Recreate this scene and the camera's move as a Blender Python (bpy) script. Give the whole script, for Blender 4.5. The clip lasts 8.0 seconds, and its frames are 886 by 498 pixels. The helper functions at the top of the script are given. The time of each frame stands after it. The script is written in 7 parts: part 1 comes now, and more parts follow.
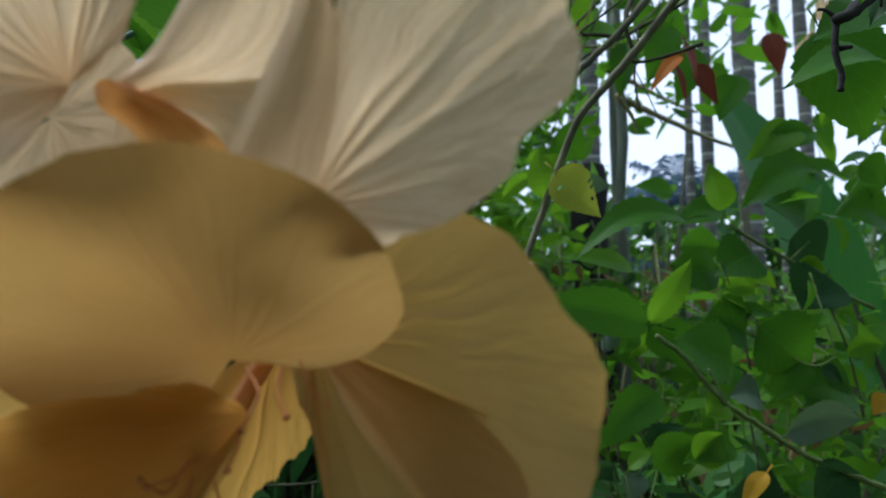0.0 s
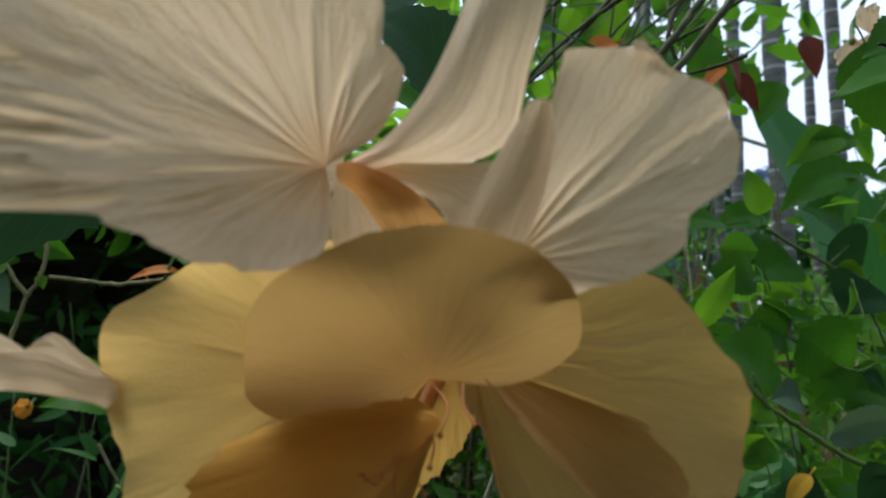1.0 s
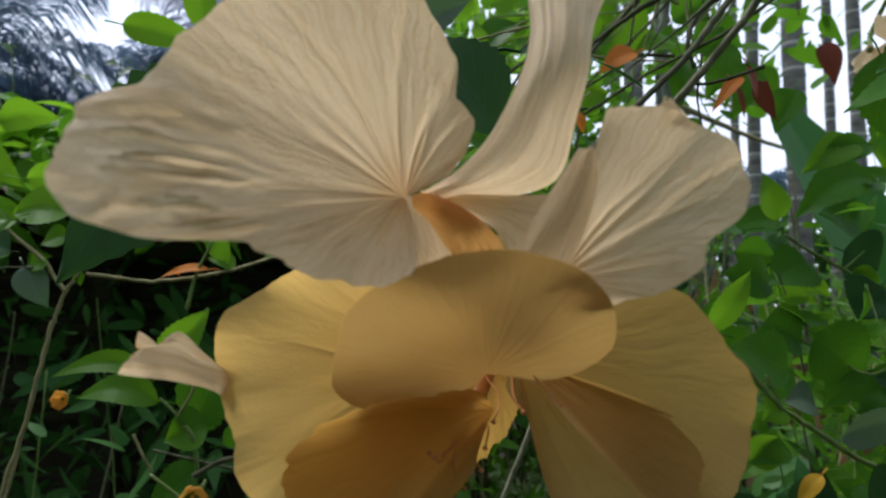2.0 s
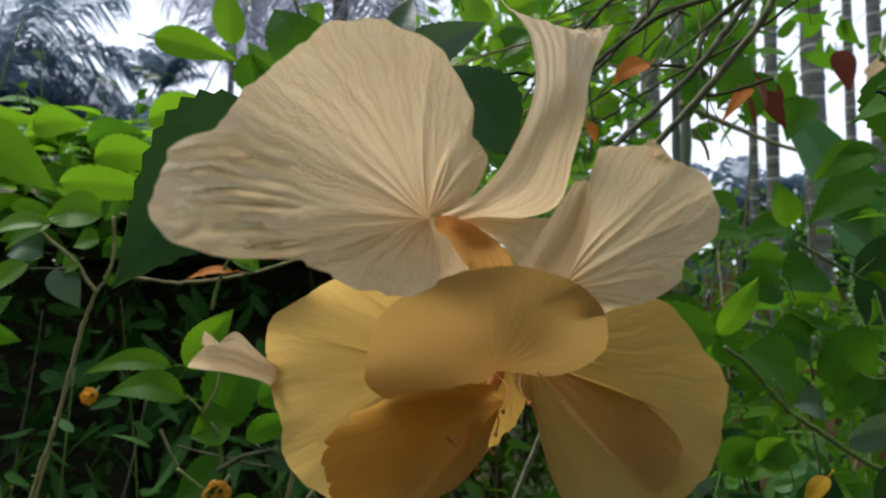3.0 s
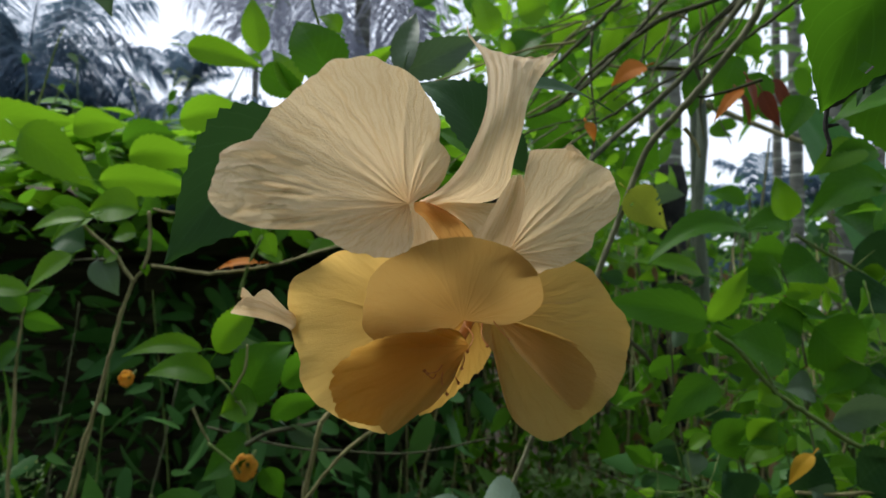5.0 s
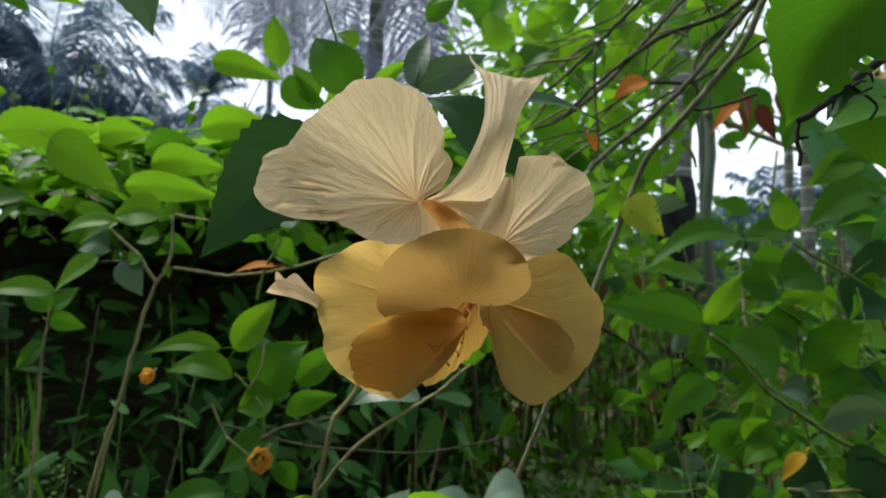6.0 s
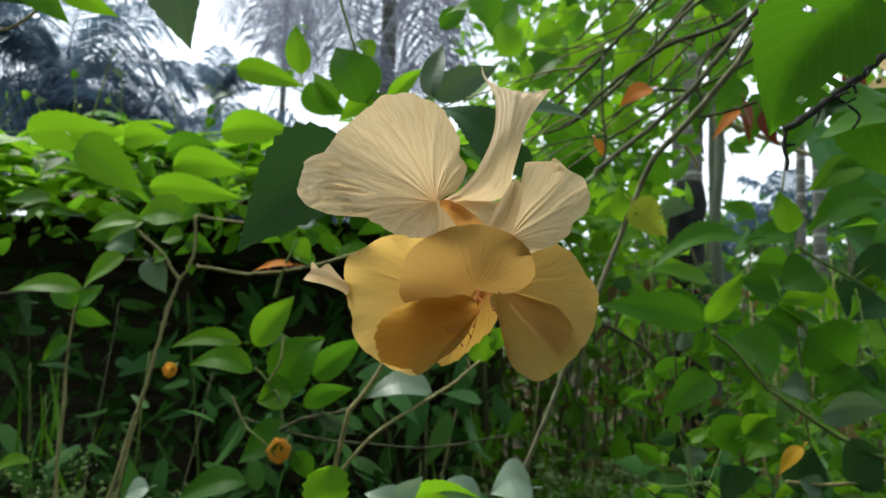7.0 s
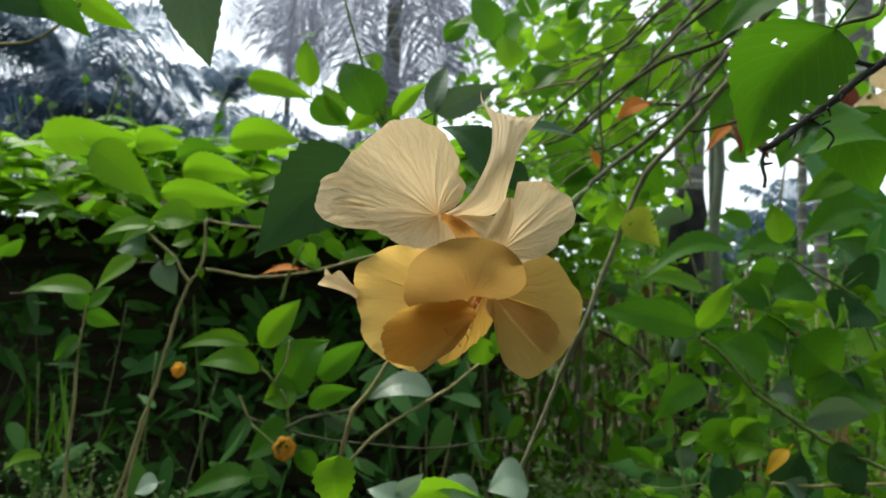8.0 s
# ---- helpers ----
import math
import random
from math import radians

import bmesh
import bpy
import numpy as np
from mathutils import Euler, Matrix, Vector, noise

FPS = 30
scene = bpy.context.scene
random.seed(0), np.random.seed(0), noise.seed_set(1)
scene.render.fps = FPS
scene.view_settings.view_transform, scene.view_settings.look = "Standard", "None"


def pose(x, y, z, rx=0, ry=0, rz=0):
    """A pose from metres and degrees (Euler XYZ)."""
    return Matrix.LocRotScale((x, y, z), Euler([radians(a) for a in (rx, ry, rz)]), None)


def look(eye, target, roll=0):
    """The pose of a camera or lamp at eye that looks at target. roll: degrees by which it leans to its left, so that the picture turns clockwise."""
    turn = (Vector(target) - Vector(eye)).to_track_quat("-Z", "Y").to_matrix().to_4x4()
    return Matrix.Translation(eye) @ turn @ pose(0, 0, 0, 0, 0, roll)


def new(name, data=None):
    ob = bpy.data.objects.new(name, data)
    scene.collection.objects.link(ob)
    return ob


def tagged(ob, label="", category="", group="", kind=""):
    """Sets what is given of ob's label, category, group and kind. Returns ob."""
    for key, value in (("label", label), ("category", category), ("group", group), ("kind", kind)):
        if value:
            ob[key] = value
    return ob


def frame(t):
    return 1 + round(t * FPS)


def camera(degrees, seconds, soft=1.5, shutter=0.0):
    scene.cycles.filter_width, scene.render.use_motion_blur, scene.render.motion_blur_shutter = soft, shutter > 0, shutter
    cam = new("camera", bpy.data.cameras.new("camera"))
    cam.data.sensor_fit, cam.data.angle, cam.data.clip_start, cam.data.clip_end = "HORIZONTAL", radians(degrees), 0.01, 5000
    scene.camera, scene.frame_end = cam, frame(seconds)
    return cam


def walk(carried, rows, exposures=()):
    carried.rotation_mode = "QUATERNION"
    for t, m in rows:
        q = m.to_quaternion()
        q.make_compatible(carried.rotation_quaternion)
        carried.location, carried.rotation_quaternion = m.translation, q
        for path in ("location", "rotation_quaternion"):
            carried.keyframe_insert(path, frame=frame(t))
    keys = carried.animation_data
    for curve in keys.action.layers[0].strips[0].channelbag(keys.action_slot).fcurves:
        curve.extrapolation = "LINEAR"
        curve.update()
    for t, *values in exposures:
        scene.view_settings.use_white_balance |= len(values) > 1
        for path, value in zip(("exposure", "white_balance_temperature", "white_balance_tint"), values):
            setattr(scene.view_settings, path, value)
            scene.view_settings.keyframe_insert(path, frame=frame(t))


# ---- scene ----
cam = camera(67.6, 8.0)
cam.data.dof.use_dof = True  # a phone lens about 1.5 mm wide, focused on the flower
cam.data.dof.focus_distance, cam.data.dof.aperture_fstop = 0.27, 18.0
PATH = [
    (0, (0.0342, -0.1074, 1.3929), (0.2152, 1.8784, 1.5467), -0.72),
    (0.5, (0.0159, -0.1182, 1.3980), (0.1648, 1.8706, 1.5467), -0.79),
    (1, (0.0056, -0.1309, 1.3996), (0.1178, 1.8603, 1.5491), -0.52),
    (1.5, (-0.0003, -0.1438, 1.4016), (0.0898, 1.8489, 1.5475), -0.26),
    (2.8, (-0.0094, -0.1747, 1.4018), (0.0227, 1.8197, 1.5471), 0.57),
    (3, (-0.0067, -0.1804, 1.4030), (0.0160, 1.8138, 1.5540), 0.55),
    (3.5, (-0.0049, -0.1922, 1.4036), (0.0064, 1.8017, 1.5587), 0.47),
    (4, (-0.0021, -0.2045, 1.4014), (-0.0021, 1.7907, 1.5409), 0.30),
    (4.5, (0.0034, -0.2183, 1.3973), (-0.0217, 1.7771, 1.5297), 0.46),
    (6, (0.0124, -0.2745, 1.3819), (-0.0664, 1.7165, 1.5544), 1.34),
    (6.5, (0.0118, -0.2934, 1.3777), (-0.0903, 1.6965, 1.5507), 1.60),
    (7, (0.0119, -0.3106, 1.3746), (-0.0989, 1.6782, 1.5553), 1.76),
    (7.5, (0.0101, -0.3253, 1.3724), (-0.0963, 1.6630, 1.5607), 1.90),
    (8, (0.0146, -0.3439, 1.3739), (-0.1039, 1.6431, 1.5687), 2.38),
]
walk(cam, [(t, look(eye, target, roll)) for t, eye, target, roll in PATH], [(0, 0.83, 5400, 12), (1.5, 0.85, 5600, 15), (3, 0.93, 6050, 14), (4.5, 0.9, 6050, 12), (6, 1.1, 6100, 8), (7, 1.3, 6250, 6), (8, 1.32, 6400, 5)])

# ---- light ----
SUN_EL, SUN_AZ = 58.0, -62.0  # height, and degrees from straight ahead (minus: to the left)
world = bpy.data.worlds.new("world")
scene.world = world
world.use_nodes = True
nt = world.node_tree
sky = nt.nodes.new("ShaderNodeTexSky")
sky.sky_type, sky.sun_disc = "NISHITA", False
sky.sun_elevation, sky.sun_rotation = radians(SUN_EL), radians(SUN_AZ)
sky.air_density, sky.dust_density, sky.ozone_density = 1.0, 4.0, 1.0
haze = nt.nodes.new("ShaderNodeMixRGB")  # thin cloud takes most of the blue out
haze.inputs[0].default_value = 0.72
haze.inputs[2].default_value = (7.6, 7.9, 8.3, 1)
back = nt.nodes["Background"]
back.inputs["Strength"].default_value = 0.1
nt.links.new(sky.outputs[0], haze.inputs[1])
nt.links.new(haze.outputs[0], back.inputs["Color"])
sun_data = bpy.data.lights.new("sun", "SUN")
sun_data.energy, sun_data.angle, sun_data.color = 1.75, radians(32), (1.0, 0.95, 0.86)
sun = new("sun", sun_data)
az, el = radians(SUN_AZ), radians(SUN_EL)
sun_dir = Vector((math.sin(az) * math.cos(el), math.cos(az) * math.cos(el), math.sin(el)))
sun.matrix_world = look(sun_dir * 30, (0, 0, 0))


# ---- materials ----
def nodes_of(name):
    m = bpy.data.materials.new(name)
    m.use_nodes = True
    t = m.node_tree
    return m, t, t.nodes["Principled BSDF"], t.nodes["Material Output"]


def node(t, kind, **values):
    n = t.nodes.new("ShaderNode" + kind)
    for k, v in values.items():
        n.inputs[k].default_value = v
    return n


def mix_colour(t, fac, a, b, mode="MIX"):
    n = t.nodes.new("ShaderNodeMixRGB")
    n.blend_type = mode
    for i, v in enumerate((fac, a, b)):
        if isinstance(v, (int, float)):
            n.inputs[i].default_value = v
        elif isinstance(v, tuple):
            n.inputs[i].default_value = (*v, 1)
        else:
            t.links.new(v, n.inputs[i])
    return n.outputs[0]


def ramp(t, fac, a, b):
    n = t.nodes.new("ShaderNodeMapRange")
    n.inputs["From Min"].default_value, n.inputs["From Max"].default_value = a, b
    t.links.new(fac, n.inputs["Value"])
    return n.outputs[0]


def scaled(t, vec, sx, sy, sz):
    n = t.nodes.new("ShaderNodeMapping")
    n.inputs["Scale"].default_value = (sx, sy, sz)
    t.links.new(vec, n.inputs["Vector"])
    return n.outputs[0]


def noise_tex(t, vec, scale, detail=4, rough=0.55):
    n = node(t, "TexNoise", Scale=scale, Detail=detail, Roughness=rough)
    if vec is not None:
        t.links.new(vec, n.inputs["Vector"])
    return n.outputs["Fac"]


def bump(t, height, strength, distance, *targets):
    n = node(t, "Bump", Strength=strength, Distance=distance)
    t.links.new(height, n.inputs["Height"])
    for s in targets:
        t.links.new(n.outputs[0], s.inputs["Normal"])
    return n


def leaf_material(name, dark, light, glow, through_share=0.45, gloss=0.42, spots=0.25, loose=False, shine=0.16):
    m, t, p, out = nodes_of(name)
    geo, info = t.nodes.new("ShaderNodeNewGeometry"), t.nodes.new("ShaderNodeObjectInfo")
    co = t.nodes.new("ShaderNodeTexCoord")
    rnd = geo.outputs["Random Per Island"] if loose else info.outputs["Random"]
    blotch = ramp(t, noise_tex(t, co.outputs["Object"], 38, 3), 0.35, 0.7)
    tone = mix_colour(t, rnd, dark, light)
    tone = mix_colour(t, mix_colour(t, 1.0, blotch, (spots,) * 3, "MULTIPLY"), tone, light)
    rough_n = noise_tex(t, co.outputs["Object"], 160, 2)
    if not loose:
        uv = t.nodes.new("ShaderNodeSeparateXYZ")
        t.links.new(co.outputs["UV"], uv.inputs[0])
        off = t.nodes.new("ShaderNodeMath")
        off.operation = "SUBTRACT"
        off.inputs[1].default_value = 0.5
        t.links.new(uv.outputs[0], off.inputs[0])
        side = t.nodes.new("ShaderNodeMath")
        side.operation = "ABSOLUTE"
        t.links.new(off.outputs[0], side.inputs[0])
        mid = ramp(t, side.outputs[0], 0.035, 0.008)
        # side veins run out and forward from the midrib
        lean = t.nodes.new("ShaderNodeMath")
        lean.operation = "MULTIPLY_ADD"
        lean.inputs[1].default_value = -0.75
        t.links.new(side.outputs[0], lean.inputs[0])
        t.links.new(uv.outputs[1], lean.inputs[2])
        wave = t.nodes.new("ShaderNodeMath")
        wave.operation = "PINGPONG"
        wave.inputs[1].default_value = 0.06
        t.links.new(lean.outputs[0], wave.inputs[0])
        vein = ramp(t, wave.outputs[0], 0.012, 0.0)
        both = t.nodes.new("ShaderNodeMath")
        both.operation = "MAXIMUM"
        t.links.new(mid, both.inputs[0])
        t.links.new(vein, both.inputs[1])
        tone = mix_colour(t, mix_colour(t, 1.0, both.outputs[0], (0.12,) * 3, "MULTIPLY"), tone, tuple(min(1, 1.9 * c + 0.02) for c in light))
        hgt = mix_colour(t, 0.25, both.outputs[0], rough_n)
        bump(t, hgt, 0.15, 0.001, p)
    t.links.new(tone, p.inputs["Base Color"])
    p.inputs["Roughness"].default_value = gloss
    p.inputs["Specular IOR Level"].default_value = shine
    trans = node(t, "BsdfTranslucent")
    t.links.new(mix_colour(t, 0.35, glow, tone), trans.inputs["Color"])
    mix = node(t, "MixShader", Fac=through_share)
    t.links.new(p.outputs[0], mix.inputs[1])
    t.links.new(trans.outputs[0], mix.inputs[2])
    t.links.new(mix.outputs[0], out.inputs["Surface"])
    return m


def petal_material(name, base, tip, glow, share=0.5, relief=1.0, spread=0.42, veins=0.0):
    """base and tip: the colour near the claw and at the rim."""
    m, t, p, out = nodes_of(name)
    co = t.nodes.new("ShaderNodeTexCoord")
    uv = t.nodes.new("ShaderNodeSeparateXYZ")
    t.links.new(co.outputs["UV"], uv.inputs[0])
    # the veins waver a little and fork towards the rim
    waver = node(t, "TexNoise", Scale=7.0, Detail=2.0)
    t.links.new(co.outputs["UV"], waver.inputs["Vector"])
    bent = mix_colour(t, 0.05, co.outputs["UV"], waver.outputs["Color"], "ADD")

    def lines(across, along, width):
        mid = t.nodes.new("ShaderNodeMath")
        mid.operation = "SUBTRACT"
        mid.inputs[1].default_value = 0.5
        t.links.new(noise_tex(t, scaled(t, bent, across, along, 1), 1.0, 1, 0.3), mid.inputs[0])
        far = t.nodes.new("ShaderNodeMath")
        far.operation = "ABSOLUTE"
        t.links.new(mid.outputs[0], far.inputs[0])
        return ramp(t, far.outputs[0], width, 0.0)

    thick, thin = lines(26, 1.2, 0.05), lines(70, 5.0, 0.07)
    cells = node(t, "TexVoronoi", Scale=1.0)
    cells.feature = "DISTANCE_TO_EDGE"
    t.links.new(scaled(t, bent, 95, 40, 1), cells.inputs["Vector"])
    net = ramp(t, cells.outputs["Distance"], 0.12, 0.0)
    crinkle = noise_tex(t, co.outputs["Object"], 900, 4, 0.6)
    soft = noise_tex(t, co.outputs["Object"], 60, 3)
    tone = mix_colour(t, ramp(t, uv.outputs[1], 0.0, spread), base, tip)
    dark = tuple(c * k for c, k in zip(tip, (0.80, 0.66, 0.46)))
    for mask, much in ((thick, veins), (thin, 0.5 * veins), (net, 0.3 * veins)):
        tone = mix_colour(t, mix_colour(t, 1.0, mask, (much,) * 3, "MULTIPLY"), tone, dark)
    tone = mix_colour(t, mix_colour(t, 1.0, ramp(t, soft, 0.4, 0.7), (0.2,) * 3, "MULTIPLY"), tone, tuple(min(1, c * 1.1) for c in tip))
    t.links.new(tone, p.inputs["Base Color"])
    p.inputs["Roughness"].default_value = 0.55
    p.inputs["Specular IOR Level"].default_value = 0.22
    p.inputs["Sheen Weight"].default_value = 0.1
    trans = node(t, "BsdfTranslucent")
    t.links.new(mix_colour(t, 0.5, glow, tone), trans.inputs["Color"])
    hgt = mix_colour(t, 0.3, mix_colour(t, 0.35, mix_colour(t, 0.4, thick, thin), net), crinkle)
    bump(t, hgt, 0.8 * relief, -0.0011, p, trans)
    mix = node(t, "MixShader", Fac=share)
    t.links.new(p.outputs[0], mix.inputs[1])
    t.links.new(trans.outputs[0], mix.inputs[2])
    t.links.new(mix.outputs[0], out.inputs["Surface"])
    return m


def rough_material(name, dark, light, scale, relief=0.004, rough=0.8, stretch=(1, 1, 1)):
    m, t, p, out = nodes_of(name)
    co, info = t.nodes.new("ShaderNodeTexCoord"), t.nodes.new("ShaderNodeObjectInfo")
    vec = scaled(t, co.outputs["Object"], *stretch)
    big, small = noise_tex(t, vec, scale, 5), noise_tex(t, vec, scale * 7, 4)
    tone = mix_colour(t, ramp(t, big, 0.35, 0.68), dark, light)
    tone = mix_colour(t, mix_colour(t, 1.0, ramp(t, small, 0.5, 0.75), (0.5,) * 3, "MULTIPLY"), tone, tuple(c * 0.45 for c in dark))
    tone = mix_colour(t, mix_colour(t, 1.0, info.outputs["Random"], (0.3,) * 3, "MULTIPLY"), tone, dark)
    t.links.new(tone, p.inputs["Base Color"])
    p.inputs["Roughness"].default_value = rough
    p.inputs["Specular IOR Level"].default_value = 0.2
    bump(t, mix_colour(t, 0.5, big, small), 0.7, relief, p)
    return m


leaf_fresh = leaf_material("leaf_fresh", (0.055, 0.155, 0.006), (0.10, 0.225, 0.009), (0.25, 0.52, 0.012), 0.52)
leaf_mid = leaf_material("leaf_mid", (0.016, 0.062, 0.005), (0.066, 0.185, 0.012), (0.14, 0.37, 0.011), 0.42, shine=0.11)
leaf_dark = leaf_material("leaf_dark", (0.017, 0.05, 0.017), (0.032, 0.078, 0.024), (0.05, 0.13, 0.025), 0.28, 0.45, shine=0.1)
# grey undersides, with some sky sheen painted into the tone
leaf_grey = leaf_material("leaf_grey", (0.05, 0.095, 0.05), (0.10, 0.15, 0.09), (0.12, 0.22, 0.06), 0.3, 0.33, shine=0.35)
leaf_ginger = leaf_material("leaf_ginger", (0.035, 0.12, 0.03), (0.05, 0.155, 0.04), (0.09, 0.32, 0.03), 0.5, 0.4, shine=0.3)
leaf_yellow = leaf_material("leaf_yellow", (0.17, 0.22, 0.02), (0.28, 0.30, 0.03), (0.5, 0.6, 0.05), 0.5, 0.45, 0.6)
leaf_amber = leaf_material("leaf_amber", (0.34, 0.18, 0.012), (0.50, 0.29, 0.018), (0.6, 0.32, 0.025), 0.35)
# sky reflected off these leaves, painted as a pale base colour
leaf_sky_sheen = leaf_material("leaf_sky_sheen", (0.17, 0.25, 0.17), (0.26, 0.34, 0.25), (0.2, 0.32, 0.14), 0.3, 0.35, shine=0.35)
leaf_orange = leaf_material("leaf_orange", (0.40, 0.12, 0.02), (0.6, 0.22, 0.03), (0.7, 0.22, 0.02), 0.4, 0.6)
leaf_rust = leaf_material("leaf_rust", (0.10, 0.03, 0.02), (0.18, 0.06, 0.03), (0.3, 0.06, 0.02), 0.25, 0.6)
leaf_bloom = leaf_material("leaf_bloom", (0.6, 0.27, 0.03), (0.76, 0.44, 0.06), (0.85, 0.45, 0.05), 0.4, 0.6)
crowd_fresh = leaf_material("crowd_fresh", (0.055, 0.165, 0.007), (0.125, 0.27, 0.012), (0.26, 0.53, 0.014), 0.5, loose=True)
crowd_mid = leaf_material("crowd_mid", (0.014, 0.06, 0.006), (0.088, 0.205, 0.013), (0.16, 0.40, 0.012), 0.45, loose=True, shine=0.1)
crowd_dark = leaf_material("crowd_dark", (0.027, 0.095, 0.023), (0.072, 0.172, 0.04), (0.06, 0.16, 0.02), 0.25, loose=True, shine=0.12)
crowd_pale = leaf_material("crowd_pale", (0.085, 0.145, 0.05), (0.16, 0.23, 0.085), (0.24, 0.36, 0.1), 0.35, loose=True)
crowd_brown = leaf_material("crowd_brown", (0.06, 0.04, 0.018), (0.17, 0.115, 0.05), (0.2, 0.11, 0.03), 0.25, 0.7, loose=True, shine=0.1)
# distance haze painted in: bluish base colours on green fronds
frond_blue_haze = leaf_material("frond_blue_haze", (0.034, 0.064, 0.105), (0.092, 0.145, 0.205), (0.115, 0.175, 0.215), 0.42, 0.6, loose=True, shine=0.05)
# paler grey-blue fronds: thicker haze painted into the colour
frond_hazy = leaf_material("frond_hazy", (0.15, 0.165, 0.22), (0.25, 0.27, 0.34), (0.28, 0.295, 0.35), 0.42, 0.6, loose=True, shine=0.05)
petal_cream = petal_material("petal_cream", (0.72, 0.42, 0.15), (0.80, 0.64, 0.40), (0.86, 0.655, 0.36), 0.45, 0.5, 0.22, 0.6)
petal_apricot = petal_material("petal_apricot", (0.52, 0.24, 0.04), (0.58, 0.42, 0.15), (0.75, 0.46, 0.09), 0.66, 0.12, 0.95, 0.2)
petal_peach = petal_material("petal_peach", (0.43, 0.21, 0.035), (0.46, 0.308, 0.10), (0.60, 0.37, 0.065), 0.6, 0.25, 0.8, 0.2)
petal_amber = petal_material("petal_amber", (0.52, 0.19, 0.03), (0.56, 0.35, 0.088), (0.76, 0.42, 0.06), 0.55, 0.2, 0.9, 0.25)
petal_blush = petal_material("petal_blush", (0.45, 0.22, 0.055), (0.465, 0.312, 0.11), (0.60, 0.355, 0.075), 0.42, 0.25, 0.8, 0.2)
petal_orange = petal_material("petal_orange", (0.66, 0.30, 0.08), (0.52, 0.30, 0.09), (0.66, 0.34, 0.08), 0.4, 0.3, 0.7, 0.2)
stamen_red = rough_material("stamen_red", (0.5, 0.17, 0.05), (0.62, 0.28, 0.09), 300, 0.0003, 0.5)
stem_green = rough_material("stem_green", (0.09, 0.15, 0.03), (0.17, 0.22, 0.06), 60, 0.0006, 0.5)
bark = rough_material("bark", (0.04, 0.043, 0.02), (0.105, 0.108, 0.055), 70, 0.001, 0.85, (1, 1, 0.35))
bark_pale = rough_material("bark_pale", (0.17, 0.158, 0.065), (0.33, 0.30, 0.14), 80, 0.001, 0.8, (1, 1, 0.35))
bark_grey = rough_material("bark_grey", (0.10, 0.104, 0.055), (0.22, 0.22, 0.125), 80, 0.001, 0.8, (1, 1, 0.35))
bark_dark = rough_material("bark_dark", (0.02, 0.02, 0.018), (0.06, 0.06, 0.05), 90, 0.001, 0.9)
bamboo = rough_material("bamboo", (0.07, 0.085, 0.06), (0.14, 0.16, 0.115), 12, 0.002, 0.6, (1, 1, 0.4))
palm_bark = rough_material("palm_bark", (0.075, 0.078, 0.066), (0.17, 0.172, 0.15), 9, 0.006, 0.9, (1, 1, 2.5))
# pale leaf scars ring the trunks
pt = palm_bark.node_tree
place, axes, ring = pt.nodes.new("ShaderNodeTexCoord"), pt.nodes.new("ShaderNodeSeparateXYZ"), pt.nodes.new("ShaderNodeMath")
ring.operation = "PINGPONG"
ring.inputs[1].default_value = 0.085
pt.links.new(place.outputs["Object"], axes.inputs[0])
pt.links.new(axes.outputs[2], ring.inputs[0])
bark_in = pt.nodes["Principled BSDF"].inputs["Base Color"]
pt.links.new(mix_colour(pt, ramp(pt, ring.outputs[0], 0.014, 0.004), bark_in.links[0].from_socket, (0.30, 0.31, 0.27)), bark_in)
stump_bark = rough_material("stump_bark", (0.008, 0.008, 0.008), (0.03, 0.03, 0.028), 14, 0.01, 0.9)
soil = rough_material("soil", (0.03, 0.022, 0.012), (0.075, 0.055, 0.03), 2.2, 0.03, 0.95)
old_wood = rough_material("old_wood", (0.028, 0.024, 0.016), (0.075, 0.062, 0.042), 4, 0.004, 0.9, (0.3, 1, 6))
rust_sheet = rough_material("rust_sheet", (0.06, 0.035, 0.025), (0.13, 0.09, 0.07), 3, 0.003, 0.7)


# ---- mesh helpers ----
def thing(name, at, label, category, group="", kind=""):
    e = new(name)
    e.location = at
    e.empty_display_size = 0.02
    return tagged(e, label, category, group, kind)


def link_mesh(name, verts, faces, material, parent=None, label="", uvs=None, smooth=True):
    me = bpy.data.meshes.new(name)
    me.from_pydata(verts, [], faces)
    if uvs is not None:
        layer = me.uv_layers.new(name="UVMap")
        idx = np.empty(len(me.loops), dtype=np.int32)
        me.loops.foreach_get("vertex_index", idx)
        layer.data.foreach_set("uv", np.asarray(uvs, dtype=np.float32)[idx].ravel())
    if smooth:
        me.polygons.foreach_set("use_smooth", [True] * len(me.polygons))
    me.materials.append(material)
    ob = new(name, me)
    if parent is not None:
        ob.parent = parent
        at = Vector(parent.location) if parent.parent is None else Vector((0, 0, 0))
        ob.matrix_parent_inverse = Matrix.Translation(-at)
    return tagged(ob, label)


def smooth_list(values, n):
    """n values along a Catmull-Rom curve through the given ones."""
    v = np.asarray(values, float)
    p = np.concatenate([[2 * v[0] - v[1]], v, [2 * v[-1] - v[-2]]])
    s = np.linspace(0, len(v) - 1 - 1e-9, n)
    i = s.astype(int)
    f = s - i
    if v.ndim > 1:
        f = f[:, None]
    a, b, c, d = p[i], p[i + 1], p[i + 2], p[i + 3]
    return 0.5 * (2 * b + (c - a) * f + (2 * a - 5 * b + 4 * c - d) * f ** 2 + (3 * b - a - 3 * c + d) * f ** 3)


def grid_faces(rows, cols, close=False):
    f = []
    for i in range(rows - 1):
        for j in range(cols - 1 + close):
            k = (j + 1) % cols
            f.append((i * cols + j, i * cols + k, (i + 1) * cols + k, (i + 1) * cols + j))
    return f


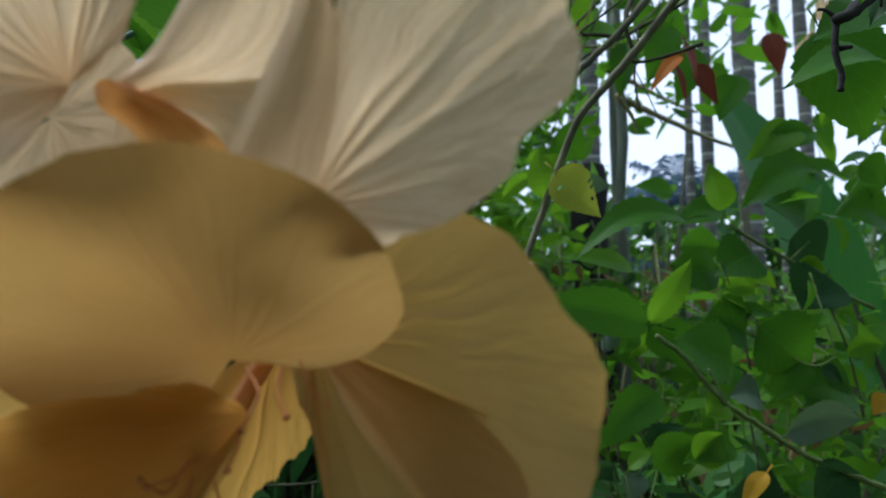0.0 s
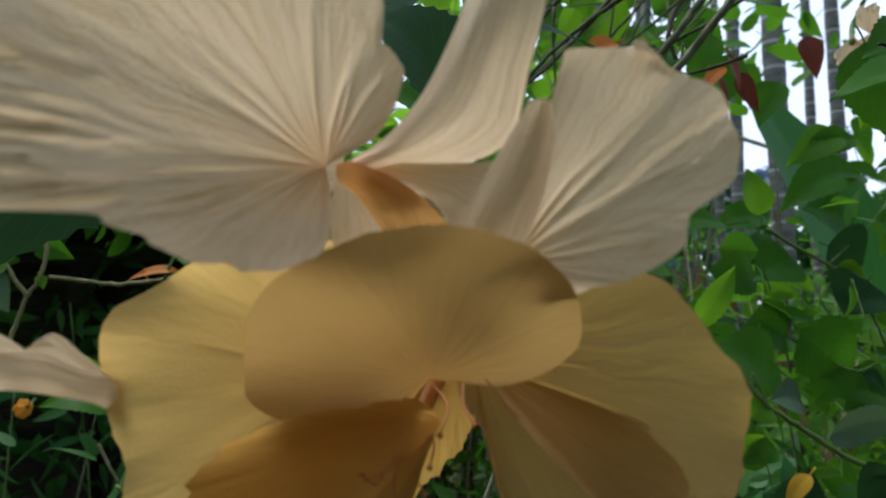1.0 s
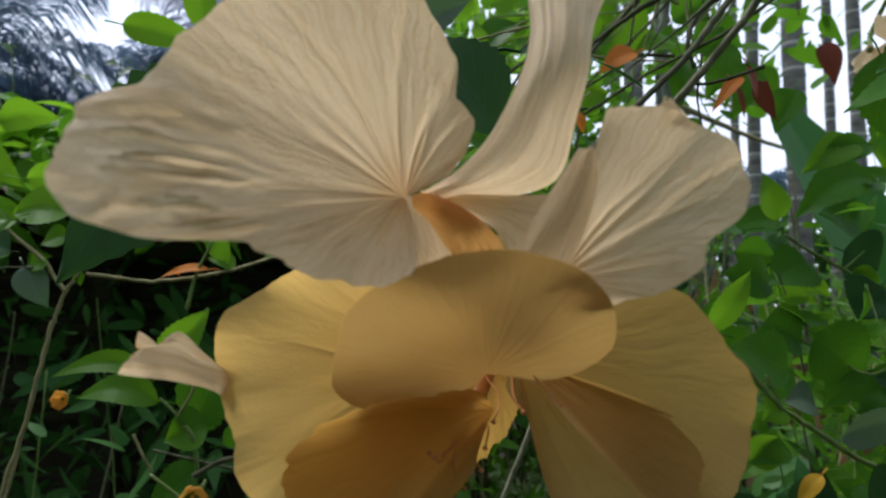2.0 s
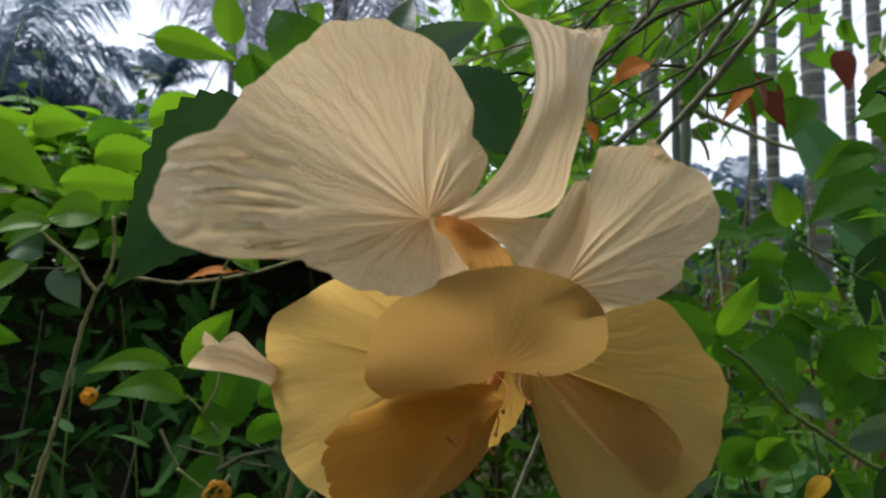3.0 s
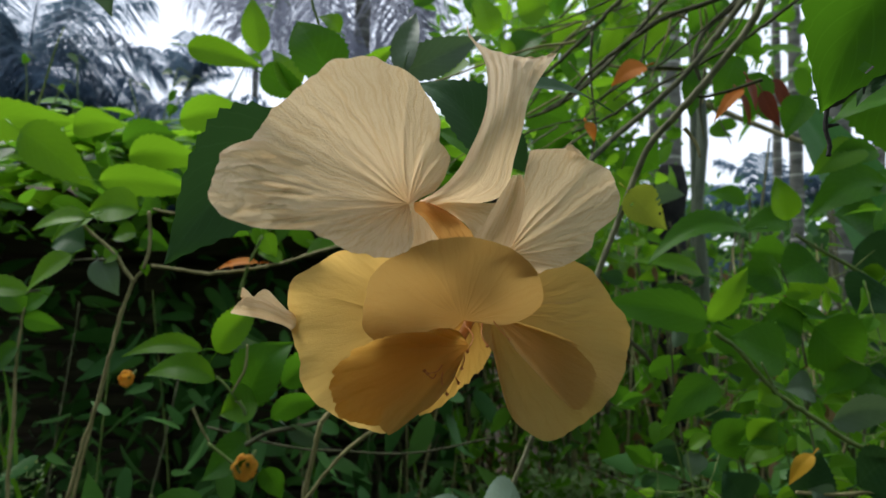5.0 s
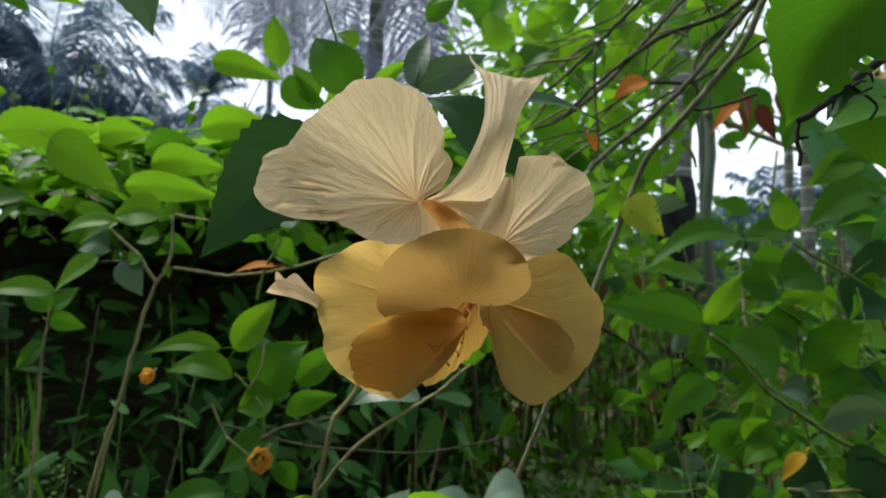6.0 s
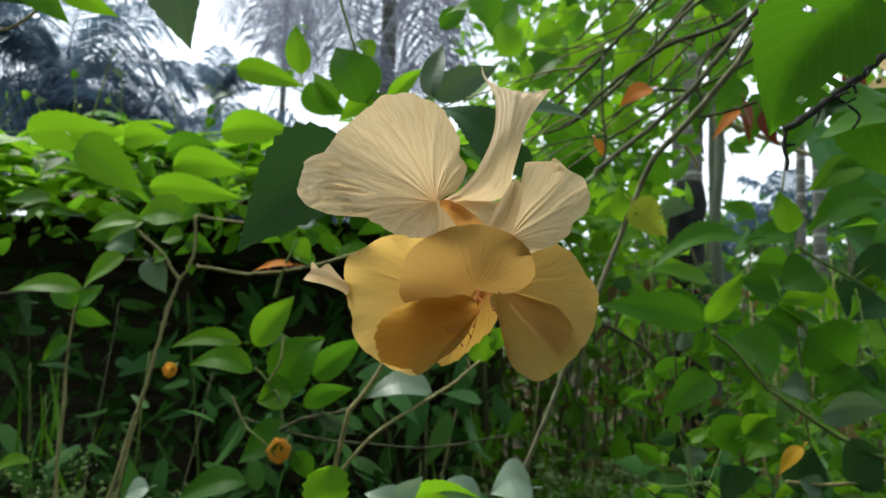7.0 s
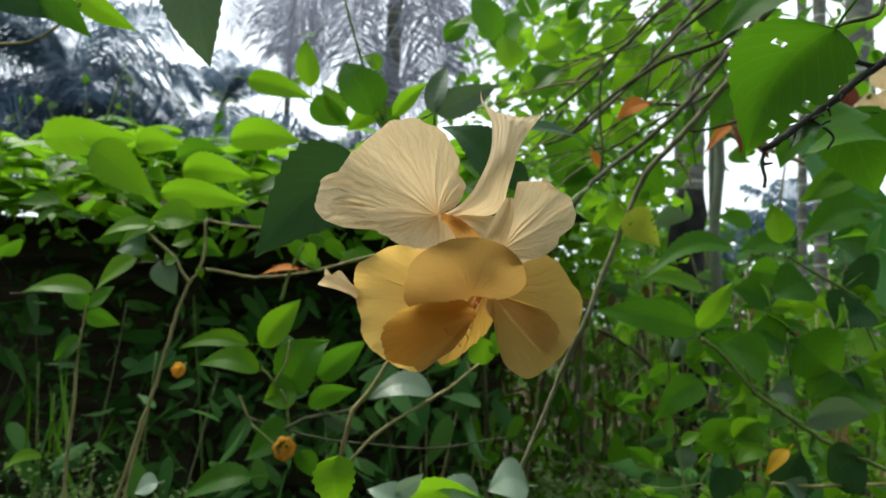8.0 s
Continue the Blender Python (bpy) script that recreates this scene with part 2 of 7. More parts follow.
def tube(points, radii, sides=7, lumps=0.0, seed=0):
    """Vertices and faces of a closed round rod along points."""
    rng = random.Random(seed)
    pts = [Vector(p) for p in points]
    verts, n = [], len(pts)
    ref = Vector((0.31, 0.9, 0.17))
    for i, p in enumerate(pts):
        d = (pts[min(i + 1, n - 1)] - pts[max(i - 1, 0)]).normalized()
        a = d.cross(ref).normalized()
        b = d.cross(a)
        for k in range(sides):
            w = 2 * math.pi * k / sides
            r = radii[i] * (1 + lumps * rng.uniform(-1, 1))
            verts.append(p + a * (math.cos(w) * r) + b * (math.sin(w) * r))
    faces = grid_faces(n, sides, True)
    faces += [tuple(reversed(range(sides))), tuple(range((n - 1) * sides, n * sides))]
    return verts, faces


def twig(parent, name, points, r0, r1, material, rough=0.35, knob=False):
    """A tapering rod with small knots and bends."""
    n = max(8, 6 * len(points))
    line = smooth_list(points, n)
    rng = random.Random(name + str(points[0]))
    length = float(np.linalg.norm(np.diff(line, axis=0), axis=1).sum())
    radii = []
    for i in range(n):
        s = i / (n - 1)
        knot = 1 + (0.55 * rough if rng.random() < 0.16 else 0)
        radii.append((r0 + (r1 - r0) * s) * knot)
    wob = np.array([[rng.gauss(0, 1) for _ in range(3)] for _ in range(n)]) * min(r0 * 0.5, length * 0.004) * rough
    line = line + wob
    verts, faces = tube(line, radii, 7, 0.12 * rough, n)
    if knob:
        end, k = Vector(line[-1]), len(verts)
        r = r0 * 2.6
        ring = [end + Vector(d) * r for d in ((1, 0, 0), (0, 1, 0), (-1, 0, 0), (0, -1, 0), (0, 0, 1), (0, 0, -1))]
        verts += ring
        for a in range(4):
            b = (a + 1) % 4
            faces += [(k + a, k + b, k + 4), (k + b, k + a, k + 5)]
    return link_mesh(name, verts, faces, material, parent)


leaf_count = [0]


def leaf(parent, material, base, tip, width, turn=0.0, holes=False, blunt=False):
    """An ovate, toothed blade with a folded midrib, drooping tip and short stalk."""
    leaf_count[0] += 1
    rng = random.Random(leaf_count[0] * 7 + 3)
    base, tip = Vector(base), Vector(tip)
    axis = tip - base
    length = axis.length
    axis.normalize()
    facing = Vector((0, -1, 0.25))
    facing = (facing - axis * facing.dot(axis)).normalized()
    q = Matrix.Rotation(radians(turn + rng.uniform(-8, 8)), 3, axis)
    normal = q @ facing
    across = normal.cross(axis)
    wide = width / max(0.45, math.cos(radians(turn)))
    rows, cols = 25, 9
    fold, droop, sway = rng.uniform(0.12, 0.35), rng.uniform(0.08, 0.38), rng.uniform(-0.08, 0.08)
    twist = radians(rng.uniform(-28, 28))
    arch = rng.uniform(0.02, 0.17) * length * math.hypot(axis.x, axis.y)
    verts, uvs = [], []
    for i in range(rows):
        s = i / (rows - 1)
        half = 0.5 * wide * s ** 0.6 * (1 - s) ** 1.15 / 0.3246
        if blunt:
            half = 0.5 * wide * s ** 0.7 * (1 - s) ** 0.42 / 0.53
        half = max(half, 0.0012 * (1 - s))
        tooth = 1 + (0.06 if i % 2 else -0.035) * (0.12 < s < 0.97)
        if blunt:
            tooth = 1.05 if i % 4 < 2 else 0.95
        bend = twist * (s - 0.3)
        side_way = across * math.cos(bend) + normal * math.sin(bend)
        for j in range(cols):
            u = 2 * j / (cols - 1) - 1
            x = half * u * (tooth if abs(u) > 0.9 else 1)
            lift = fold * abs(x) + droop * length * (-(s - 0.45) ** 2 + 0.2) + 0.02 * wide * math.sin(7 * s + 2 * u + leaf_count[0])
            # quilting between the side veins
            lift += 0.012 * wide * math.sin(52 * (s - 0.37 * abs(u))) * (1 - abs(u)) * min(1, abs(u) * 5)
            verts.append(base + axis * (length * s) + side_way * x + across * (sway * length * math.sin(math.pi * s)) + normal * lift + Vector((0, 0, arch * math.sin(math.pi * s ** 0.85))))
            uvs.append((j / (cols - 1), s))
    faces = grid_faces(rows, cols)
    if holes:
        keep = []
        for k, f in enumerate(faces):
            i, j = divmod(k, cols - 1)
            if (i, j) in ((12, 7), (14, 7), (17, 6), (6, 2)):
                continue
            keep.append(f)
        faces = keep
    # stalk
    k = len(verts)
    stem = [base - axis * (0.22 * length) - normal * (0.05 * length), base - axis * (0.1 * length) + normal * 0.0, base + axis * (0.03 * length) + normal * (droop * length * 0.02)]
    tv, tf = tube(stem, [0.0011, 0.0009, 0.0007], 5)
    verts += tv
    uvs += [(0.5, 0.0)] * len(tv)
    faces += [tuple(a + k for a in f) for f in tf]
    return link_mesh("leaf", verts, faces, material, parent, uvs=uvs)


def ridges(x, y, seed):
    """Sharp-backed creases, 0 to 1."""
    return (1 - min(1.0, 1.7 * abs(noise.noise((x, y, seed))))) ** 2


def fan_petal(parent, name, base, a0, a1, radii, slope=(0, 0), cone=0.0, wrinkle=0.5, cup=0.0, dome=0.0, fold=0.0, tip_curl=0.0, mat=None, ragged=0.012, pale=False, creases=()):
    """A fan-shaped petal round its claw: radii in mm from angle a0 to a1 in the upright plane, leaning by slope.
    creases: crumpled patches as (place across, its width, place along, its width, depth in mm)."""
    mat = mat or petal_cream
    cols, rows = (320, 110) if max(radii) > 30 else (110, 40)
    span = abs(a1 - a0) / 150
    reach = smooth_list(radii, cols) / 1000
    seed = base[0] * 910 + a0
    verts, uvs = [], []
    for i in range(rows):
        s = i / (rows - 1)
        for j in range(cols):
            f = j / (cols - 1)
            a = radians(a0 + (a1 - a0) * f)
            r = reach[j] * s * (1 + ragged * s ** 4 * (noise.noise((f * 26, seed, 3.1)) + 0.5 * noise.noise((f * 70, seed, 1.3))))
            dx, dz = r * math.cos(a), r * math.sin(a)
            y = slope[0] * dx + slope[1] * dz - cone * r
            y += cup * s * s - dome * (1 - s * s)
            # the blade sways in broad soft waves, with shallow furrows along its main veins
            g = f * span + 0.05 * s * noise.noise((f * 4 + seed, s * 2.5, 6.1))
            y += wrinkle * 0.0026 * s * noise.noise((dx * 38 + seed, dz * 38, 5.2))
            furrow = (1 - min(1.0, 2.2 * abs(noise.noise((g * 13 + seed, s * 0.8, 0.4))))) ** 2
            y += wrinkle * 0.0017 * furrow * min(1, s * 3) * (1.15 - s)
            # fine short wrinkles, more of them towards the rim
            q = 0.036 * (a + 0.10 * noise.noise((dx * 60, dz * 60, seed)))
            y -= wrinkle * 0.00024 * ridges(q * 420, r * 90 + seed, 2.2) * (0.2 + s) * max(0.0, 0.7 + 1.3 * noise.noise((dx * 45 + seed, dz * 45, 9.7)))
            for f0, fw, s0, sw, depth in creases:
                here = math.exp(-((f - f0) / fw) ** 2 - ((s - s0) / sw) ** 2)
                if here > 0.02:
                    w = 0.0022 * noise.noise((dx * 150, dz * 150, seed + 4))
                    y -= depth * 0.001 * here * (ridges((q + w) * 200, r * 60, seed) + 0.25 * ridges((q - w) * 620, r * 160, seed + 7))
            y += fold * math.sin(f * 9 + seed) * s
            y += tip_curl * s ** 8 * noise.noise((f * 9, seed, 7.7)) * 2
            verts.append((base[0] + dx, base[1] + y, base[2] + dz))
            uvs.append((f * span, 0.45 + 0.55 * s if pale else s))
    return link_mesh(name, verts, grid_faces(rows, cols), mat, parent, uvs=uvs)


def strip_petal(parent, name, left, right, bulge=0.006, dip=0.0, mat=None, crumple=1.0, lean=1.0, start=0.3):
    """A rolled petal between two edges (mm, from the flower's middle), bulging towards the front; its end dips between the corners."""
    mat = mat or petal_cream
    rows, cols = 90, 44
    lo = smooth_list(left, rows) / 1000 + np.array((0, 0, 1.4))
    hi = smooth_list(right, rows) / 1000 + np.array((0, 0, 1.4))
    seed = left[0][0]
    broad = crumple * min(1.0, float(np.linalg.norm(hi - lo, axis=1).mean()) / 0.02)
    verts, uvs = [], []
    for i in range(rows):
        s = i / (rows - 1)
        for j in range(cols):
            f = j / (cols - 1)
            p = lo[i] * (1 - f) + hi[i] * f
            y = -bulge * math.sin(math.pi * f ** lean) * (1 - 0.6 * s ** 3)
            y += broad * (0.0011 * noise.noise((f * 5 + seed, s * 2.2, 1.1)) - 0.00035 * ridges(f * 6 + 0.5 * noise.noise((f * 2, s * 3, 1.2)), s * 1.6, seed) * (1 - 0.5 * s))
            y += broad * s ** 4 * (0.0030 * noise.noise((p[0] * 150, p[2] * 130, 2.0)) - 0.0012 * ridges(p[0] * 330, p[2] * 260, seed))
            verts.append((p[0], p[1] + y, p[2] - dip * math.sin(math.pi * f ** 0.62) * s ** 9 + 0.0008 * noise.noise((f * 12, seed, s * 3)) * s))
            uvs.append((f * 0.35, start + (1 - start) * s))
    return link_mesh(name, verts, grid_faces(rows, cols), mat, parent, uvs=uvs)


def withered_blossom(at, size):
    """A shrivelled trumpet of orange petals on a green cup."""
    at = Vector(at)
    e = thing("withered_blossom", at, "shrivelled orange blossom hanging on a shrub twig", "blossom", "withered blossoms")
    for k in range(5):
        verts, uvs = [], []
        for i in range(8):
            s = i / 7
            for j in range(7):
                f = j / 6 - 0.5
                w = 2 * math.pi * (k / 5 + f * 0.26)
                r = size * (0.07 + 0.40 * math.sin(2.3 * s) ** 1.2 + 0.07 * math.sin(7 * f + 2.3 * k) * s)
                verts.append(at + Vector((math.cos(w) * r, -size * (0.55 * s - 0.3) + 0.12 * size * s ** 4, math.sin(w) * r)))
                uvs.append((f + 0.5, s))
        link_mesh("petal", verts, grid_faces(8, 7), leaf_bloom, e, uvs=uvs)
    twig(e, "calyx", [tuple(at + Vector((0, 0.3, 0)) * size), tuple(at + Vector((0, 0.6, 0.1)) * size), tuple(at + Vector((0.1, 0.9, 0.4)) * size)], size * 0.14, size * 0.05, stem_green)
    return e


def crowd(name, label, category, boxes, size, material, flat=0.0, seed=1, slim=0.5, hang=0.0, fine=True):
    """Very many loose leaves in boxes (x0, x1, y0, y1, z0, z1, count), one mesh."""
    rng = np.random.default_rng(seed)
    steps = (0.1, 0.28, 0.48, 0.68, 0.87) if fine else (0.25, 0.62)
    shape, quads = [(0, 0, 0)], []
    for i, q in enumerate(steps):
        w, drop = 1.54 * slim * q ** 0.6 * (1 - q) ** 1.15, -0.16 * q * q
        shape += [(q, w, drop + 0.2 * w), (q, 0, drop), (q, -w, drop + 0.2 * w)]
        o = 1 + 3 * i
        if i:
            quads += [(o - 3, o - 2, o + 1, o), (o - 2, o - 1, o + 2, o + 1)]
        else:
            quads += [(0, 2, 1), (0, 3, 2)]
    shape.append((1.0, 0, -0.18))
    e = len(shape) - 1
    quads += [(e - 3, e - 2, e), (e - 2, e - 1, e)]
    shape = np.array(shape)
    allv, allf, k = [], [], 0
    for x0, x1, y0, y1, z0, z1, n in boxes:
        for _ in range(n):
            p = rng.uniform((x0, y0, z0), (x1, y1, z1))
            d = rng.normal(size=3)
            d[2] = d[2] * (1 - flat) - hang
            d /= np.linalg.norm(d)
            up = rng.normal(size=3) * (1 - flat) + np.array((0, -0.25, 1.0)) * (0.4 + flat)
            up -= d * up.dot(d)
            up /= np.linalg.norm(up) + 1e-9
            m = np.stack([d, np.cross(up, d), up], 1)
            allv.append(p + (shape * rng.uniform(*size)) @ m.T)
            allf += [tuple(a + k for a in q) for q in quads]
            k += len(shape)
    ob = link_mesh(name, np.concatenate(allv).tolist(), allf, material)
    return tagged(ob, label, category, kind="stuff")

# ---- ground ----
def ground_height(x, y):
    return 0.05 * noise.noise((x * 0.6, y * 0.6, 0)) + 0.3 * noise.noise((x * 0.05, y * 0.05, 2)) * min(1, math.hypot(x, y) / 15)


side = np.concatenate([-np.geomspace(120, 2.2, 22), np.linspace(-2, 2, 21), np.geomspace(2.2, 120, 22)])
gv = [(x, y, ground_height(x, y) - 0.03) for y in side for x in side]
tagged(link_mesh("ground", gv, grid_faces(len(side), len(side)), soil), "dark brown garden soil with leaf litter", "ground", kind="structure")


# ---- the flower ----
flower = thing("hibiscus_flower", (0, 0, 1.4), "pale peach double hibiscus flower with crinkled petals hanging from a twig", "flower")
bush = thing("hibiscus_bush", (1.0, 0.7, 0), "hibiscus bush with grey-brown twigs and toothed green leaves", "bush")
shrub = thing("slender_shrub", (-0.55, 0.72, 0), "slender shrub with pale forked stems and bright green leaves", "shrub")
thicket = thing("leafy_shrub", (0.75, 0.6, 0), "dense leafy shrub with mid-green toothed leaves", "shrub")
# main stems down to the ground
twig(bush, "stem", [(1.0, 0.7, -0.03), (0.98, 0.68, 0.8), (0.92, 0.6, 1.5), (0.72, 0.52, 1.9), (0.45, 0.48, 1.98)], 0.014, 0.006, bark)
twig(bush, "stem", [(1.0, 0.7, 0.3), (0.85, 0.5, 1.2), (0.6, 0.3, 1.55), (0.385, 0.16, 1.555)], 0.01, 0.004, bark_dark)
twig(shrub, "stem", [(-0.56, 0.75, -0.03), (-0.56, 0.735, 0.5), (-0.545, 0.722, 0.95)], 0.0044, 0.0037, bark_pale)
twig(shrub, "stem", [(-0.45, 0.7, -0.03), (-0.36, 0.68, 0.5), (-0.255, 0.63, 0.97)], 0.008, 0.004, bark_pale)
twig(thicket, "stem", [(0.75, 0.6, -0.03), (0.72, 0.56, 0.7), (0.6, 0.5, 1.15)], 0.009, 0.003, bark)
twig(thicket, "stem", [(0.75, 0.6, 0.2), (0.8, 0.7, 0.9), (0.7, 0.78, 1.38)], 0.008, 0.003, bark)
# first tier: the wide flat petal, the rolled petal and the folded petal
fan_petal(flower, 'petal', (-0.0086, -0.0140, 1.4232), 19.9, 287.6, [9.6, 12.0, 14.8, 17.2, 19.2, 20.1, 20.9, 22.2, 27.7, 30.8, 34.1, 37.8, 41.0, 43.7, 46.1, 47.4, 47.9, 47.9, 47.5, 47.4, 47.5, 47.8, 48.2, 48.6, 49.2, 52.2, 52.1, 52.1, 51.5, 47.9, 39.6, 29.7, 27.9, 25.3, 24.8, 23.7, 22.7, 21.8, 21.3, 20.6, 20.1, 19.5, 18.3, 17.5, 14.5, 9.2], slope=(-0.10, 0.50), cone=0.85, wrinkle=1.0, tip_curl=0.002, ragged=0.03, creases=((0.665, 0.06, 0.72, 0.24, 4.0), (0.58, 0.06, 0.8, 0.24, 3.0), (0.79, 0.05, 0.75, 0.2, 1.2)))
strip_petal(flower, 'petal', [(-5.8, -8, 24.7), (2.3, -14, 28.7), (8.4, -20, 34.4), (12.8, -24, 42.1), (15.9, -25, 49.8), (17.4, -22, 58.9), (16.9, -14, 71.9), (13.5, -6, 81.6), (11.0, 2, 88.5), (10.5, 7, 96.1)], [(-1.4, -8, 22.9), (14.8, -12, 23.8), (23.3, -20, 26.6), (26.2, -24, 37.5), (28.7, -25, 46.9), (30.3, -22, 54.5), (33.4, -14, 63.0), (37.5, -6, 71.3), (41.4, 2, 78.3), (44.4, 7, 83.3)], bulge=0.0035, dip=0.011, start=0.12)
fan_petal(flower, 'petal', (0.0241, -0.0170, 1.4059), -45.2, 79.1, [9.1, 10.0, 10.9, 11.8, 12.6, 13.5, 15.9, 18.4, 20.8, 23.2, 25.5, 27.0, 28.5, 34.6, 37.1, 38.8, 39.4, 39.9, 39.1, 38.3, 37.7, 37.0, 36.0, 34.8, 33.5, 32.2], slope=(0.00, 0.00), cone=0.40, wrinkle=0.7, fold=0.002, tip_curl=0.002, creases=((0.55, 0.2, 0.55, 0.3, 0.35),))
strip_petal(flower, 'petal', [(12.5, -20, 9.2), (18.4, -25, 19.1), (22.8, -29, 26.8), (25.1, -31, 30.1)], [(25.7, -20, 8.5), (28.2, -25, 17.0), (29.1, -29, 24.5), (28.2, -31, 30.1)], bulge=0.004)
strip_petal(flower, 'petal', [(39.4, -28.0, 37.6), (40.6, -29.0, 38.7), (42.2, -30.0, 40.1)], [(50.9, -28.0, 34.8), (47.7, -29.0, 36.6), (44.0, -30.0, 39.9)], bulge=0.002, dip=0.0)
strip_petal(flower, 'petal', [(-5.3, -8, 25.7), (3.2, -12, 24.4), (13.6, -16, 23.4), (22.1, -20, 23.0)], [(-2.9, -4, 22.9), (5.8, -8, 20.1), (11.7, -12, 15.6), (14.9, -18, 9.3)], bulge=0.002, crumple=0.5, start=0.2)
# inner petal behind the throat, and throat
fan_petal(flower, 'petal', (0.0112, 0.0220, 1.4061), 9.9, 296.3, [22.7, 18.2, 15.4, 14.1, 14.1, 16.9, 19.7, 27.7, 32.4, 26.8, 23.1, 20.4, 20.3, 20.2], slope=(0.00, 0.70), mat=petal_apricot, wrinkle=0.2)
strip_petal(flower, 'petal', [(-8.2, 2, 25.9), (-9.2, 3, 20.6), (-9.5, 4, 14.8), (-9.1, 6, 7.3)], [(-1.2, 2, 25.3), (2.5, 3, 21.4), (7.3, 4, 15.8), (10.9, 6, 7.4)], bulge=0.001, crumple=0.3, start=0.16)
strip_petal(flower, 'throat', [(-7.1, -10, 24.3), (-6.7, -9, 21.5), (-2.9, -6, 18.3), (3.1, -2, 10.5)], [(-0.5, -9, 24.0), (6.8, -9, 20.3), (12.3, -7, 15.1), (15.9, -2, 8.1)], bulge=0.004, mat=petal_orange, crumple=0.4, start=0.0)
# second tier
fan_petal(flower, 'petal', (-0.0029, 0.0180, 1.3847), 103.9, 251.5, [28.5, 29.9, 31.3, 33.4, 37.2, 41.0, 44.8, 48.7, 48.8, 47.7, 46.7, 46.8, 48.8, 48.7, 47.4, 46.9, 45.7, 44.1], slope=(0.30, 0.10), mat=petal_apricot, wrinkle=0.28, cup=-0.006, tip_curl=0.003)
strip_petal(flower, 'petal', [(-48.1, 2, -13.7), (-52.4, -5, -12.9), (-57.9, -10, -9.4), (-61.5, -13, -8.6), (-63.4, -15, -9.4)], [(-48.2, 2, -23.5), (-51.1, -5, -19.1), (-56.4, -10, -16.6), (-61.6, -13, -15.4), (-67.4, -15, -14.2)], bulge=0.003, start=0.75)
strip_petal(flower, 'petal', [(-51.7, 2, -14.4), (-54.7, -2, -10.3), (-58.1, -5, -6.3), (-61.0, -7, -7.5)], [(-50.8, 2, -16.9), (-56.4, -2, -14.1), (-60.3, -5, -12.0), (-62.5, -7, -9.8)], bulge=0.002, start=0.75)
strip_petal(flower, 'petal', [(-60.8, -6, -11.4), (-62.8, -10, -7.3), (-64.4, -13, -5.7)], [(-60.0, -6, -13.8), (-63.5, -10, -11.1), (-64.8, -13, -9.0)], bulge=0.001, start=0.75)
fan_petal(flower, 'petal', (0.0141, 0.0260, 1.3871), -146.2, -32.5, [30.9, 39.1, 44.7, 44.2, 36.6, 29.4, 24.6, 21.2, 17.7, 16.0, 14.6, 13.3], slope=(0.00, 0.10), mat=petal_amber, wrinkle=0.5, cup=0.004, ragged=0.06)
fan_petal(flower, 'petal', (0.0125, 0.0040, 1.3749), 120.9, 245.1, [5.7, 6.7, 7.6, 8.6, 9.5, 10.5, 11.4, 12.4, 13.3, 14.3, 15.2, 19.2, 24.0, 28.9, 33.8, 38.8, 42.7, 46.2, 48.4, 50.0, 51.0, 51.3, 51.0, 49.2, 47.4, 43.8, 42.4, 40.2, 30.2, 24.7, 18.7, 12.5], slope=(0.00, -0.25), mat=petal_amber, wrinkle=0.25, cup=-0.010, tip_curl=0.003, ragged=0.055)
fan_petal(flower, 'petal', (0.0210, 0.0180, 1.3861), -123.3, 57.6, [7.0, 8.1, 9.3, 10.4, 11.5, 12.6, 16.8, 36.0, 42.3, 46.7, 47.0, 46.6, 46.1, 45.4, 44.8, 44.9, 44.8, 44.1, 43.4, 42.7, 40.9, 37.6, 36.6, 35.5, 34.5, 33.0, 31.5, 29.7, 27.9, 26.0], slope=(-0.90, 0.00), mat=petal_peach, wrinkle=0.3, cup=-0.004, fold=0.002, tip_curl=0.003, ragged=0.014, creases=((0.72, 0.1, 0.6, 0.3, 0.8),))
fan_petal(flower, 'petal', (0.0219, 0.0135, 1.3855), -60.2, -14.5, [10.1, 16.6, 23.0, 36.9, 39.9, 39.6, 39.2, 38.7, 37.8, 36.9, 36.0, 34.2, 31.1, 28.0, 27.0, 13.8], slope=(-0.90, 0.00), mat=petal_peach, wrinkle=0.2, cup=-0.004, ragged=0.01)
fan_petal(flower, 'petal', (0.0103, -0.0020, 1.3839), -8.0, 228.3, [12.6, 21.3, 27.0, 28.5, 28.6, 28.3, 27.9, 27.3, 26.7, 26.6, 26.5, 27.0, 27.6, 28.9, 30.4, 32.2, 33.8, 34.2, 34.9, 35.7, 30.8, 20.2, 16.3, 12.4], slope=(0.00, -1.20), mat=petal_blush, wrinkle=0.22, dome=-0.002, creases=((0.8, 0.05, 0.75, 0.2, 0.4),))
fan_petal(flower, 'petal', (-0.0226, 0.0100, 1.4249), -141.3, 177.8, [17.1, 13.9, 11.1, 10.2, 10.2, 11.3, 12.5, 14.6, 17.0, 17.7, 15.1, 15.9, 17.5, 19.7, 19.5, 19.2], slope=(0.00, 0.00), wrinkle=0.4, pale=True)
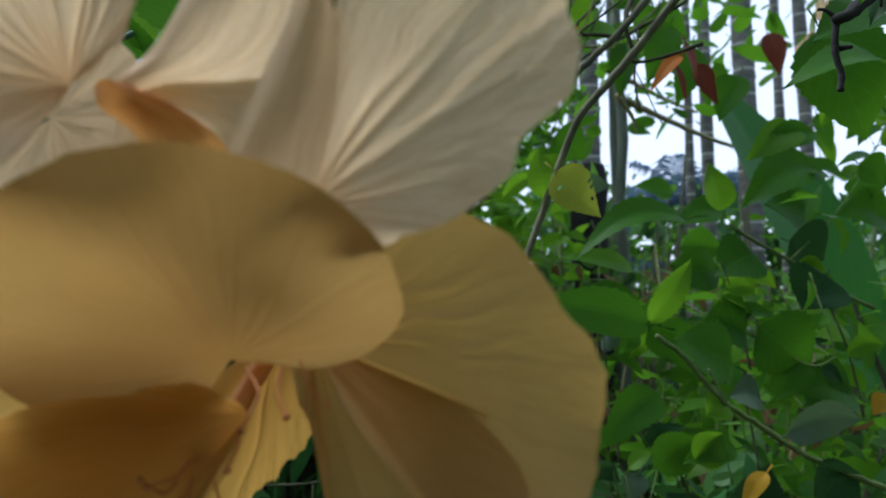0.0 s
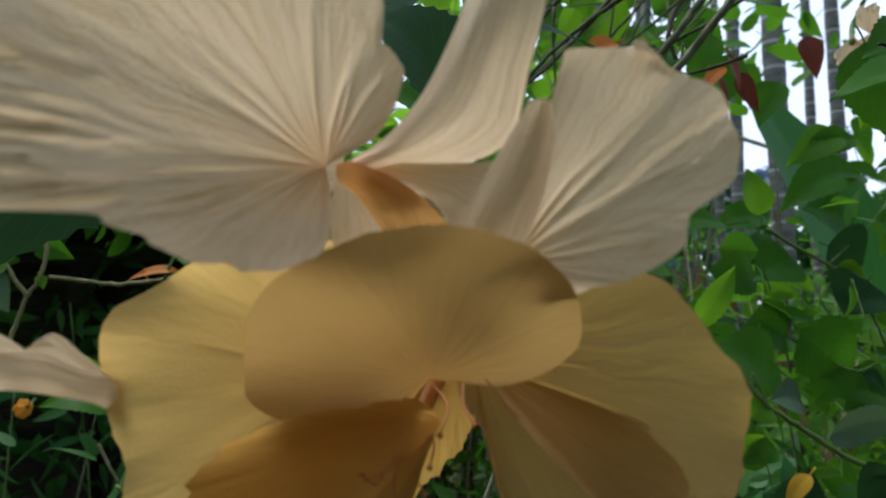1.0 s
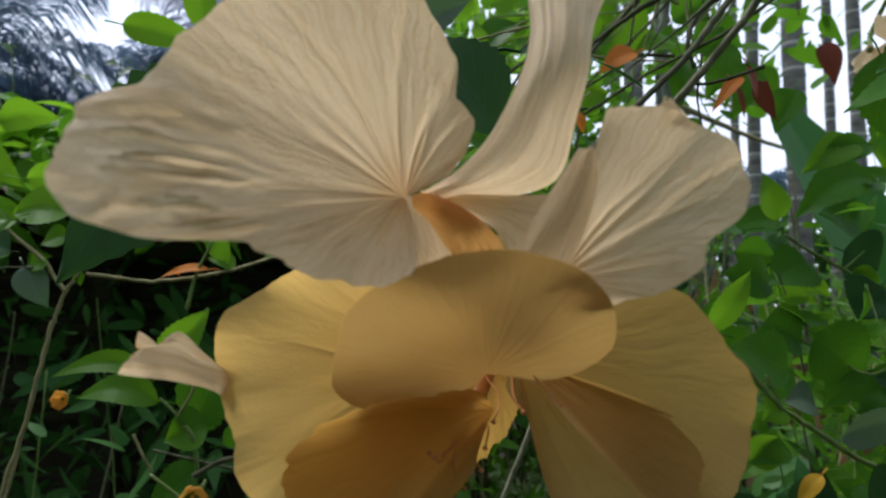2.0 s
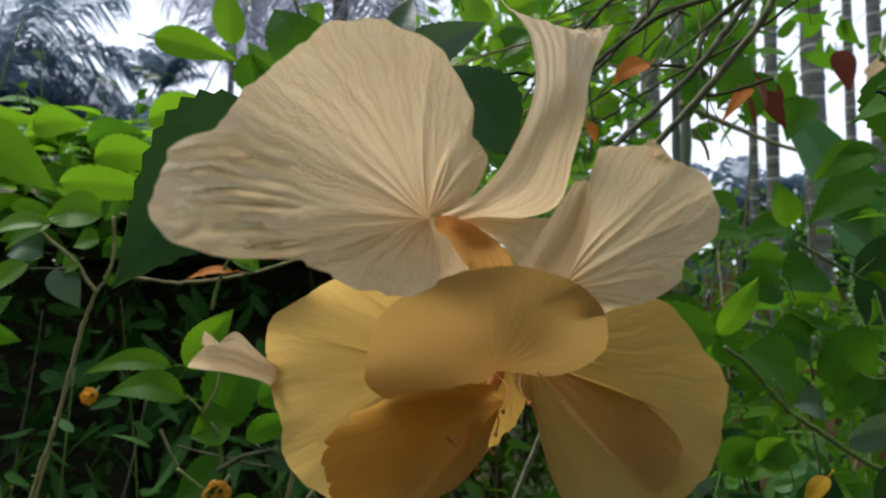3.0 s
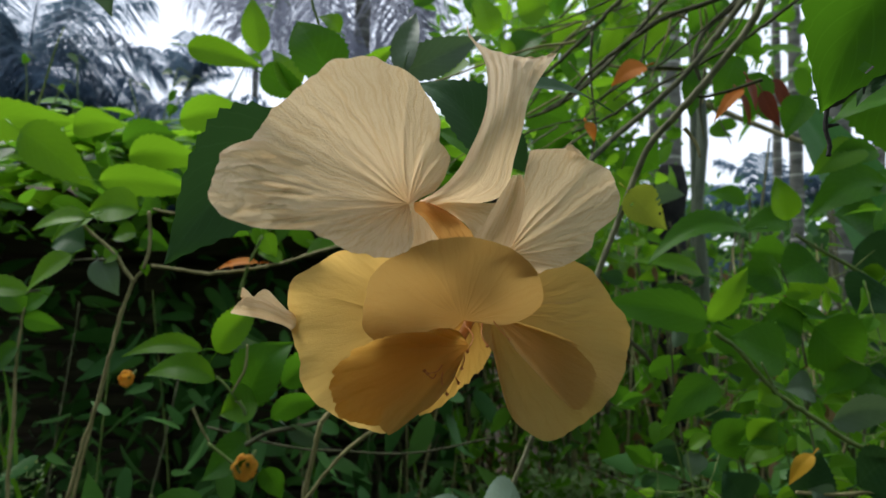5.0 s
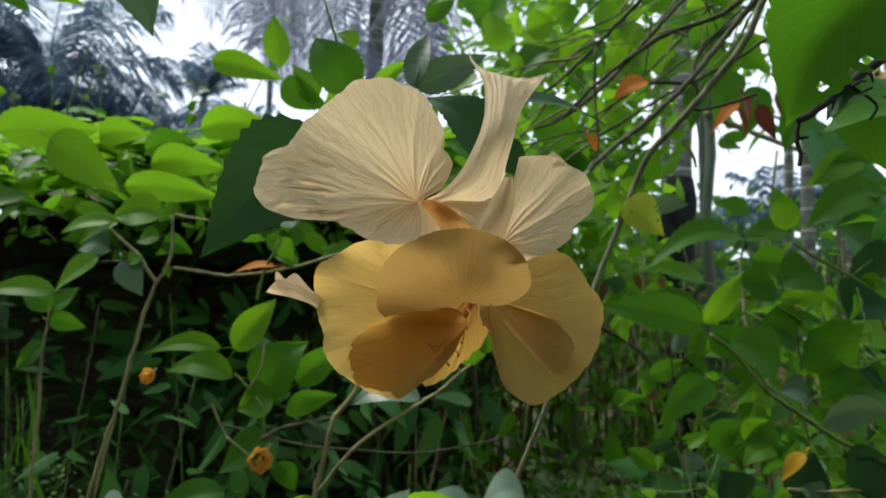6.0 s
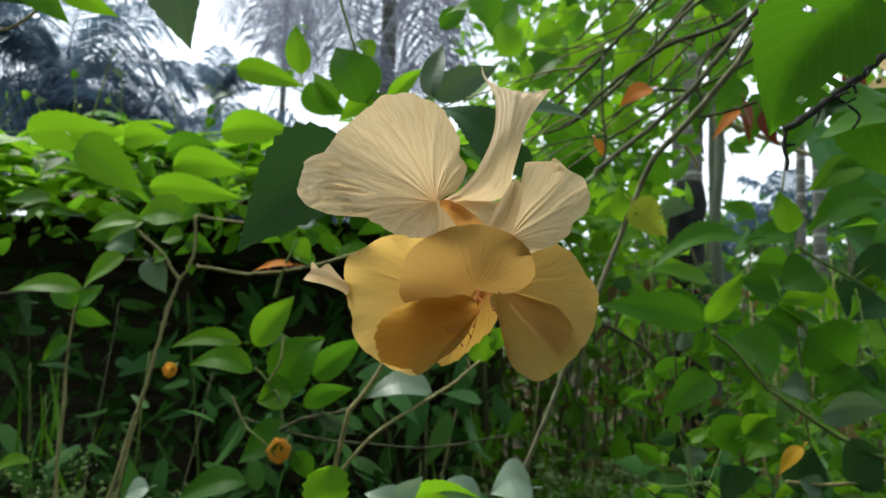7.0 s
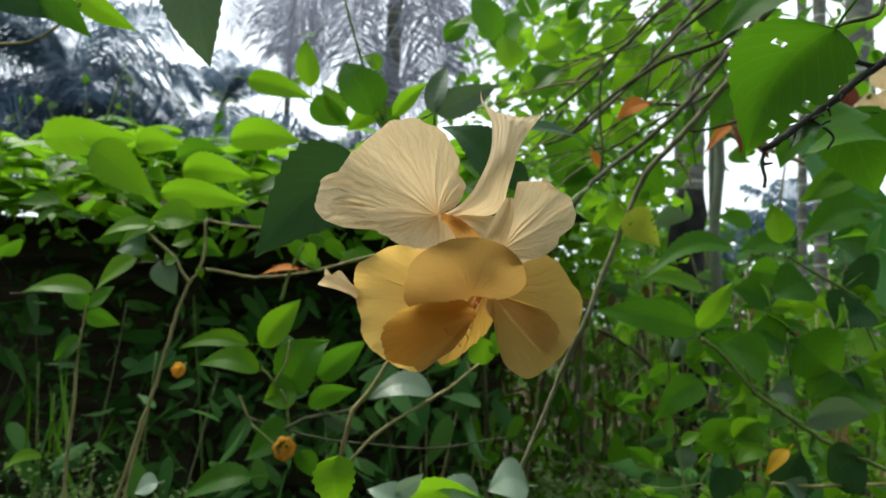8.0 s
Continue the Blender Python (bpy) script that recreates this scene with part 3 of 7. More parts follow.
# stamen column
column = twig(flower, 'stamen_column', [(0.015, 0.020, 1.387), (0.011, 0.016, 1.379), (0.007, 0.011, 1.372), (0.004, 0.007, 1.368)], 0.0020, 0.0016, petal_orange, rough=0.1)
twig(column, 'stamen', [(0.005, 0.008, 1.372), (0.002, 0.004, 1.366), (-0.002, 0.000, 1.365)], 0.0003, 0.0002, stamen_red, knob=True, rough=0)
twig(column, 'stamen', [(0.005, 0.008, 1.370), (0.007, 0.004, 1.365), (0.009, 0.000, 1.362)], 0.0003, 0.0002, stamen_red, knob=True, rough=0)
twig(column, 'stamen', [(0.004, 0.008, 1.369), (0.003, 0.004, 1.362), (0.005, 0.000, 1.358)], 0.0003, 0.0002, stamen_red, knob=True, rough=0)
twig(column, 'stamen', [(0.011, 0.008, 1.382), (0.014, 0.004, 1.378), (0.012, 0.000, 1.373)], 0.0003, 0.0002, stamen_red, knob=True, rough=0)
twig(column, 'stamen', [(0.018, 0.008, 1.386), (0.017, 0.004, 1.379), (0.019, 0.000, 1.375)], 0.0003, 0.0002, stamen_red, knob=True, rough=0)
twig(column, 'stamen', [(0.008, 0.008, 1.375), (0.011, 0.004, 1.371), (0.010, 0.000, 1.367)], 0.0003, 0.0002, stamen_red, knob=True, rough=0)
twig(column, 'stamen', [(0.002, 0.008, 1.368), (-0.000, 0.004, 1.363), (-0.003, 0.000, 1.366)], 0.0003, 0.0002, stamen_red, knob=True, rough=0)
twig(column, 'stamen', [(0.001, 0.008, 1.365), (0.003, 0.004, 1.360), (0.002, 0.000, 1.357)], 0.0003, 0.0002, stamen_red, knob=True, rough=0)
twig(column, 'stigma', [(0.021, 0.000, 1.384), (0.023, -0.006, 1.381), (0.026, -0.009, 1.378)], 0.0002, 0.0002, stamen_red, knob=True, rough=0)
# calyx and stalk behind the throat
twig(flower, 'stalk', [(0.011, 0.040, 1.411), (0.029, 0.060, 1.425), (0.052, 0.110, 1.441), (0.082, 0.200, 1.468), (0.115, 0.300, 1.502)], 0.0028, 0.0016, stem_green)
twig(flower, 'calyx', [(0.007, 0.030, 1.411), (0.012, 0.040, 1.411), (0.018, 0.050, 1.416)], 0.0090, 0.0040, stem_green, rough=0.1)
# branches of the bush that bears the flower
twig(bush, 'branch', [(0.373, 0.420, 1.802), (0.333, 0.430, 1.737), (0.311, 0.440, 1.681), (0.277, 0.460, 1.633), (0.244, 0.470, 1.593), (0.216, 0.480, 1.560), (0.197, 0.490, 1.513), (0.180, 0.500, 1.464), (0.161, 0.500, 1.415), (0.147, 0.500, 1.373), (0.125, 0.510, 1.323), (0.106, 0.520, 1.266), (0.087, 0.530, 1.215), (0.072, 0.540, 1.174)], 0.0042, 0.0028, bark_grey, rough=0.12)
twig(bush, 'branch', [(0.466, 0.550, 1.901), (0.355, 0.500, 1.765), (0.289, 0.470, 1.682), (0.254, 0.450, 1.639), (0.201, 0.420, 1.585), (0.155, 0.380, 1.544), (0.118, 0.320, 1.506), (0.091, 0.300, 1.468)], 0.0040, 0.0022, bark, rough=0.2)
twig(bush, 'branch', [(0.460, 0.600, 1.880), (0.380, 0.580, 1.786), (0.315, 0.570, 1.729), (0.290, 0.550, 1.685), (0.297, 0.550, 1.655)], 0.0044, 0.0022, bark)
twig(bush, 'branch', [(0.373, 0.600, 1.804), (0.341, 0.600, 1.780), (0.278, 0.600, 1.757), (0.230, 0.600, 1.727), (0.175, 0.600, 1.681), (0.136, 0.600, 1.639)], 0.0040, 0.0020, bark)
twig(bush, 'branch', [(0.386, 0.750, 1.981), (0.303, 0.750, 1.902), (0.247, 0.750, 1.842), (0.192, 0.750, 1.783), (0.137, 0.750, 1.730), (0.091, 0.750, 1.700)], 0.0045, 0.0020, bark)
twig(bush, 'branch', [(0.395, 0.700, 1.934), (0.333, 0.700, 1.868), (0.285, 0.700, 1.803), (0.237, 0.700, 1.747), (0.176, 0.700, 1.691), (0.128, 0.700, 1.658)], 0.0040, 0.0020, bark)
twig(bush, 'branch', [(0.414, 0.660, 1.912), (0.316, 0.660, 1.831), (0.262, 0.660, 1.772), (0.207, 0.660, 1.710), (0.153, 0.660, 1.661), (0.102, 0.660, 1.638)], 0.0036, 0.0018, bark)
twig(bush, 'branch', [(0.338, 0.480, 1.633), (0.308, 0.480, 1.622), (0.277, 0.480, 1.614), (0.260, 0.480, 1.616)], 0.0020, 0.0014, bark)
twig(bush, 'branch', [(0.250, 0.470, 1.576), (0.262, 0.470, 1.559), (0.266, 0.470, 1.544)], 0.0022, 0.0012, bark_pale)
twig(bush, 'branch', [(0.182, 0.620, 1.742), (0.180, 0.620, 1.683), (0.186, 0.620, 1.616), (0.180, 0.620, 1.575)], 0.0020, 0.0014, bark)
twig(bush, 'branch', [(0.258, 0.620, 1.786), (0.251, 0.620, 1.726), (0.243, 0.620, 1.688)], 0.0016, 0.0012, bark)
twig(bush, 'branch', [(0.287, 0.580, 1.680), (0.241, 0.580, 1.679), (0.203, 0.580, 1.654), (0.172, 0.580, 1.634)], 0.0022, 0.0012, bark)
twig(bush, 'branch', [(0.235, 0.800, 1.763), (0.297, 0.800, 1.756), (0.374, 0.800, 1.755)], 0.0022, 0.0014, bark_pale)
twig(bush, 'branch', [(0.302, 0.600, 1.751), (0.278, 0.600, 1.761), (0.258, 0.600, 1.754)], 0.0020, 0.0010, bark_pale)
# dark near branch
twig(bush, 'branch', [(0.359, 0.160, 1.609), (0.305, 0.160, 1.572), (0.271, 0.150, 1.544), (0.242, 0.140, 1.522), (0.220, 0.130, 1.505), (0.211, 0.130, 1.500)], 0.0036, 0.0022, bark_dark)
twig(bush, 'branch', [(0.213, 0.131, 1.502), (0.211, 0.130, 1.488), (0.213, 0.130, 1.479), (0.212, 0.130, 1.472)], 0.0013, 0.0012, bark_dark)
twig(bush, 'branch', [(0.212, 0.130, 1.489), (0.218, 0.130, 1.490)], 0.0012, 0.0008, bark_dark)
twig(bush, 'branch', [(0.308, 0.160, 1.574), (0.294, 0.160, 1.578), (0.278, 0.160, 1.586)], 0.0022, 0.0014, bark_dark)
twig(bush, 'branch', [(0.250, 0.140, 1.526), (0.265, 0.140, 1.514), (0.261, 0.140, 1.504)], 0.0010, 0.0008, bark_dark)
# leaves of that bush
leaf(bush, leaf_dark, (-0.0643, 0.1100, 1.4700), (-0.1381, 0.0900, 1.4056), 0.0545, turn=-25)
leaf(bush, leaf_dark, (0.0225, 0.0900, 1.4636), (-0.0147, 0.0900, 1.4998), 0.0337, turn=20)
leaf(bush, leaf_mid, (0.0299, 0.1300, 1.4606), (-0.0043, 0.1300, 1.4859), 0.0233, turn=30)
leaf(bush, leaf_dark, (0.0392, 0.1400, 1.5141), (0.0974, 0.1400, 1.4999), 0.0191, turn=-35)
leaf(bush, leaf_dark, (0.0308, 0.1200, 1.4821), (0.0466, 0.1200, 1.4590), 0.0190, turn=10)
leaf(bush, leaf_grey, (-0.0309, 0.2200, 1.5493), (0.0238, 0.2200, 1.5758), 0.0242, turn=25)
leaf(bush, leaf_grey, (-0.0309, 0.2200, 1.5484), (-0.0242, 0.2200, 1.5930), 0.0196, turn=-45)
leaf(bush, leaf_mid, (0.2052, 0.0200, 1.5402), (0.1752, 0.0700, 1.4783), 0.0600, turn=12, holes=True)
twig(bush, "twig", [(0.2052, 0.0200, 1.5402), (0.2541, 0.0600, 1.5843), (0.30, 0.25, 1.80), (0.45, 0.48, 1.98)], 0.0009, 0.003, bark)
leaf(bush, leaf_mid, (0.2913, 0.1400, 1.6279), (0.1825, 0.1400, 1.5870), 0.0477, turn=40)
# grey tone stands in for bright sky glare veiling this close leaf
leaf(bush, leaf_grey, (-0.2316, 0.1600, 1.6522), (-0.2099, 0.1600, 1.5636), 0.0530, turn=12)
leaf(bush, leaf_fresh, (-0.0677, 0.0700, 1.2545), (-0.0695, 0.0700, 1.2844), 0.0284, turn=8, blunt=True)
leaf(bush, leaf_fresh, (0.1855, 0.5000, 1.4871), (0.1809, 0.5000, 1.5354), 0.0310, turn=12)
leaf(bush, leaf_mid, (0.3791, 0.3000, 1.5822), (0.3219, 0.3000, 1.5622), 0.0374, turn=30)
leaf(bush, leaf_mid, (0.4666, 0.4000, 1.5786), (0.3653, 0.4000, 1.5672), 0.0434, turn=40)
leaf(bush, leaf_mid, (0.4357, 0.4500, 1.6354), (0.4761, 0.4500, 1.5326), 0.0728, turn=30)
leaf(bush, leaf_dark, (0.2577, 0.1400, 1.5220), (0.2342, 0.1400, 1.5034), 0.0159, turn=30)
leaf(bush, leaf_rust, (0.5317, 0.9500, 1.7799), (0.5472, 0.9500, 1.7213), 0.0260, turn=-35)
leaf(bush, leaf_rust, (0.7301, 1.0000, 1.8666), (0.7495, 1.0000, 1.7873), 0.0300, turn=40)
leaf(bush, leaf_rust, (0.6018, 1.0000, 1.8094), (0.6235, 1.0000, 1.7314), 0.0220, turn=20)
twig(bush, 'branch', [(-0.167, 0.430, 1.759), (-0.148, 0.430, 1.699), (-0.128, 0.430, 1.644), (-0.110, 0.430, 1.604)], 0.0014, 0.0018, stem_green)
twig(bush, 'branch', [(-0.108, 0.430, 1.644), (-0.108, 0.430, 1.620), (-0.104, 0.430, 1.593)], 0.0010, 0.0013, stem_green)
twig(bush, 'branch', [(-0.580, 0.400, 1.677), (-0.539, 0.400, 1.682), (-0.507, 0.400, 1.703), (-0.482, 0.400, 1.731)], 0.0020, 0.0016, bark_pale)
leaf(bush, leaf_mid, (-0.5023, 0.3600, 1.7303), (-0.4395, 0.3600, 1.6704), 0.0410, turn=15)
leaf(bush, leaf_fresh, (-0.4900, 0.4000, 1.7444), (-0.4092, 0.4000, 1.6967), 0.0285, turn=30)
leaf(bush, leaf_dark, (-0.5603, 0.3600, 1.7166), (-0.4855, 0.3600, 1.6908), 0.0351, turn=20)
twig(shrub, 'stem', [(-0.812, 1.000, 1.717), (-0.792, 1.000, 1.797), (-0.775, 1.000, 1.865), (-0.761, 1.000, 1.905)], 0.0022, 0.0012, stem_green)
twig(shrub, 'stem', [(-0.781, 1.000, 1.791), (-0.749, 1.000, 1.767), (-0.729, 1.000, 1.725)], 0.0014, 0.0010, stem_green)
twig(bush, 'branch', [(0.542, 0.850, 2.017), (0.421, 0.850, 1.909), (0.350, 0.850, 1.829), (0.280, 0.850, 1.760), (0.211, 0.850, 1.686)], 0.0030, 0.0015, bark)
twig(bush, 'branch', [(0.390, 0.950, 2.070), (0.302, 0.950, 1.965), (0.237, 0.950, 1.889), (0.177, 0.950, 1.836)], 0.0030, 0.0015, bark_pale)
twig(bush, 'branch', [(0.336, 1.000, 2.073), (0.268, 1.000, 2.000), (0.188, 1.000, 1.914), (0.132, 1.000, 1.854)], 0.0028, 0.0015, bark)
twig(bush, 'branch', [(0.452, 0.620, 1.788), (0.372, 0.620, 1.728), (0.276, 0.620, 1.676), (0.196, 0.620, 1.625), (0.155, 0.620, 1.607)], 0.0024, 0.0014, bark)
twig(bush, 'branch', [(0.284, 0.500, 1.653), (0.278, 0.500, 1.609), (0.282, 0.500, 1.573)], 0.0014, 0.0010, bark)
leaf(bush, leaf_mid, (0.3717, 0.6200, 1.7114), (0.3410, 0.6200, 1.6402), 0.0404, turn=10)
leaf(bush, leaf_mid, (0.3602, 0.6600, 1.6905), (0.4094, 0.6600, 1.6551), 0.0370, turn=-15)
leaf(bush, leaf_mid, (0.3503, 0.7000, 1.7211), (0.3371, 0.7000, 1.6488), 0.0350, turn=20)
leaf(bush, leaf_mid, (0.5284, 0.7500, 1.6984), (0.4962, 0.7500, 1.6325), 0.0459, turn=10)
leaf(bush, leaf_mid, (0.4365, 0.7000, 1.7180), (0.4117, 0.7000, 1.6395), 0.0403, turn=15)
leaf(bush, leaf_orange, (0.2321, 0.5500, 1.6721), (0.1905, 0.5500, 1.6481), 0.0269, turn=20)
leaf(bush, leaf_orange, (0.3254, 0.5000, 1.6284), (0.2920, 0.5000, 1.5909), 0.0141, turn=30)
leaf(bush, leaf_rust, (0.3311, 0.5000, 1.6408), (0.3404, 0.5000, 1.6034), 0.0183, turn=-30)
leaf(bush, leaf_rust, (0.3935, 0.6000, 1.6578), (0.4155, 0.6000, 1.6105), 0.0179, turn=30)
leaf(bush, leaf_rust, (0.3629, 0.6000, 1.6575), (0.3783, 0.6000, 1.6136), 0.0141, turn=-30)
leaf(bush, leaf_orange, (0.1510, 0.5000, 1.5888), (0.1597, 0.5000, 1.5673), 0.0113, turn=10)
leaf(bush, leaf_fresh, (-0.2209, 0.5000, 1.6676), (-0.2319, 0.5000, 1.7345), 0.0310, turn=10)
leaf(bush, leaf_mid, (-0.1201, 0.4200, 1.6063), (-0.1599, 0.4200, 1.6724), 0.0585, turn=5)
leaf(bush, leaf_fresh, (-0.1294, 0.5000, 1.6916), (-0.1561, 0.5000, 1.7102), 0.0240, turn=20)
leaf(bush, leaf_fresh, (-0.3266, 0.5500, 1.6938), (-0.2300, 0.5500, 1.6679), 0.0314, turn=25)
leaf(bush, leaf_fresh, (-0.1013, 0.4500, 1.6147), (-0.0604, 0.4500, 1.6589), 0.0185, turn=30)
leaf(bush, leaf_fresh, (-0.1225, 0.4500, 1.6298), (-0.1589, 0.4500, 1.5941), 0.0265, turn=-20)
leaf(bush, leaf_fresh, (-0.1815, 0.5000, 1.6231), (-0.2062, 0.5000, 1.6716), 0.0324, turn=30)
leaf(bush, leaf_mid, (-0.2196, 0.5000, 1.6449), (-0.1591, 0.5000, 1.6160), 0.0324, turn=30)
leaf(bush, leaf_mid, (-0.0947, 0.4600, 1.5911), (-0.1382, 0.4600, 1.6329), 0.0268, turn=0)
leaf(bush, leaf_mid, (0.0217, 0.7000, 1.8182), (-0.0170, 0.7000, 1.9030), 0.0525, turn=20)
leaf(bush, leaf_fresh, (0.0026, 0.7000, 1.8557), (-0.0516, 0.7000, 1.8410), 0.0315, turn=20)
leaf(bush, leaf_fresh, (0.0538, 0.8000, 1.8107), (0.0323, 0.8000, 1.8824), 0.0538, turn=20)
leaf(bush, leaf_mid, (0.0343, 0.8500, 1.8620), (0.0685, 0.8500, 1.9487), 0.0602, turn=-20)
leaf(bush, leaf_fresh, (0.1105, 0.9000, 1.8838), (0.1636, 0.9000, 1.9067), 0.0523, turn=20)
leaf(bush, leaf_mid, (0.1014, 0.9000, 1.8060), (0.1644, 0.9000, 1.8511), 0.0628, turn=-20)
leaf(bush, leaf_fresh, (0.1774, 1.0000, 1.8663), (0.2456, 1.0000, 1.9150), 0.0622, turn=20)
leaf(bush, leaf_mid, (0.2801, 1.0000, 1.8916), (0.3259, 1.0000, 1.8448), 0.0792, turn=10)
leaf(bush, leaf_fresh, (0.3482, 1.0000, 1.9163), (0.3993, 1.0000, 1.8459), 0.0905, turn=10)
leaf(bush, leaf_mid, (0.3508, 0.7000, 1.8776), (0.3944, 0.7000, 1.8408), 0.0613, turn=10)
leaf(bush, leaf_mid, (0.3741, 0.8000, 1.8150), (0.4317, 0.8000, 1.8662), 0.0577, turn=20)
leaf(bush, leaf_mid, (0.3633, 0.7000, 1.7304), (0.4025, 0.7000, 1.7674), 0.0438, turn=20)
leaf(bush, leaf_mid, (0.1243, 0.9000, 1.7189), (0.2089, 0.9000, 1.6881), 0.0628, turn=30)
leaf(bush, leaf_fresh, (0.2557, 0.9000, 1.7106), (0.3024, 0.9000, 1.7385), 0.0575, turn=10)
leaf(bush, leaf_mid, (0.3029, 0.9000, 1.6472), (0.3545, 0.9000, 1.6165), 0.0628, turn=30)
leaf(bush, leaf_fresh, (0.0145, 0.6000, 1.6989), (-0.0170, 0.6000, 1.6650), 0.0363, turn=20)
leaf(bush, leaf_mid, (0.1256, 0.8000, 1.6411), (0.2027, 0.8000, 1.6231), 0.0577, turn=30)
leaf(bush, leaf_mid, (0.1552, 0.8000, 1.5926), (0.2123, 0.8000, 1.6233), 0.0480, turn=30)
leaf(bush, leaf_mid, (-0.0736, 0.9000, 1.9040), (-0.0206, 0.9000, 1.9497), 0.0419, turn=10)
leaf(bush, leaf_fresh, (0.3327, 1.1801, 2.0336), (0.4059, 1.1801, 2.0665), 0.0383, turn=32.351)
leaf(bush, leaf_fresh, (0.2924, 0.9422, 1.9162), (0.3195, 0.9422, 1.8637), 0.0457, turn=22.4095)
leaf(bush, leaf_mid, (0.1169, 1.2501, 1.9351), (0.2114, 1.2501, 1.9545), 0.0517, turn=34.8531)
leaf(bush, leaf_mid, (0.1308, 1.3558, 2.2787), (0.2040, 1.3558, 2.3387), 0.0500, turn=35.8184)
leaf(bush, leaf_mid, (0.3610, 1.1473, 1.9971), (0.2701, 1.1473, 1.9958), 0.0429, turn=9.6141)
leaf(bush, leaf_mid, (0.5915, 1.1834, 2.1748), (0.5884, 1.1834, 2.0921), 0.0353, turn=28.9659)
leaf(bush, leaf_mid, (0.3487, 1.4008, 2.0363), (0.2559, 1.4008, 1.9674), 0.0446, turn=43.4338)
leaf(bush, leaf_mid, (0.1169, 1.2181, 2.1026), (0.0938, 1.2181, 2.1705), 0.0548, turn=-15.7202)
leaf(bush, leaf_mid, (0.1124, 0.9267, 1.9753), (0.1926, 0.9267, 1.9917), 0.0429, turn=-39.014)
leaf(bush, leaf_fresh, (0.3395, 1.1808, 2.0550), (0.3106, 1.1808, 2.1072), 0.0532, turn=-2.26926)
leaf(bush, leaf_fresh, (0.3391, 1.4118, 2.1897), (0.4067, 1.4118, 2.1941), 0.0476, turn=39.6379)
leaf(bush, leaf_mid, (0.1675, 0.9152, 1.9555), (0.2133, 0.9152, 2.0071), 0.0321, turn=-16.755)
leaf(bush, leaf_fresh, (0.4155, 0.9086, 1.9701), (0.4009, 0.9086, 1.9288), 0.0408, turn=-38.6042)
leaf(bush, leaf_mid, (0.3266, 1.3910, 2.1053), (0.3978, 1.3910, 2.0454), 0.0635, turn=-23.5455)
leaf(bush, leaf_fresh, (0.1504, 0.9734, 1.8551), (0.1751, 0.9734, 1.9025), 0.0428, turn=9.85381)
leaf(bush, leaf_mid, (0.3696, 0.8808, 1.9427), (0.3199, 0.8808, 1.9375), 0.0276, turn=46.6413)
leaf(bush, leaf_mid, (0.2254, 1.2377, 2.0145), (0.2221, 1.2377, 1.9267), 0.0486, turn=43.6313)
leaf(bush, leaf_mid, (0.6426, 1.2503, 2.1975), (0.5474, 1.2503, 2.1861), 0.0425, turn=42.5624)
leaf(bush, leaf_mid, (0.1598, 0.8893, 2.0321), (0.1527, 0.8893, 1.9760), 0.0328, turn=7.79033)
leaf(bush, leaf_fresh, (0.5663, 1.0651, 2.1097), (0.6139, 1.0651, 2.0613), 0.0473, turn=12.5996)
leaf(bush, leaf_mid, (0.1733, 1.3056, 2.2522), (0.2893, 1.3056, 2.2418), 0.0368, turn=17.2566)
leaf(bush, leaf_fresh, (0.2858, 0.8989, 1.8706), (0.2489, 0.8989, 1.8023), 0.0349, turn=-35.9982)
leaf(bush, leaf_mid, (0.5493, 1.0720, 1.9422), (0.6162, 1.0720, 1.8828), 0.0474, turn=41.0752)
leaf(bush, leaf_fresh, (0.5725, 1.2223, 2.0966), (0.5994, 1.2223, 2.1835), 0.0519, turn=-5.87412)
leaf(bush, leaf_mid, (0.0817, 1.0172, 2.0864), (0.1318, 1.0172, 2.0601), 0.0465, turn=-5.04073)
leaf(bush, leaf_fresh, (0.3976, 0.9045, 1.9090), (0.3206, 0.9045, 1.8826), 0.0279, turn=14.1157)
leaf(bush, leaf_mid, (0.3631, 1.2494, 2.1636), (0.3340, 1.2494, 2.2348), 0.0418, turn=-38.9824)
leaf(bush, leaf_fresh, (0.2927, 1.4387, 2.1064), (0.3167, 1.4387, 2.0437), 0.0672, turn=4.84799)
leaf(bush, leaf_mid, (0.2444, 1.3724, 2.1671), (0.2454, 1.3724, 2.0801), 0.0632, turn=-5.40232)
leaf(bush, leaf_mid, (0.4587, 1.3941, 2.2084), (0.5217, 1.3941, 2.1478), 0.0591, turn=45.5)
leaf(bush, leaf_mid, (0.2075, 0.9892, 2.0476), (0.1464, 0.9892, 2.0305), 0.0378, turn=6.79778)
leaf(bush, leaf_mid, (0.4151, 1.0582, 1.9404), (0.4602, 1.0582, 1.9995), 0.0373, turn=14.6799)
leaf(bush, leaf_fresh, (0.4649, 1.2166, 2.1330), (0.4077, 1.2166, 2.0692), 0.0378, turn=0.934917)
leaf(bush, leaf_fresh, (0.0836, 0.8805, 1.8378), (0.0888, 0.8805, 1.7940), 0.0291, turn=-30.1882)
leaf(bush, leaf_mid, (0.3284, 0.9787, 1.9258), (0.2920, 0.9787, 1.8920), 0.0347, turn=24.2801)
leaf(bush, leaf_fresh, (0.5518, 1.3561, 2.1209), (0.6272, 1.3561, 2.1070), 0.0574, turn=6.83807)
leaf(bush, leaf_mid, (0.4905, 1.4391, 2.0829), (0.4000, 1.4391, 2.0214), 0.0515, turn=40.3384)
leaf(bush, leaf_fresh, (0.2354, 0.8544, 1.9149), (0.2629, 0.8544, 1.8502), 0.0376, turn=39.1389)
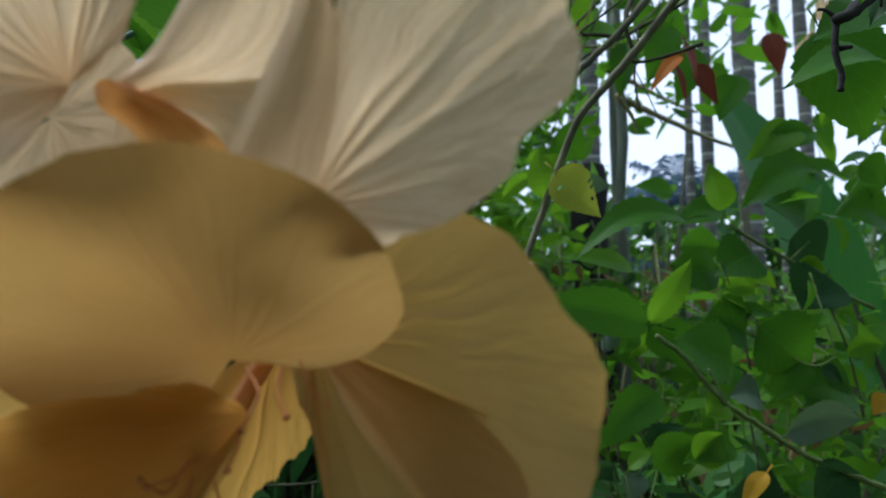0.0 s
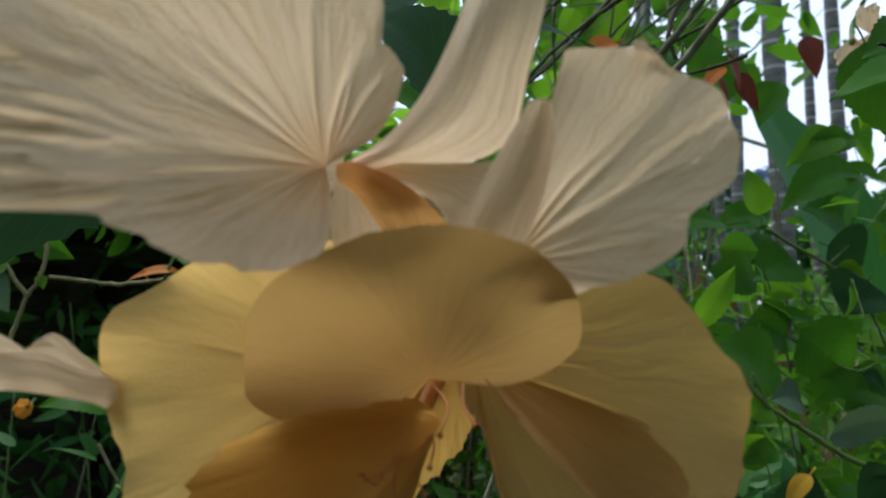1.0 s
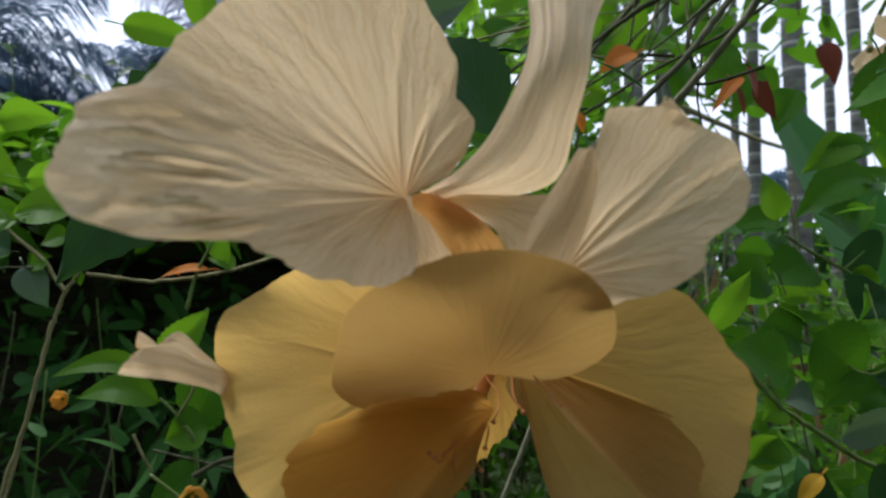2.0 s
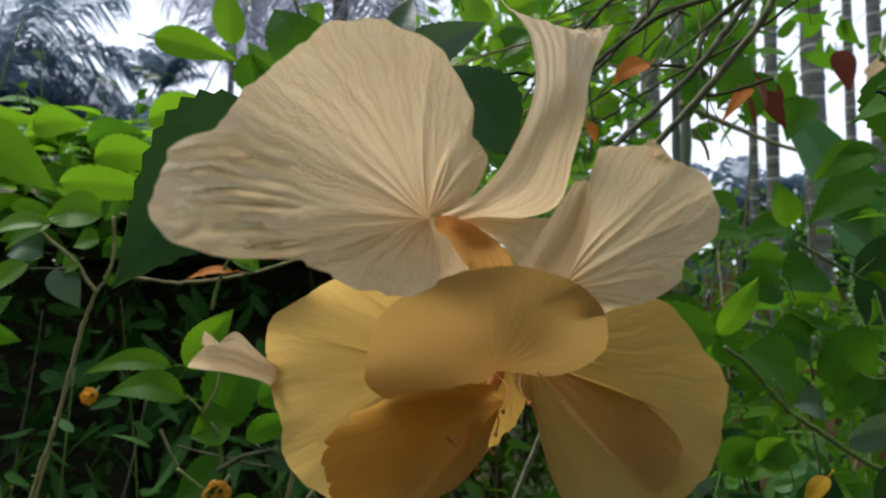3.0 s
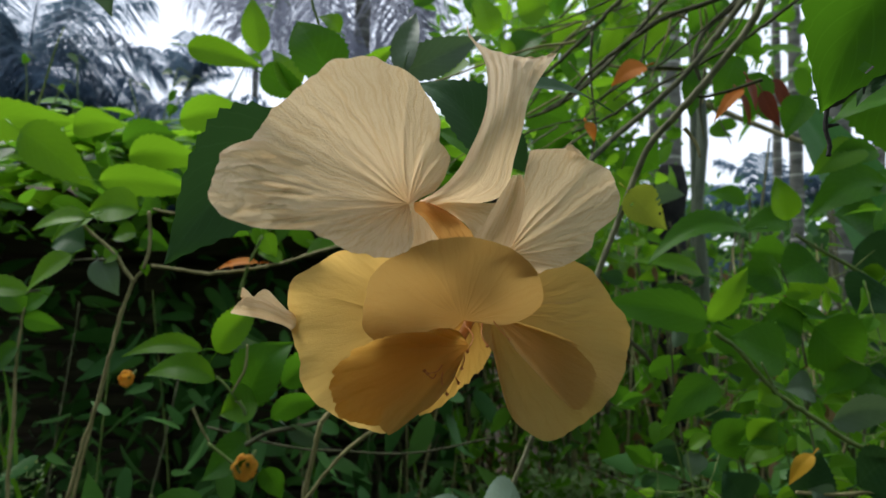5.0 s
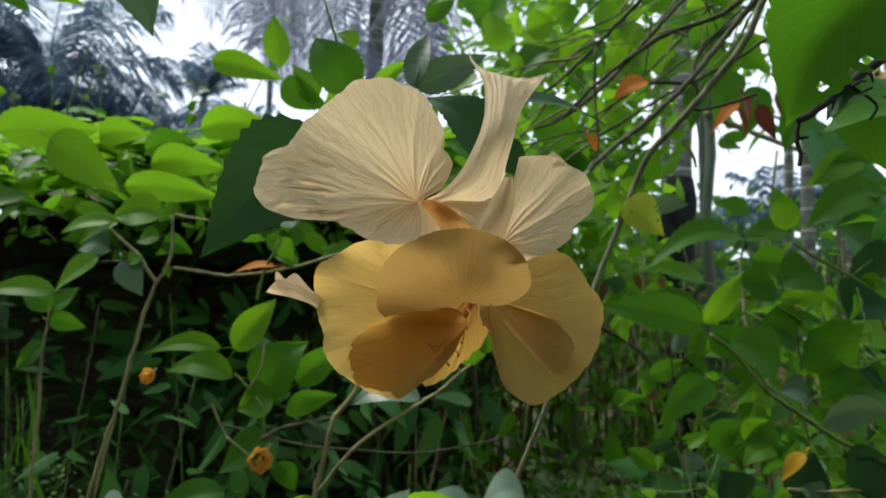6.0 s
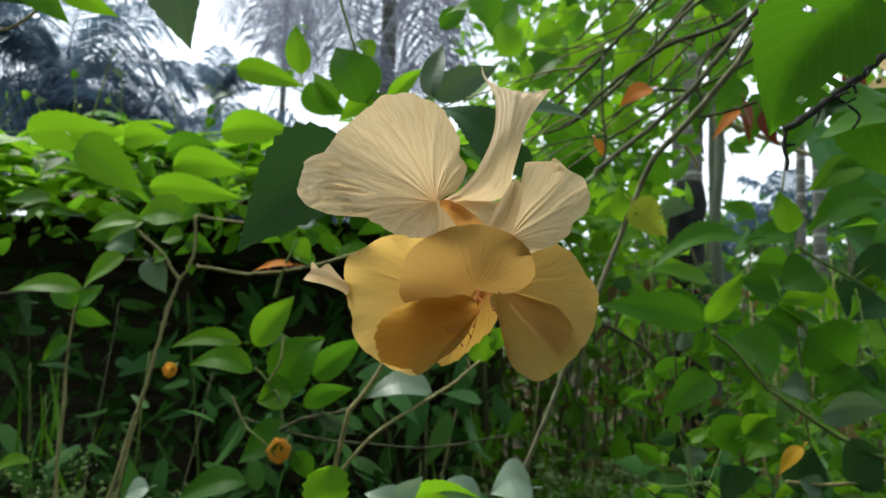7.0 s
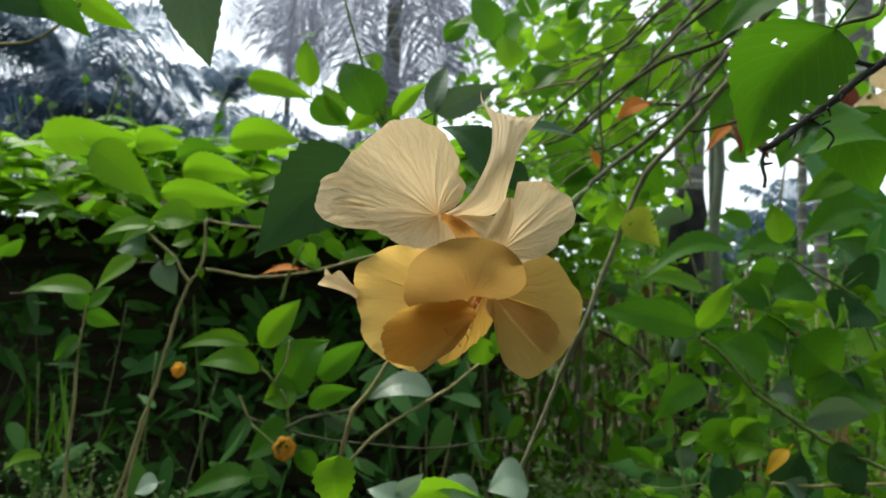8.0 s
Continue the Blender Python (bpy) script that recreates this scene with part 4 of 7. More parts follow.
leaf(bush, leaf_fresh, (0.4506, 0.9832, 1.8543), (0.3737, 0.9832, 1.8381), 0.0484, turn=31.8476)
leaf(bush, leaf_mid, (0.4817, 0.9071, 2.0183), (0.4843, 0.9071, 1.9641), 0.0387, turn=31.1708)
leaf(bush, leaf_mid, (0.2162, 0.9038, 1.8300), (0.2542, 0.9038, 1.8716), 0.0345, turn=-2.07247)
leaf(bush, leaf_mid, (0.2305, 1.1288, 1.9107), (0.2513, 1.1288, 1.8299), 0.0366, turn=-9.84961)
leaf(bush, leaf_fresh, (0.5599, 1.3203, 2.2290), (0.6146, 1.3203, 2.1661), 0.0559, turn=45.1173)
leaf(bush, leaf_mid, (0.3579, 1.1923, 1.9276), (0.4178, 1.1923, 1.8985), 0.0552, turn=10.5378)
leaf(bush, leaf_fresh, (0.1881, 1.2863, 2.0925), (0.2523, 1.2863, 2.1292), 0.0415, turn=36.5694)
leaf(bush, leaf_fresh, (0.6159, 1.1983, 2.0550), (0.5544, 1.1983, 2.0801), 0.0340, turn=-6.06728)
twig(bush, 'twiglet', [(0.450, 0.480, 1.980), (0.415, 0.680, 1.937), (0.379, 0.881, 1.944)], 0.0011, 0.0006, stem_green)
twig(bush, 'twiglet', [(0.379, 0.881, 1.944), (0.396, 0.893, 1.926), (0.413, 0.904, 1.914)], 0.0008, 0.0006, stem_green)
twig(bush, 'twiglet', [(0.379, 0.881, 1.944), (0.399, 0.895, 1.957), (0.418, 0.909, 1.978)], 0.0008, 0.0006, stem_green)
twig(bush, 'twiglet', [(0.418, 0.909, 1.978), (0.450, 0.908, 1.999), (0.481, 0.907, 2.029)], 0.0008, 0.0006, stem_green)
twig(bush, 'twiglet', [(0.379, 0.881, 1.944), (0.336, 0.890, 1.908), (0.293, 0.899, 1.884)], 0.0008, 0.0006, stem_green)
twig(bush, 'twiglet', [(0.293, 0.899, 1.884), (0.290, 0.921, 1.902), (0.287, 0.942, 1.927)], 0.0008, 0.0006, stem_green)
twig(bush, 'twiglet', [(0.287, 0.942, 1.927), (0.311, 0.960, 1.926), (0.336, 0.979, 1.933)], 0.0008, 0.0006, stem_green)
twig(bush, 'twiglet', [(0.293, 0.899, 1.884), (0.262, 0.877, 1.901), (0.230, 0.854, 1.928)], 0.0008, 0.0006, stem_green)
twig(bush, 'twiglet', [(0.230, 0.854, 1.928), (0.194, 0.885, 1.931), (0.158, 0.915, 1.945)], 0.0008, 0.0006, stem_green)
twig(bush, 'twiglet', [(0.158, 0.915, 1.945), (0.127, 0.921, 1.954), (0.096, 0.927, 1.972)], 0.0008, 0.0006, stem_green)
twig(bush, 'twiglet', [(0.158, 0.915, 1.945), (0.160, 0.902, 1.988), (0.161, 0.889, 2.043)], 0.0008, 0.0006, stem_green)
twig(bush, 'twiglet', [(0.293, 0.899, 1.884), (0.251, 0.901, 1.847), (0.209, 0.904, 1.822)], 0.0008, 0.0006, stem_green)
twig(bush, 'twiglet', [(0.209, 0.904, 1.822), (0.177, 0.939, 1.828), (0.145, 0.973, 1.846)], 0.0008, 0.0006, stem_green)
twig(bush, 'twiglet', [(0.336, 0.979, 1.933), (0.371, 1.018, 1.924), (0.406, 1.058, 1.929)], 0.0008, 0.0006, stem_green)
twig(bush, 'twiglet', [(0.413, 0.904, 1.914), (0.439, 0.944, 1.879), (0.466, 0.983, 1.858)], 0.0008, 0.0006, stem_green)
twig(bush, 'twiglet', [(0.145, 0.973, 1.846), (0.114, 0.927, 1.839), (0.083, 0.881, 1.847)], 0.0008, 0.0006, stem_green)
twig(bush, 'twiglet', [(0.406, 1.058, 1.929), (0.393, 1.103, 1.956), (0.379, 1.147, 1.997)], 0.0008, 0.0006, stem_green)
twig(bush, 'twiglet', [(0.379, 1.147, 1.997), (0.362, 1.164, 2.017), (0.345, 1.181, 2.045)], 0.0008, 0.0006, stem_green)
twig(bush, 'twiglet', [(0.345, 1.181, 2.045), (0.332, 1.180, 2.034), (0.318, 1.180, 2.027)], 0.0008, 0.0006, stem_green)
twig(bush, 'twiglet', [(0.379, 1.147, 1.997), (0.362, 1.170, 1.960), (0.346, 1.192, 1.933)], 0.0008, 0.0006, stem_green)
twig(bush, 'twiglet', [(0.318, 1.180, 2.027), (0.272, 1.209, 2.023), (0.226, 1.238, 2.032)], 0.0008, 0.0006, stem_green)
twig(bush, 'twiglet', [(0.226, 1.238, 2.032), (0.201, 1.262, 2.053), (0.175, 1.286, 2.085)], 0.0008, 0.0006, stem_green)
twig(bush, 'twiglet', [(0.175, 1.286, 2.085), (0.148, 1.252, 2.082), (0.121, 1.218, 2.089)], 0.0008, 0.0006, stem_green)
twig(bush, 'twiglet', [(0.161, 0.889, 2.043), (0.191, 0.939, 2.040), (0.220, 0.989, 2.051)], 0.0008, 0.0006, stem_green)
twig(bush, 'twiglet', [(0.345, 1.181, 2.045), (0.357, 1.215, 2.089), (0.369, 1.249, 2.149)], 0.0008, 0.0006, stem_green)
twig(bush, 'twiglet', [(0.369, 1.249, 2.149), (0.423, 1.233, 2.141), (0.476, 1.217, 2.146)], 0.0008, 0.0006, stem_green)
twig(bush, 'twiglet', [(0.476, 1.217, 2.146), (0.522, 1.219, 2.106), (0.567, 1.222, 2.079)], 0.0008, 0.0006, stem_green)
twig(bush, 'twiglet', [(0.567, 1.222, 2.079), (0.598, 1.210, 2.060), (0.628, 1.198, 2.050)], 0.0008, 0.0006, stem_green)
twig(bush, 'twiglet', [(0.567, 1.222, 2.079), (0.580, 1.203, 2.128), (0.592, 1.183, 2.191)], 0.0008, 0.0006, stem_green)
twig(bush, 'twiglet', [(0.592, 1.183, 2.191), (0.627, 1.217, 2.190), (0.662, 1.250, 2.200)], 0.0008, 0.0006, stem_green)
twig(bush, 'twiglet', [(0.406, 1.058, 1.929), (0.471, 1.065, 1.933), (0.536, 1.072, 1.954)], 0.0008, 0.0006, stem_green)
twig(bush, 'twiglet', [(0.346, 1.192, 1.933), (0.286, 1.161, 1.922), (0.226, 1.129, 1.927)], 0.0008, 0.0006, stem_green)
twig(bush, 'twiglet', [(0.662, 1.250, 2.200), (0.605, 1.285, 2.212), (0.549, 1.320, 2.242)], 0.0008, 0.0006, stem_green)
twig(bush, 'twiglet', [(0.549, 1.320, 2.242), (0.543, 1.338, 2.175), (0.537, 1.356, 2.124)], 0.0008, 0.0006, stem_green)
twig(bush, 'twiglet', [(0.537, 1.356, 2.124), (0.523, 1.398, 2.104), (0.509, 1.439, 2.095)], 0.0008, 0.0006, stem_green)
twig(bush, 'twiglet', [(0.549, 1.320, 2.242), (0.497, 1.357, 2.223), (0.446, 1.394, 2.221)], 0.0008, 0.0006, stem_green)
twig(bush, 'twiglet', [(0.446, 1.394, 2.221), (0.386, 1.403, 2.197), (0.326, 1.412, 2.189)], 0.0008, 0.0006, stem_green)
twig(bush, 'twiglet', [(0.326, 1.412, 2.189), (0.319, 1.401, 2.149), (0.312, 1.391, 2.117)], 0.0008, 0.0006, stem_green)
twig(bush, 'twiglet', [(0.312, 1.391, 2.117), (0.300, 1.415, 2.115), (0.288, 1.439, 2.119)], 0.0008, 0.0006, stem_green)
twig(bush, 'twiglet', [(0.312, 1.391, 2.117), (0.340, 1.396, 2.079), (0.367, 1.401, 2.050)], 0.0008, 0.0006, stem_green)
twig(bush, 'twiglet', [(0.326, 1.412, 2.189), (0.285, 1.392, 2.181), (0.244, 1.372, 2.185)], 0.0008, 0.0006, stem_green)
twig(bush, 'twiglet', [(0.244, 1.372, 2.185), (0.197, 1.339, 2.211), (0.150, 1.306, 2.254)], 0.0008, 0.0006, stem_green)
twig(bush, 'twiglet', [(0.150, 1.306, 2.254), (0.133, 1.331, 2.257), (0.116, 1.356, 2.267)], 0.0008, 0.0006, stem_green)
twig(bush, 'twiglet', [(0.592, 1.183, 2.191), (0.574, 1.124, 2.147), (0.557, 1.065, 2.119)], 0.0008, 0.0006, stem_green)
twig(bush, 'twiglet', [(0.096, 0.927, 1.972), (0.084, 0.972, 2.023), (0.072, 1.017, 2.092)], 0.0011, 0.0006, stem_green)
twig(bush, 'twiglet', [(0.121, 1.218, 2.089), (0.110, 1.234, 2.000), (0.098, 1.250, 1.931)], 0.0011, 0.0006, stem_green)
# tangle of thin twigs above the flower
tangle = random.Random(77)
for n in range(46):
    a = Vector((tangle.uniform(0.14, 0.52), tangle.uniform(0.5, 1.0), 0))
    a.z = 1.62 + 0.75 * (a.x - 0.14) + 0.28 * (a.y - 0.5) + tangle.uniform(-0.07, 0.1)
    way = Vector((-0.72, tangle.uniform(-0.3, 0.3), -0.6 + tangle.uniform(-0.35, 0.45))).normalized()
    if n % 4 == 3:
        way = Vector((tangle.uniform(-0.4, 0.4), tangle.uniform(-0.3, 0.3), -0.9)).normalized()
    b = a + way * tangle.uniform(0.07, 0.26)
    bow = Vector((tangle.uniform(-1, 1), 0, tangle.uniform(-1, 1))) * 0.012
    twig(bush, 'twiglet', [tuple(a), tuple(a.lerp(b, 0.35) + bow), tuple(a.lerp(b, 0.7) + bow * 0.6), tuple(b)], tangle.uniform(0.0009, 0.002), 0.0007, (bark, bark_grey, bark_pale)[n % 3], rough=0.4)
# dead spurs on the dark near branch
for n in range(13):
    u = n / 12
    p = Vector((0.359 - 0.146 * u, 0.16 - 0.03 * u, 1.609 - 0.107 * u + 0.004 * math.sin(6 * u)))
    d = Vector((tangle.uniform(-1, 1), tangle.uniform(-0.5, 0.5), tangle.uniform(-1.2, 0.7))).normalized() * tangle.uniform(0.003, 0.010)
    twig(bush, 'twiglet', [tuple(p), tuple(p + d * 0.6), tuple(p + d + Vector((0, 0, -0.002)))], 0.0011, 0.0005, bark_dark, rough=0.6)
# slender shrub with forked stems
twig(shrub, 'stem', [(-0.563, 0.720, 1.030), (-0.542, 0.720, 1.109), (-0.525, 0.720, 1.180), (-0.508, 0.720, 1.233), (-0.495, 0.720, 1.296), (-0.484, 0.720, 1.341), (-0.475, 0.720, 1.378), (-0.463, 0.720, 1.408), (-0.448, 0.720, 1.433), (-0.442, 0.720, 1.470), (-0.445, 0.720, 1.512)], 0.0031, 0.0022, bark_pale)
twig(shrub, 'stem', [(-0.551, 0.730, 1.045), (-0.535, 0.730, 1.133), (-0.523, 0.730, 1.187), (-0.516, 0.730, 1.223)], 0.0022, 0.0018, bark_pale)
twig(shrub, 'stem', [(-0.463, 0.720, 1.408), (-0.480, 0.720, 1.428), (-0.491, 0.720, 1.446), (-0.534, 0.720, 1.482), (-0.544, 0.720, 1.491)], 0.0030, 0.0020, bark_pale)
twig(shrub, 'stem', [(-0.439, 0.720, 1.432), (-0.398, 0.730, 1.426), (-0.358, 0.750, 1.422), (-0.292, 0.750, 1.431), (-0.248, 0.760, 1.442), (-0.201, 0.760, 1.458), (-0.147, 0.770, 1.474)], 0.0028, 0.0022, bark_pale)
twig(shrub, 'stem', [(-0.785, 0.950, 0.971), (-0.786, 0.950, 1.078), (-0.782, 0.950, 1.186), (-0.785, 0.950, 1.240), (-0.781, 0.950, 1.306), (-0.775, 0.950, 1.362)], 0.0036, 0.0020, bark_pale)
twig(shrub, 'stem', [(-0.523, 0.900, 1.537), (-0.492, 0.900, 1.531), (-0.415, 0.900, 1.525), (-0.318, 0.900, 1.534)], 0.0024, 0.0020, bark_pale)
twig(shrub, 'stem', [(-0.493, 0.720, 1.439), (-0.550, 0.720, 1.438), (-0.582, 0.720, 1.429)], 0.0020, 0.0010, bark)
twig(shrub, 'stem', [(-0.684, 0.850, 1.394), (-0.737, 0.850, 1.387), (-0.864, 0.850, 1.378)], 0.0020, 0.0015, bark)
twig(shrub, 'stem', [(-0.315, 0.740, 1.385), (-0.304, 0.740, 1.430), (-0.283, 0.740, 1.477)], 0.0028, 0.0015, stem_green)
twig(shrub, 'stem', [(-0.160, 0.600, 1.233), (-0.138, 0.600, 1.261), (-0.112, 0.600, 1.305), (-0.101, 0.600, 1.332)], 0.0032, 0.0028, bark_pale)
twig(shrub, 'stem', [(-0.260, 0.620, 1.199), (-0.228, 0.620, 1.216), (-0.180, 0.620, 1.226), (-0.160, 0.620, 1.233)], 0.0030, 0.0030, bark)
twig(shrub, 'stem', [(-0.309, 0.620, 1.201), (-0.274, 0.620, 1.175), (-0.266, 0.620, 1.164)], 0.0020, 0.0015, stem_green)
twig(shrub, 'stem', [(-0.346, 0.660, 1.238), (-0.332, 0.660, 1.210), (-0.322, 0.660, 1.194)], 0.0020, 0.0015, bark_pale)
twig(shrub, 'stem', [(-0.277, 0.640, 1.251), (-0.295, 0.640, 1.271), (-0.308, 0.640, 1.283)], 0.0020, 0.0014, stem_green)
twig(shrub, 'stem', [(-0.268, 0.640, 1.244), (-0.286, 0.640, 1.259), (-0.271, 0.640, 1.292), (-0.268, 0.640, 1.325)], 0.0020, 0.0014, bark_pale)
twig(shrub, 'stem', [(-0.258, 0.630, 1.197), (-0.265, 0.630, 1.237), (-0.274, 0.630, 1.253)], 0.0025, 0.0020, stem_green)
twig(shrub, 'stem', [(-0.179, 0.600, 1.137), (-0.127, 0.600, 1.200), (-0.051, 0.600, 1.253), (-0.021, 0.600, 1.273), (0.002, 0.600, 1.294), (0.017, 0.600, 1.306)], 0.0024, 0.0020, bark_pale)
twig(shrub, 'stem', [(0.004, 0.600, 1.294), (-0.002, 0.600, 1.309)], 0.0020, 0.0012, bark_pale)
twig(shrub, 'stem', [(-0.415, 0.900, 1.165), (-0.276, 0.900, 1.135), (-0.182, 0.900, 1.129), (-0.069, 0.920, 1.123), (0.077, 0.950, 1.146)], 0.0022, 0.0016, bark)
twig(shrub, 'stem', [(-0.160, 0.600, 1.233), (-0.171, 0.610, 1.189), (-0.184, 0.620, 1.132), (-0.197, 0.630, 1.044)], 0.0032, 0.0040, bark_pale)
leaf(shrub, leaf_fresh, (-0.3232, 0.6800, 1.3113), (-0.2670, 0.6800, 1.3881), 0.0446, turn=15)
leaf(shrub, leaf_fresh, (-0.3436, 0.6800, 1.3140), (-0.4570, 0.6800, 1.3031), 0.0292, turn=15)
leaf(shrub, leaf_fresh, (-0.3169, 0.6600, 1.2765), (-0.4156, 0.6600, 1.2812), 0.0387, turn=20)
leaf(shrub, leaf_mid, (-0.2741, 0.6600, 1.2450), (-0.2120, 0.6600, 1.3279), 0.0707, turn=10)
leaf(shrub, leaf_fresh, (-0.2516, 0.6400, 1.2482), (-0.3025, 0.6400, 1.2325), 0.0511, turn=10)
leaf(shrub, leaf_mid, (-0.2617, 0.6400, 1.2051), (-0.3255, 0.6400, 1.1464), 0.0478, turn=20)
leaf(shrub, leaf_mid, (-0.2341, 0.6400, 1.2304), (-0.1626, 0.6400, 1.2573), 0.0264, turn=40)
leaf(shrub, leaf_mid, (-0.2308, 0.6800, 1.2671), (-0.1585, 0.6800, 1.3291), 0.0412, turn=20)
leaf(shrub, leaf_grey, (-0.0489, 0.6200, 1.2585), (-0.1424, 0.6200, 1.2493), 0.0452, turn=35)
leaf(shrub, leaf_grey, (-0.2058, 0.6200, 1.2232), (-0.1513, 0.6200, 1.1973), 0.0242, turn=30)
leaf(shrub, leaf_mid, (-0.2429, 0.6400, 1.1644), (-0.2162, 0.6400, 1.1260), 0.0330, turn=20)
leaf(shrub, leaf_grey, (-0.3031, 0.7000, 1.3128), (-0.2724, 0.7000, 1.3226), 0.0350, turn=30)
leaf(shrub, leaf_fresh, (-0.5567, 0.7200, 1.4440), (-0.6274, 0.7200, 1.3840), 0.0411, turn=15)
leaf(shrub, leaf_fresh, (-0.7027, 0.8500, 1.3887), (-0.8435, 0.8500, 1.3842), 0.0401, turn=15)
leaf(shrub, leaf_fresh, (-0.5385, 0.7200, 1.5001), (-0.6197, 0.7200, 1.4822), 0.0357, turn=20)
leaf(shrub, leaf_fresh, (-0.5292, 0.7200, 1.5032), (-0.5896, 0.7200, 1.4644), 0.0357, turn=20)
leaf(shrub, leaf_fresh, (-0.4700, 0.7400, 1.5141), (-0.5516, 0.7400, 1.5120), 0.0600, turn=15)
leaf(shrub, leaf_fresh, (-0.4724, 0.7400, 1.4810), (-0.5100, 0.7400, 1.4706), 0.0364, turn=10)
leaf(shrub, leaf_mid, (-0.4670, 0.7400, 1.4718), (-0.4182, 0.7400, 1.4544), 0.0309, turn=20)
leaf(shrub, leaf_fresh, (-0.4894, 0.7200, 1.4506), (-0.5115, 0.7200, 1.4316), 0.0303, turn=20)
leaf(shrub, leaf_grey, (-0.5169, 0.7200, 1.4406), (-0.4847, 0.7200, 1.3867), 0.0393, turn=-20)
leaf(shrub, leaf_dark, (-0.5840, 0.8000, 1.4649), (-0.6400, 0.8000, 1.4633), 0.0577, turn=30)
leaf(shrub, leaf_fresh, (-0.4508, 0.7200, 1.4334), (-0.4448, 0.7200, 1.4153), 0.0143, turn=0)
leaf(shrub, leaf_fresh, (-0.5667, 0.8000, 1.5696), (-0.3971, 0.8000, 1.5536), 0.0442, turn=30)
leaf(shrub, leaf_fresh, (-0.9056, 0.9500, 1.7040), (-0.6929, 0.9500, 1.7058), 0.0653, turn=35)
leaf(shrub, leaf_fresh, (-0.7339, 0.8500, 1.6616), (-0.5965, 0.8500, 1.5635), 0.0783, turn=15)
leaf(shrub, leaf_fresh, (-0.7032, 0.9500, 1.6881), (-0.6022, 0.9500, 1.6960), 0.0436, turn=35)
leaf(shrub, leaf_fresh, (-0.5067, 0.9500, 1.7071), (-0.3539, 0.9500, 1.7055), 0.0544, turn=35)
leaf(shrub, leaf_fresh, (-0.6482, 1.0500, 1.6591), (-0.4862, 1.0500, 1.6503), 0.0587, turn=35)
leaf(shrub, leaf_mid, (-0.6874, 1.1000, 1.7014), (-0.5720, 1.1000, 1.7167), 0.0535, turn=35)
leaf(shrub, leaf_mid, (-0.2808, 0.5500, 1.1451), (-0.3767, 0.5500, 1.1134), 0.0344, turn=30)
leaf(shrub, leaf_fresh, (-0.2884, 0.7600, 1.4836), (-0.2671, 0.7600, 1.4416), 0.0315, turn=10)
leaf(shrub, leaf_grey, (-0.2960, 0.9000, 1.5256), (-0.3395, 0.9000, 1.5298), 0.0481, turn=25)
leaf(shrub, leaf_fresh, (-0.2576, 0.7600, 1.4419), (-0.2964, 0.7600, 1.4549), 0.0241, turn=20)
leaf(shrub, leaf_fresh, (0.0274, 0.7500, 1.2952), (0.0034, 0.7500, 1.3439), 0.0459, turn=-10)
leaf(shrub, leaf_fresh, (0.0584, 0.7500, 1.3232), (0.0334, 0.7500, 1.3449), 0.0459, turn=-10)
leaf(shrub, leaf_fresh, (-0.0455, 0.7500, 1.3060), (-0.0178, 0.7500, 1.2935), 0.0367, turn=-10)
leaf(shrub, leaf_sky_sheen, (-0.0628, 0.4500, 1.1481), (-0.1103, 0.4500, 1.1659), 0.0305, turn=30)
leaf(shrub, leaf_sky_sheen, (-0.0762, 0.4500, 1.1600), (-0.0448, 0.4500, 1.1865), 0.0199, turn=30)
leaf(shrub, leaf_sky_sheen, (0.0212, 0.5000, 1.1412), (-0.0375, 0.5000, 1.1603), 0.0324, turn=30)
leaf(shrub, leaf_sky_sheen, (0.0774, 0.4500, 1.1796), (0.0297, 0.4500, 1.1712), 0.0477, turn=15)
leaf(shrub, leaf_fresh, (-0.0815, 0.5000, 1.1397), (0.0278, 0.5000, 1.1481), 0.0423, turn=50)
leaf(shrub, leaf_sky_sheen, (-0.4324, 0.6000, 1.1183), (-0.4674, 0.6000, 1.1014), 0.0316, turn=20)
leaf(shrub, leaf_fresh, (-0.7389, 0.8000, 1.0960), (-0.8156, 0.8000, 1.0596), 0.0211, turn=20)
leaf(shrub, leaf_mid, (-0.7742, 0.9500, 1.3562), (-0.8306, 0.9500, 1.4048), 0.0436, turn=15)
leaf(shrub, leaf_mid, (-0.7722, 0.9500, 1.3596), (-0.7206, 0.9500, 1.4026), 0.0392, turn=-20)
leaf(shrub, leaf_mid, (-0.7750, 0.9500, 1.3395), (-0.7027, 0.9500, 1.3253), 0.0370, turn=25)
leaf(shrub, leaf_mid, (-0.7803, 0.9500, 1.2951), (-0.8336, 0.9500, 1.2491), 0.0436, turn=10)
leaf(shrub, leaf_orange, (-0.2880, 0.7400, 1.4377), (-0.3531, 0.7400, 1.4265), 0.0127, turn=30)
leaf(shrub, leaf_orange, (-0.3270, 0.7400, 1.4310), (-0.3314, 0.7400, 1.4420), 0.0073, turn=0)
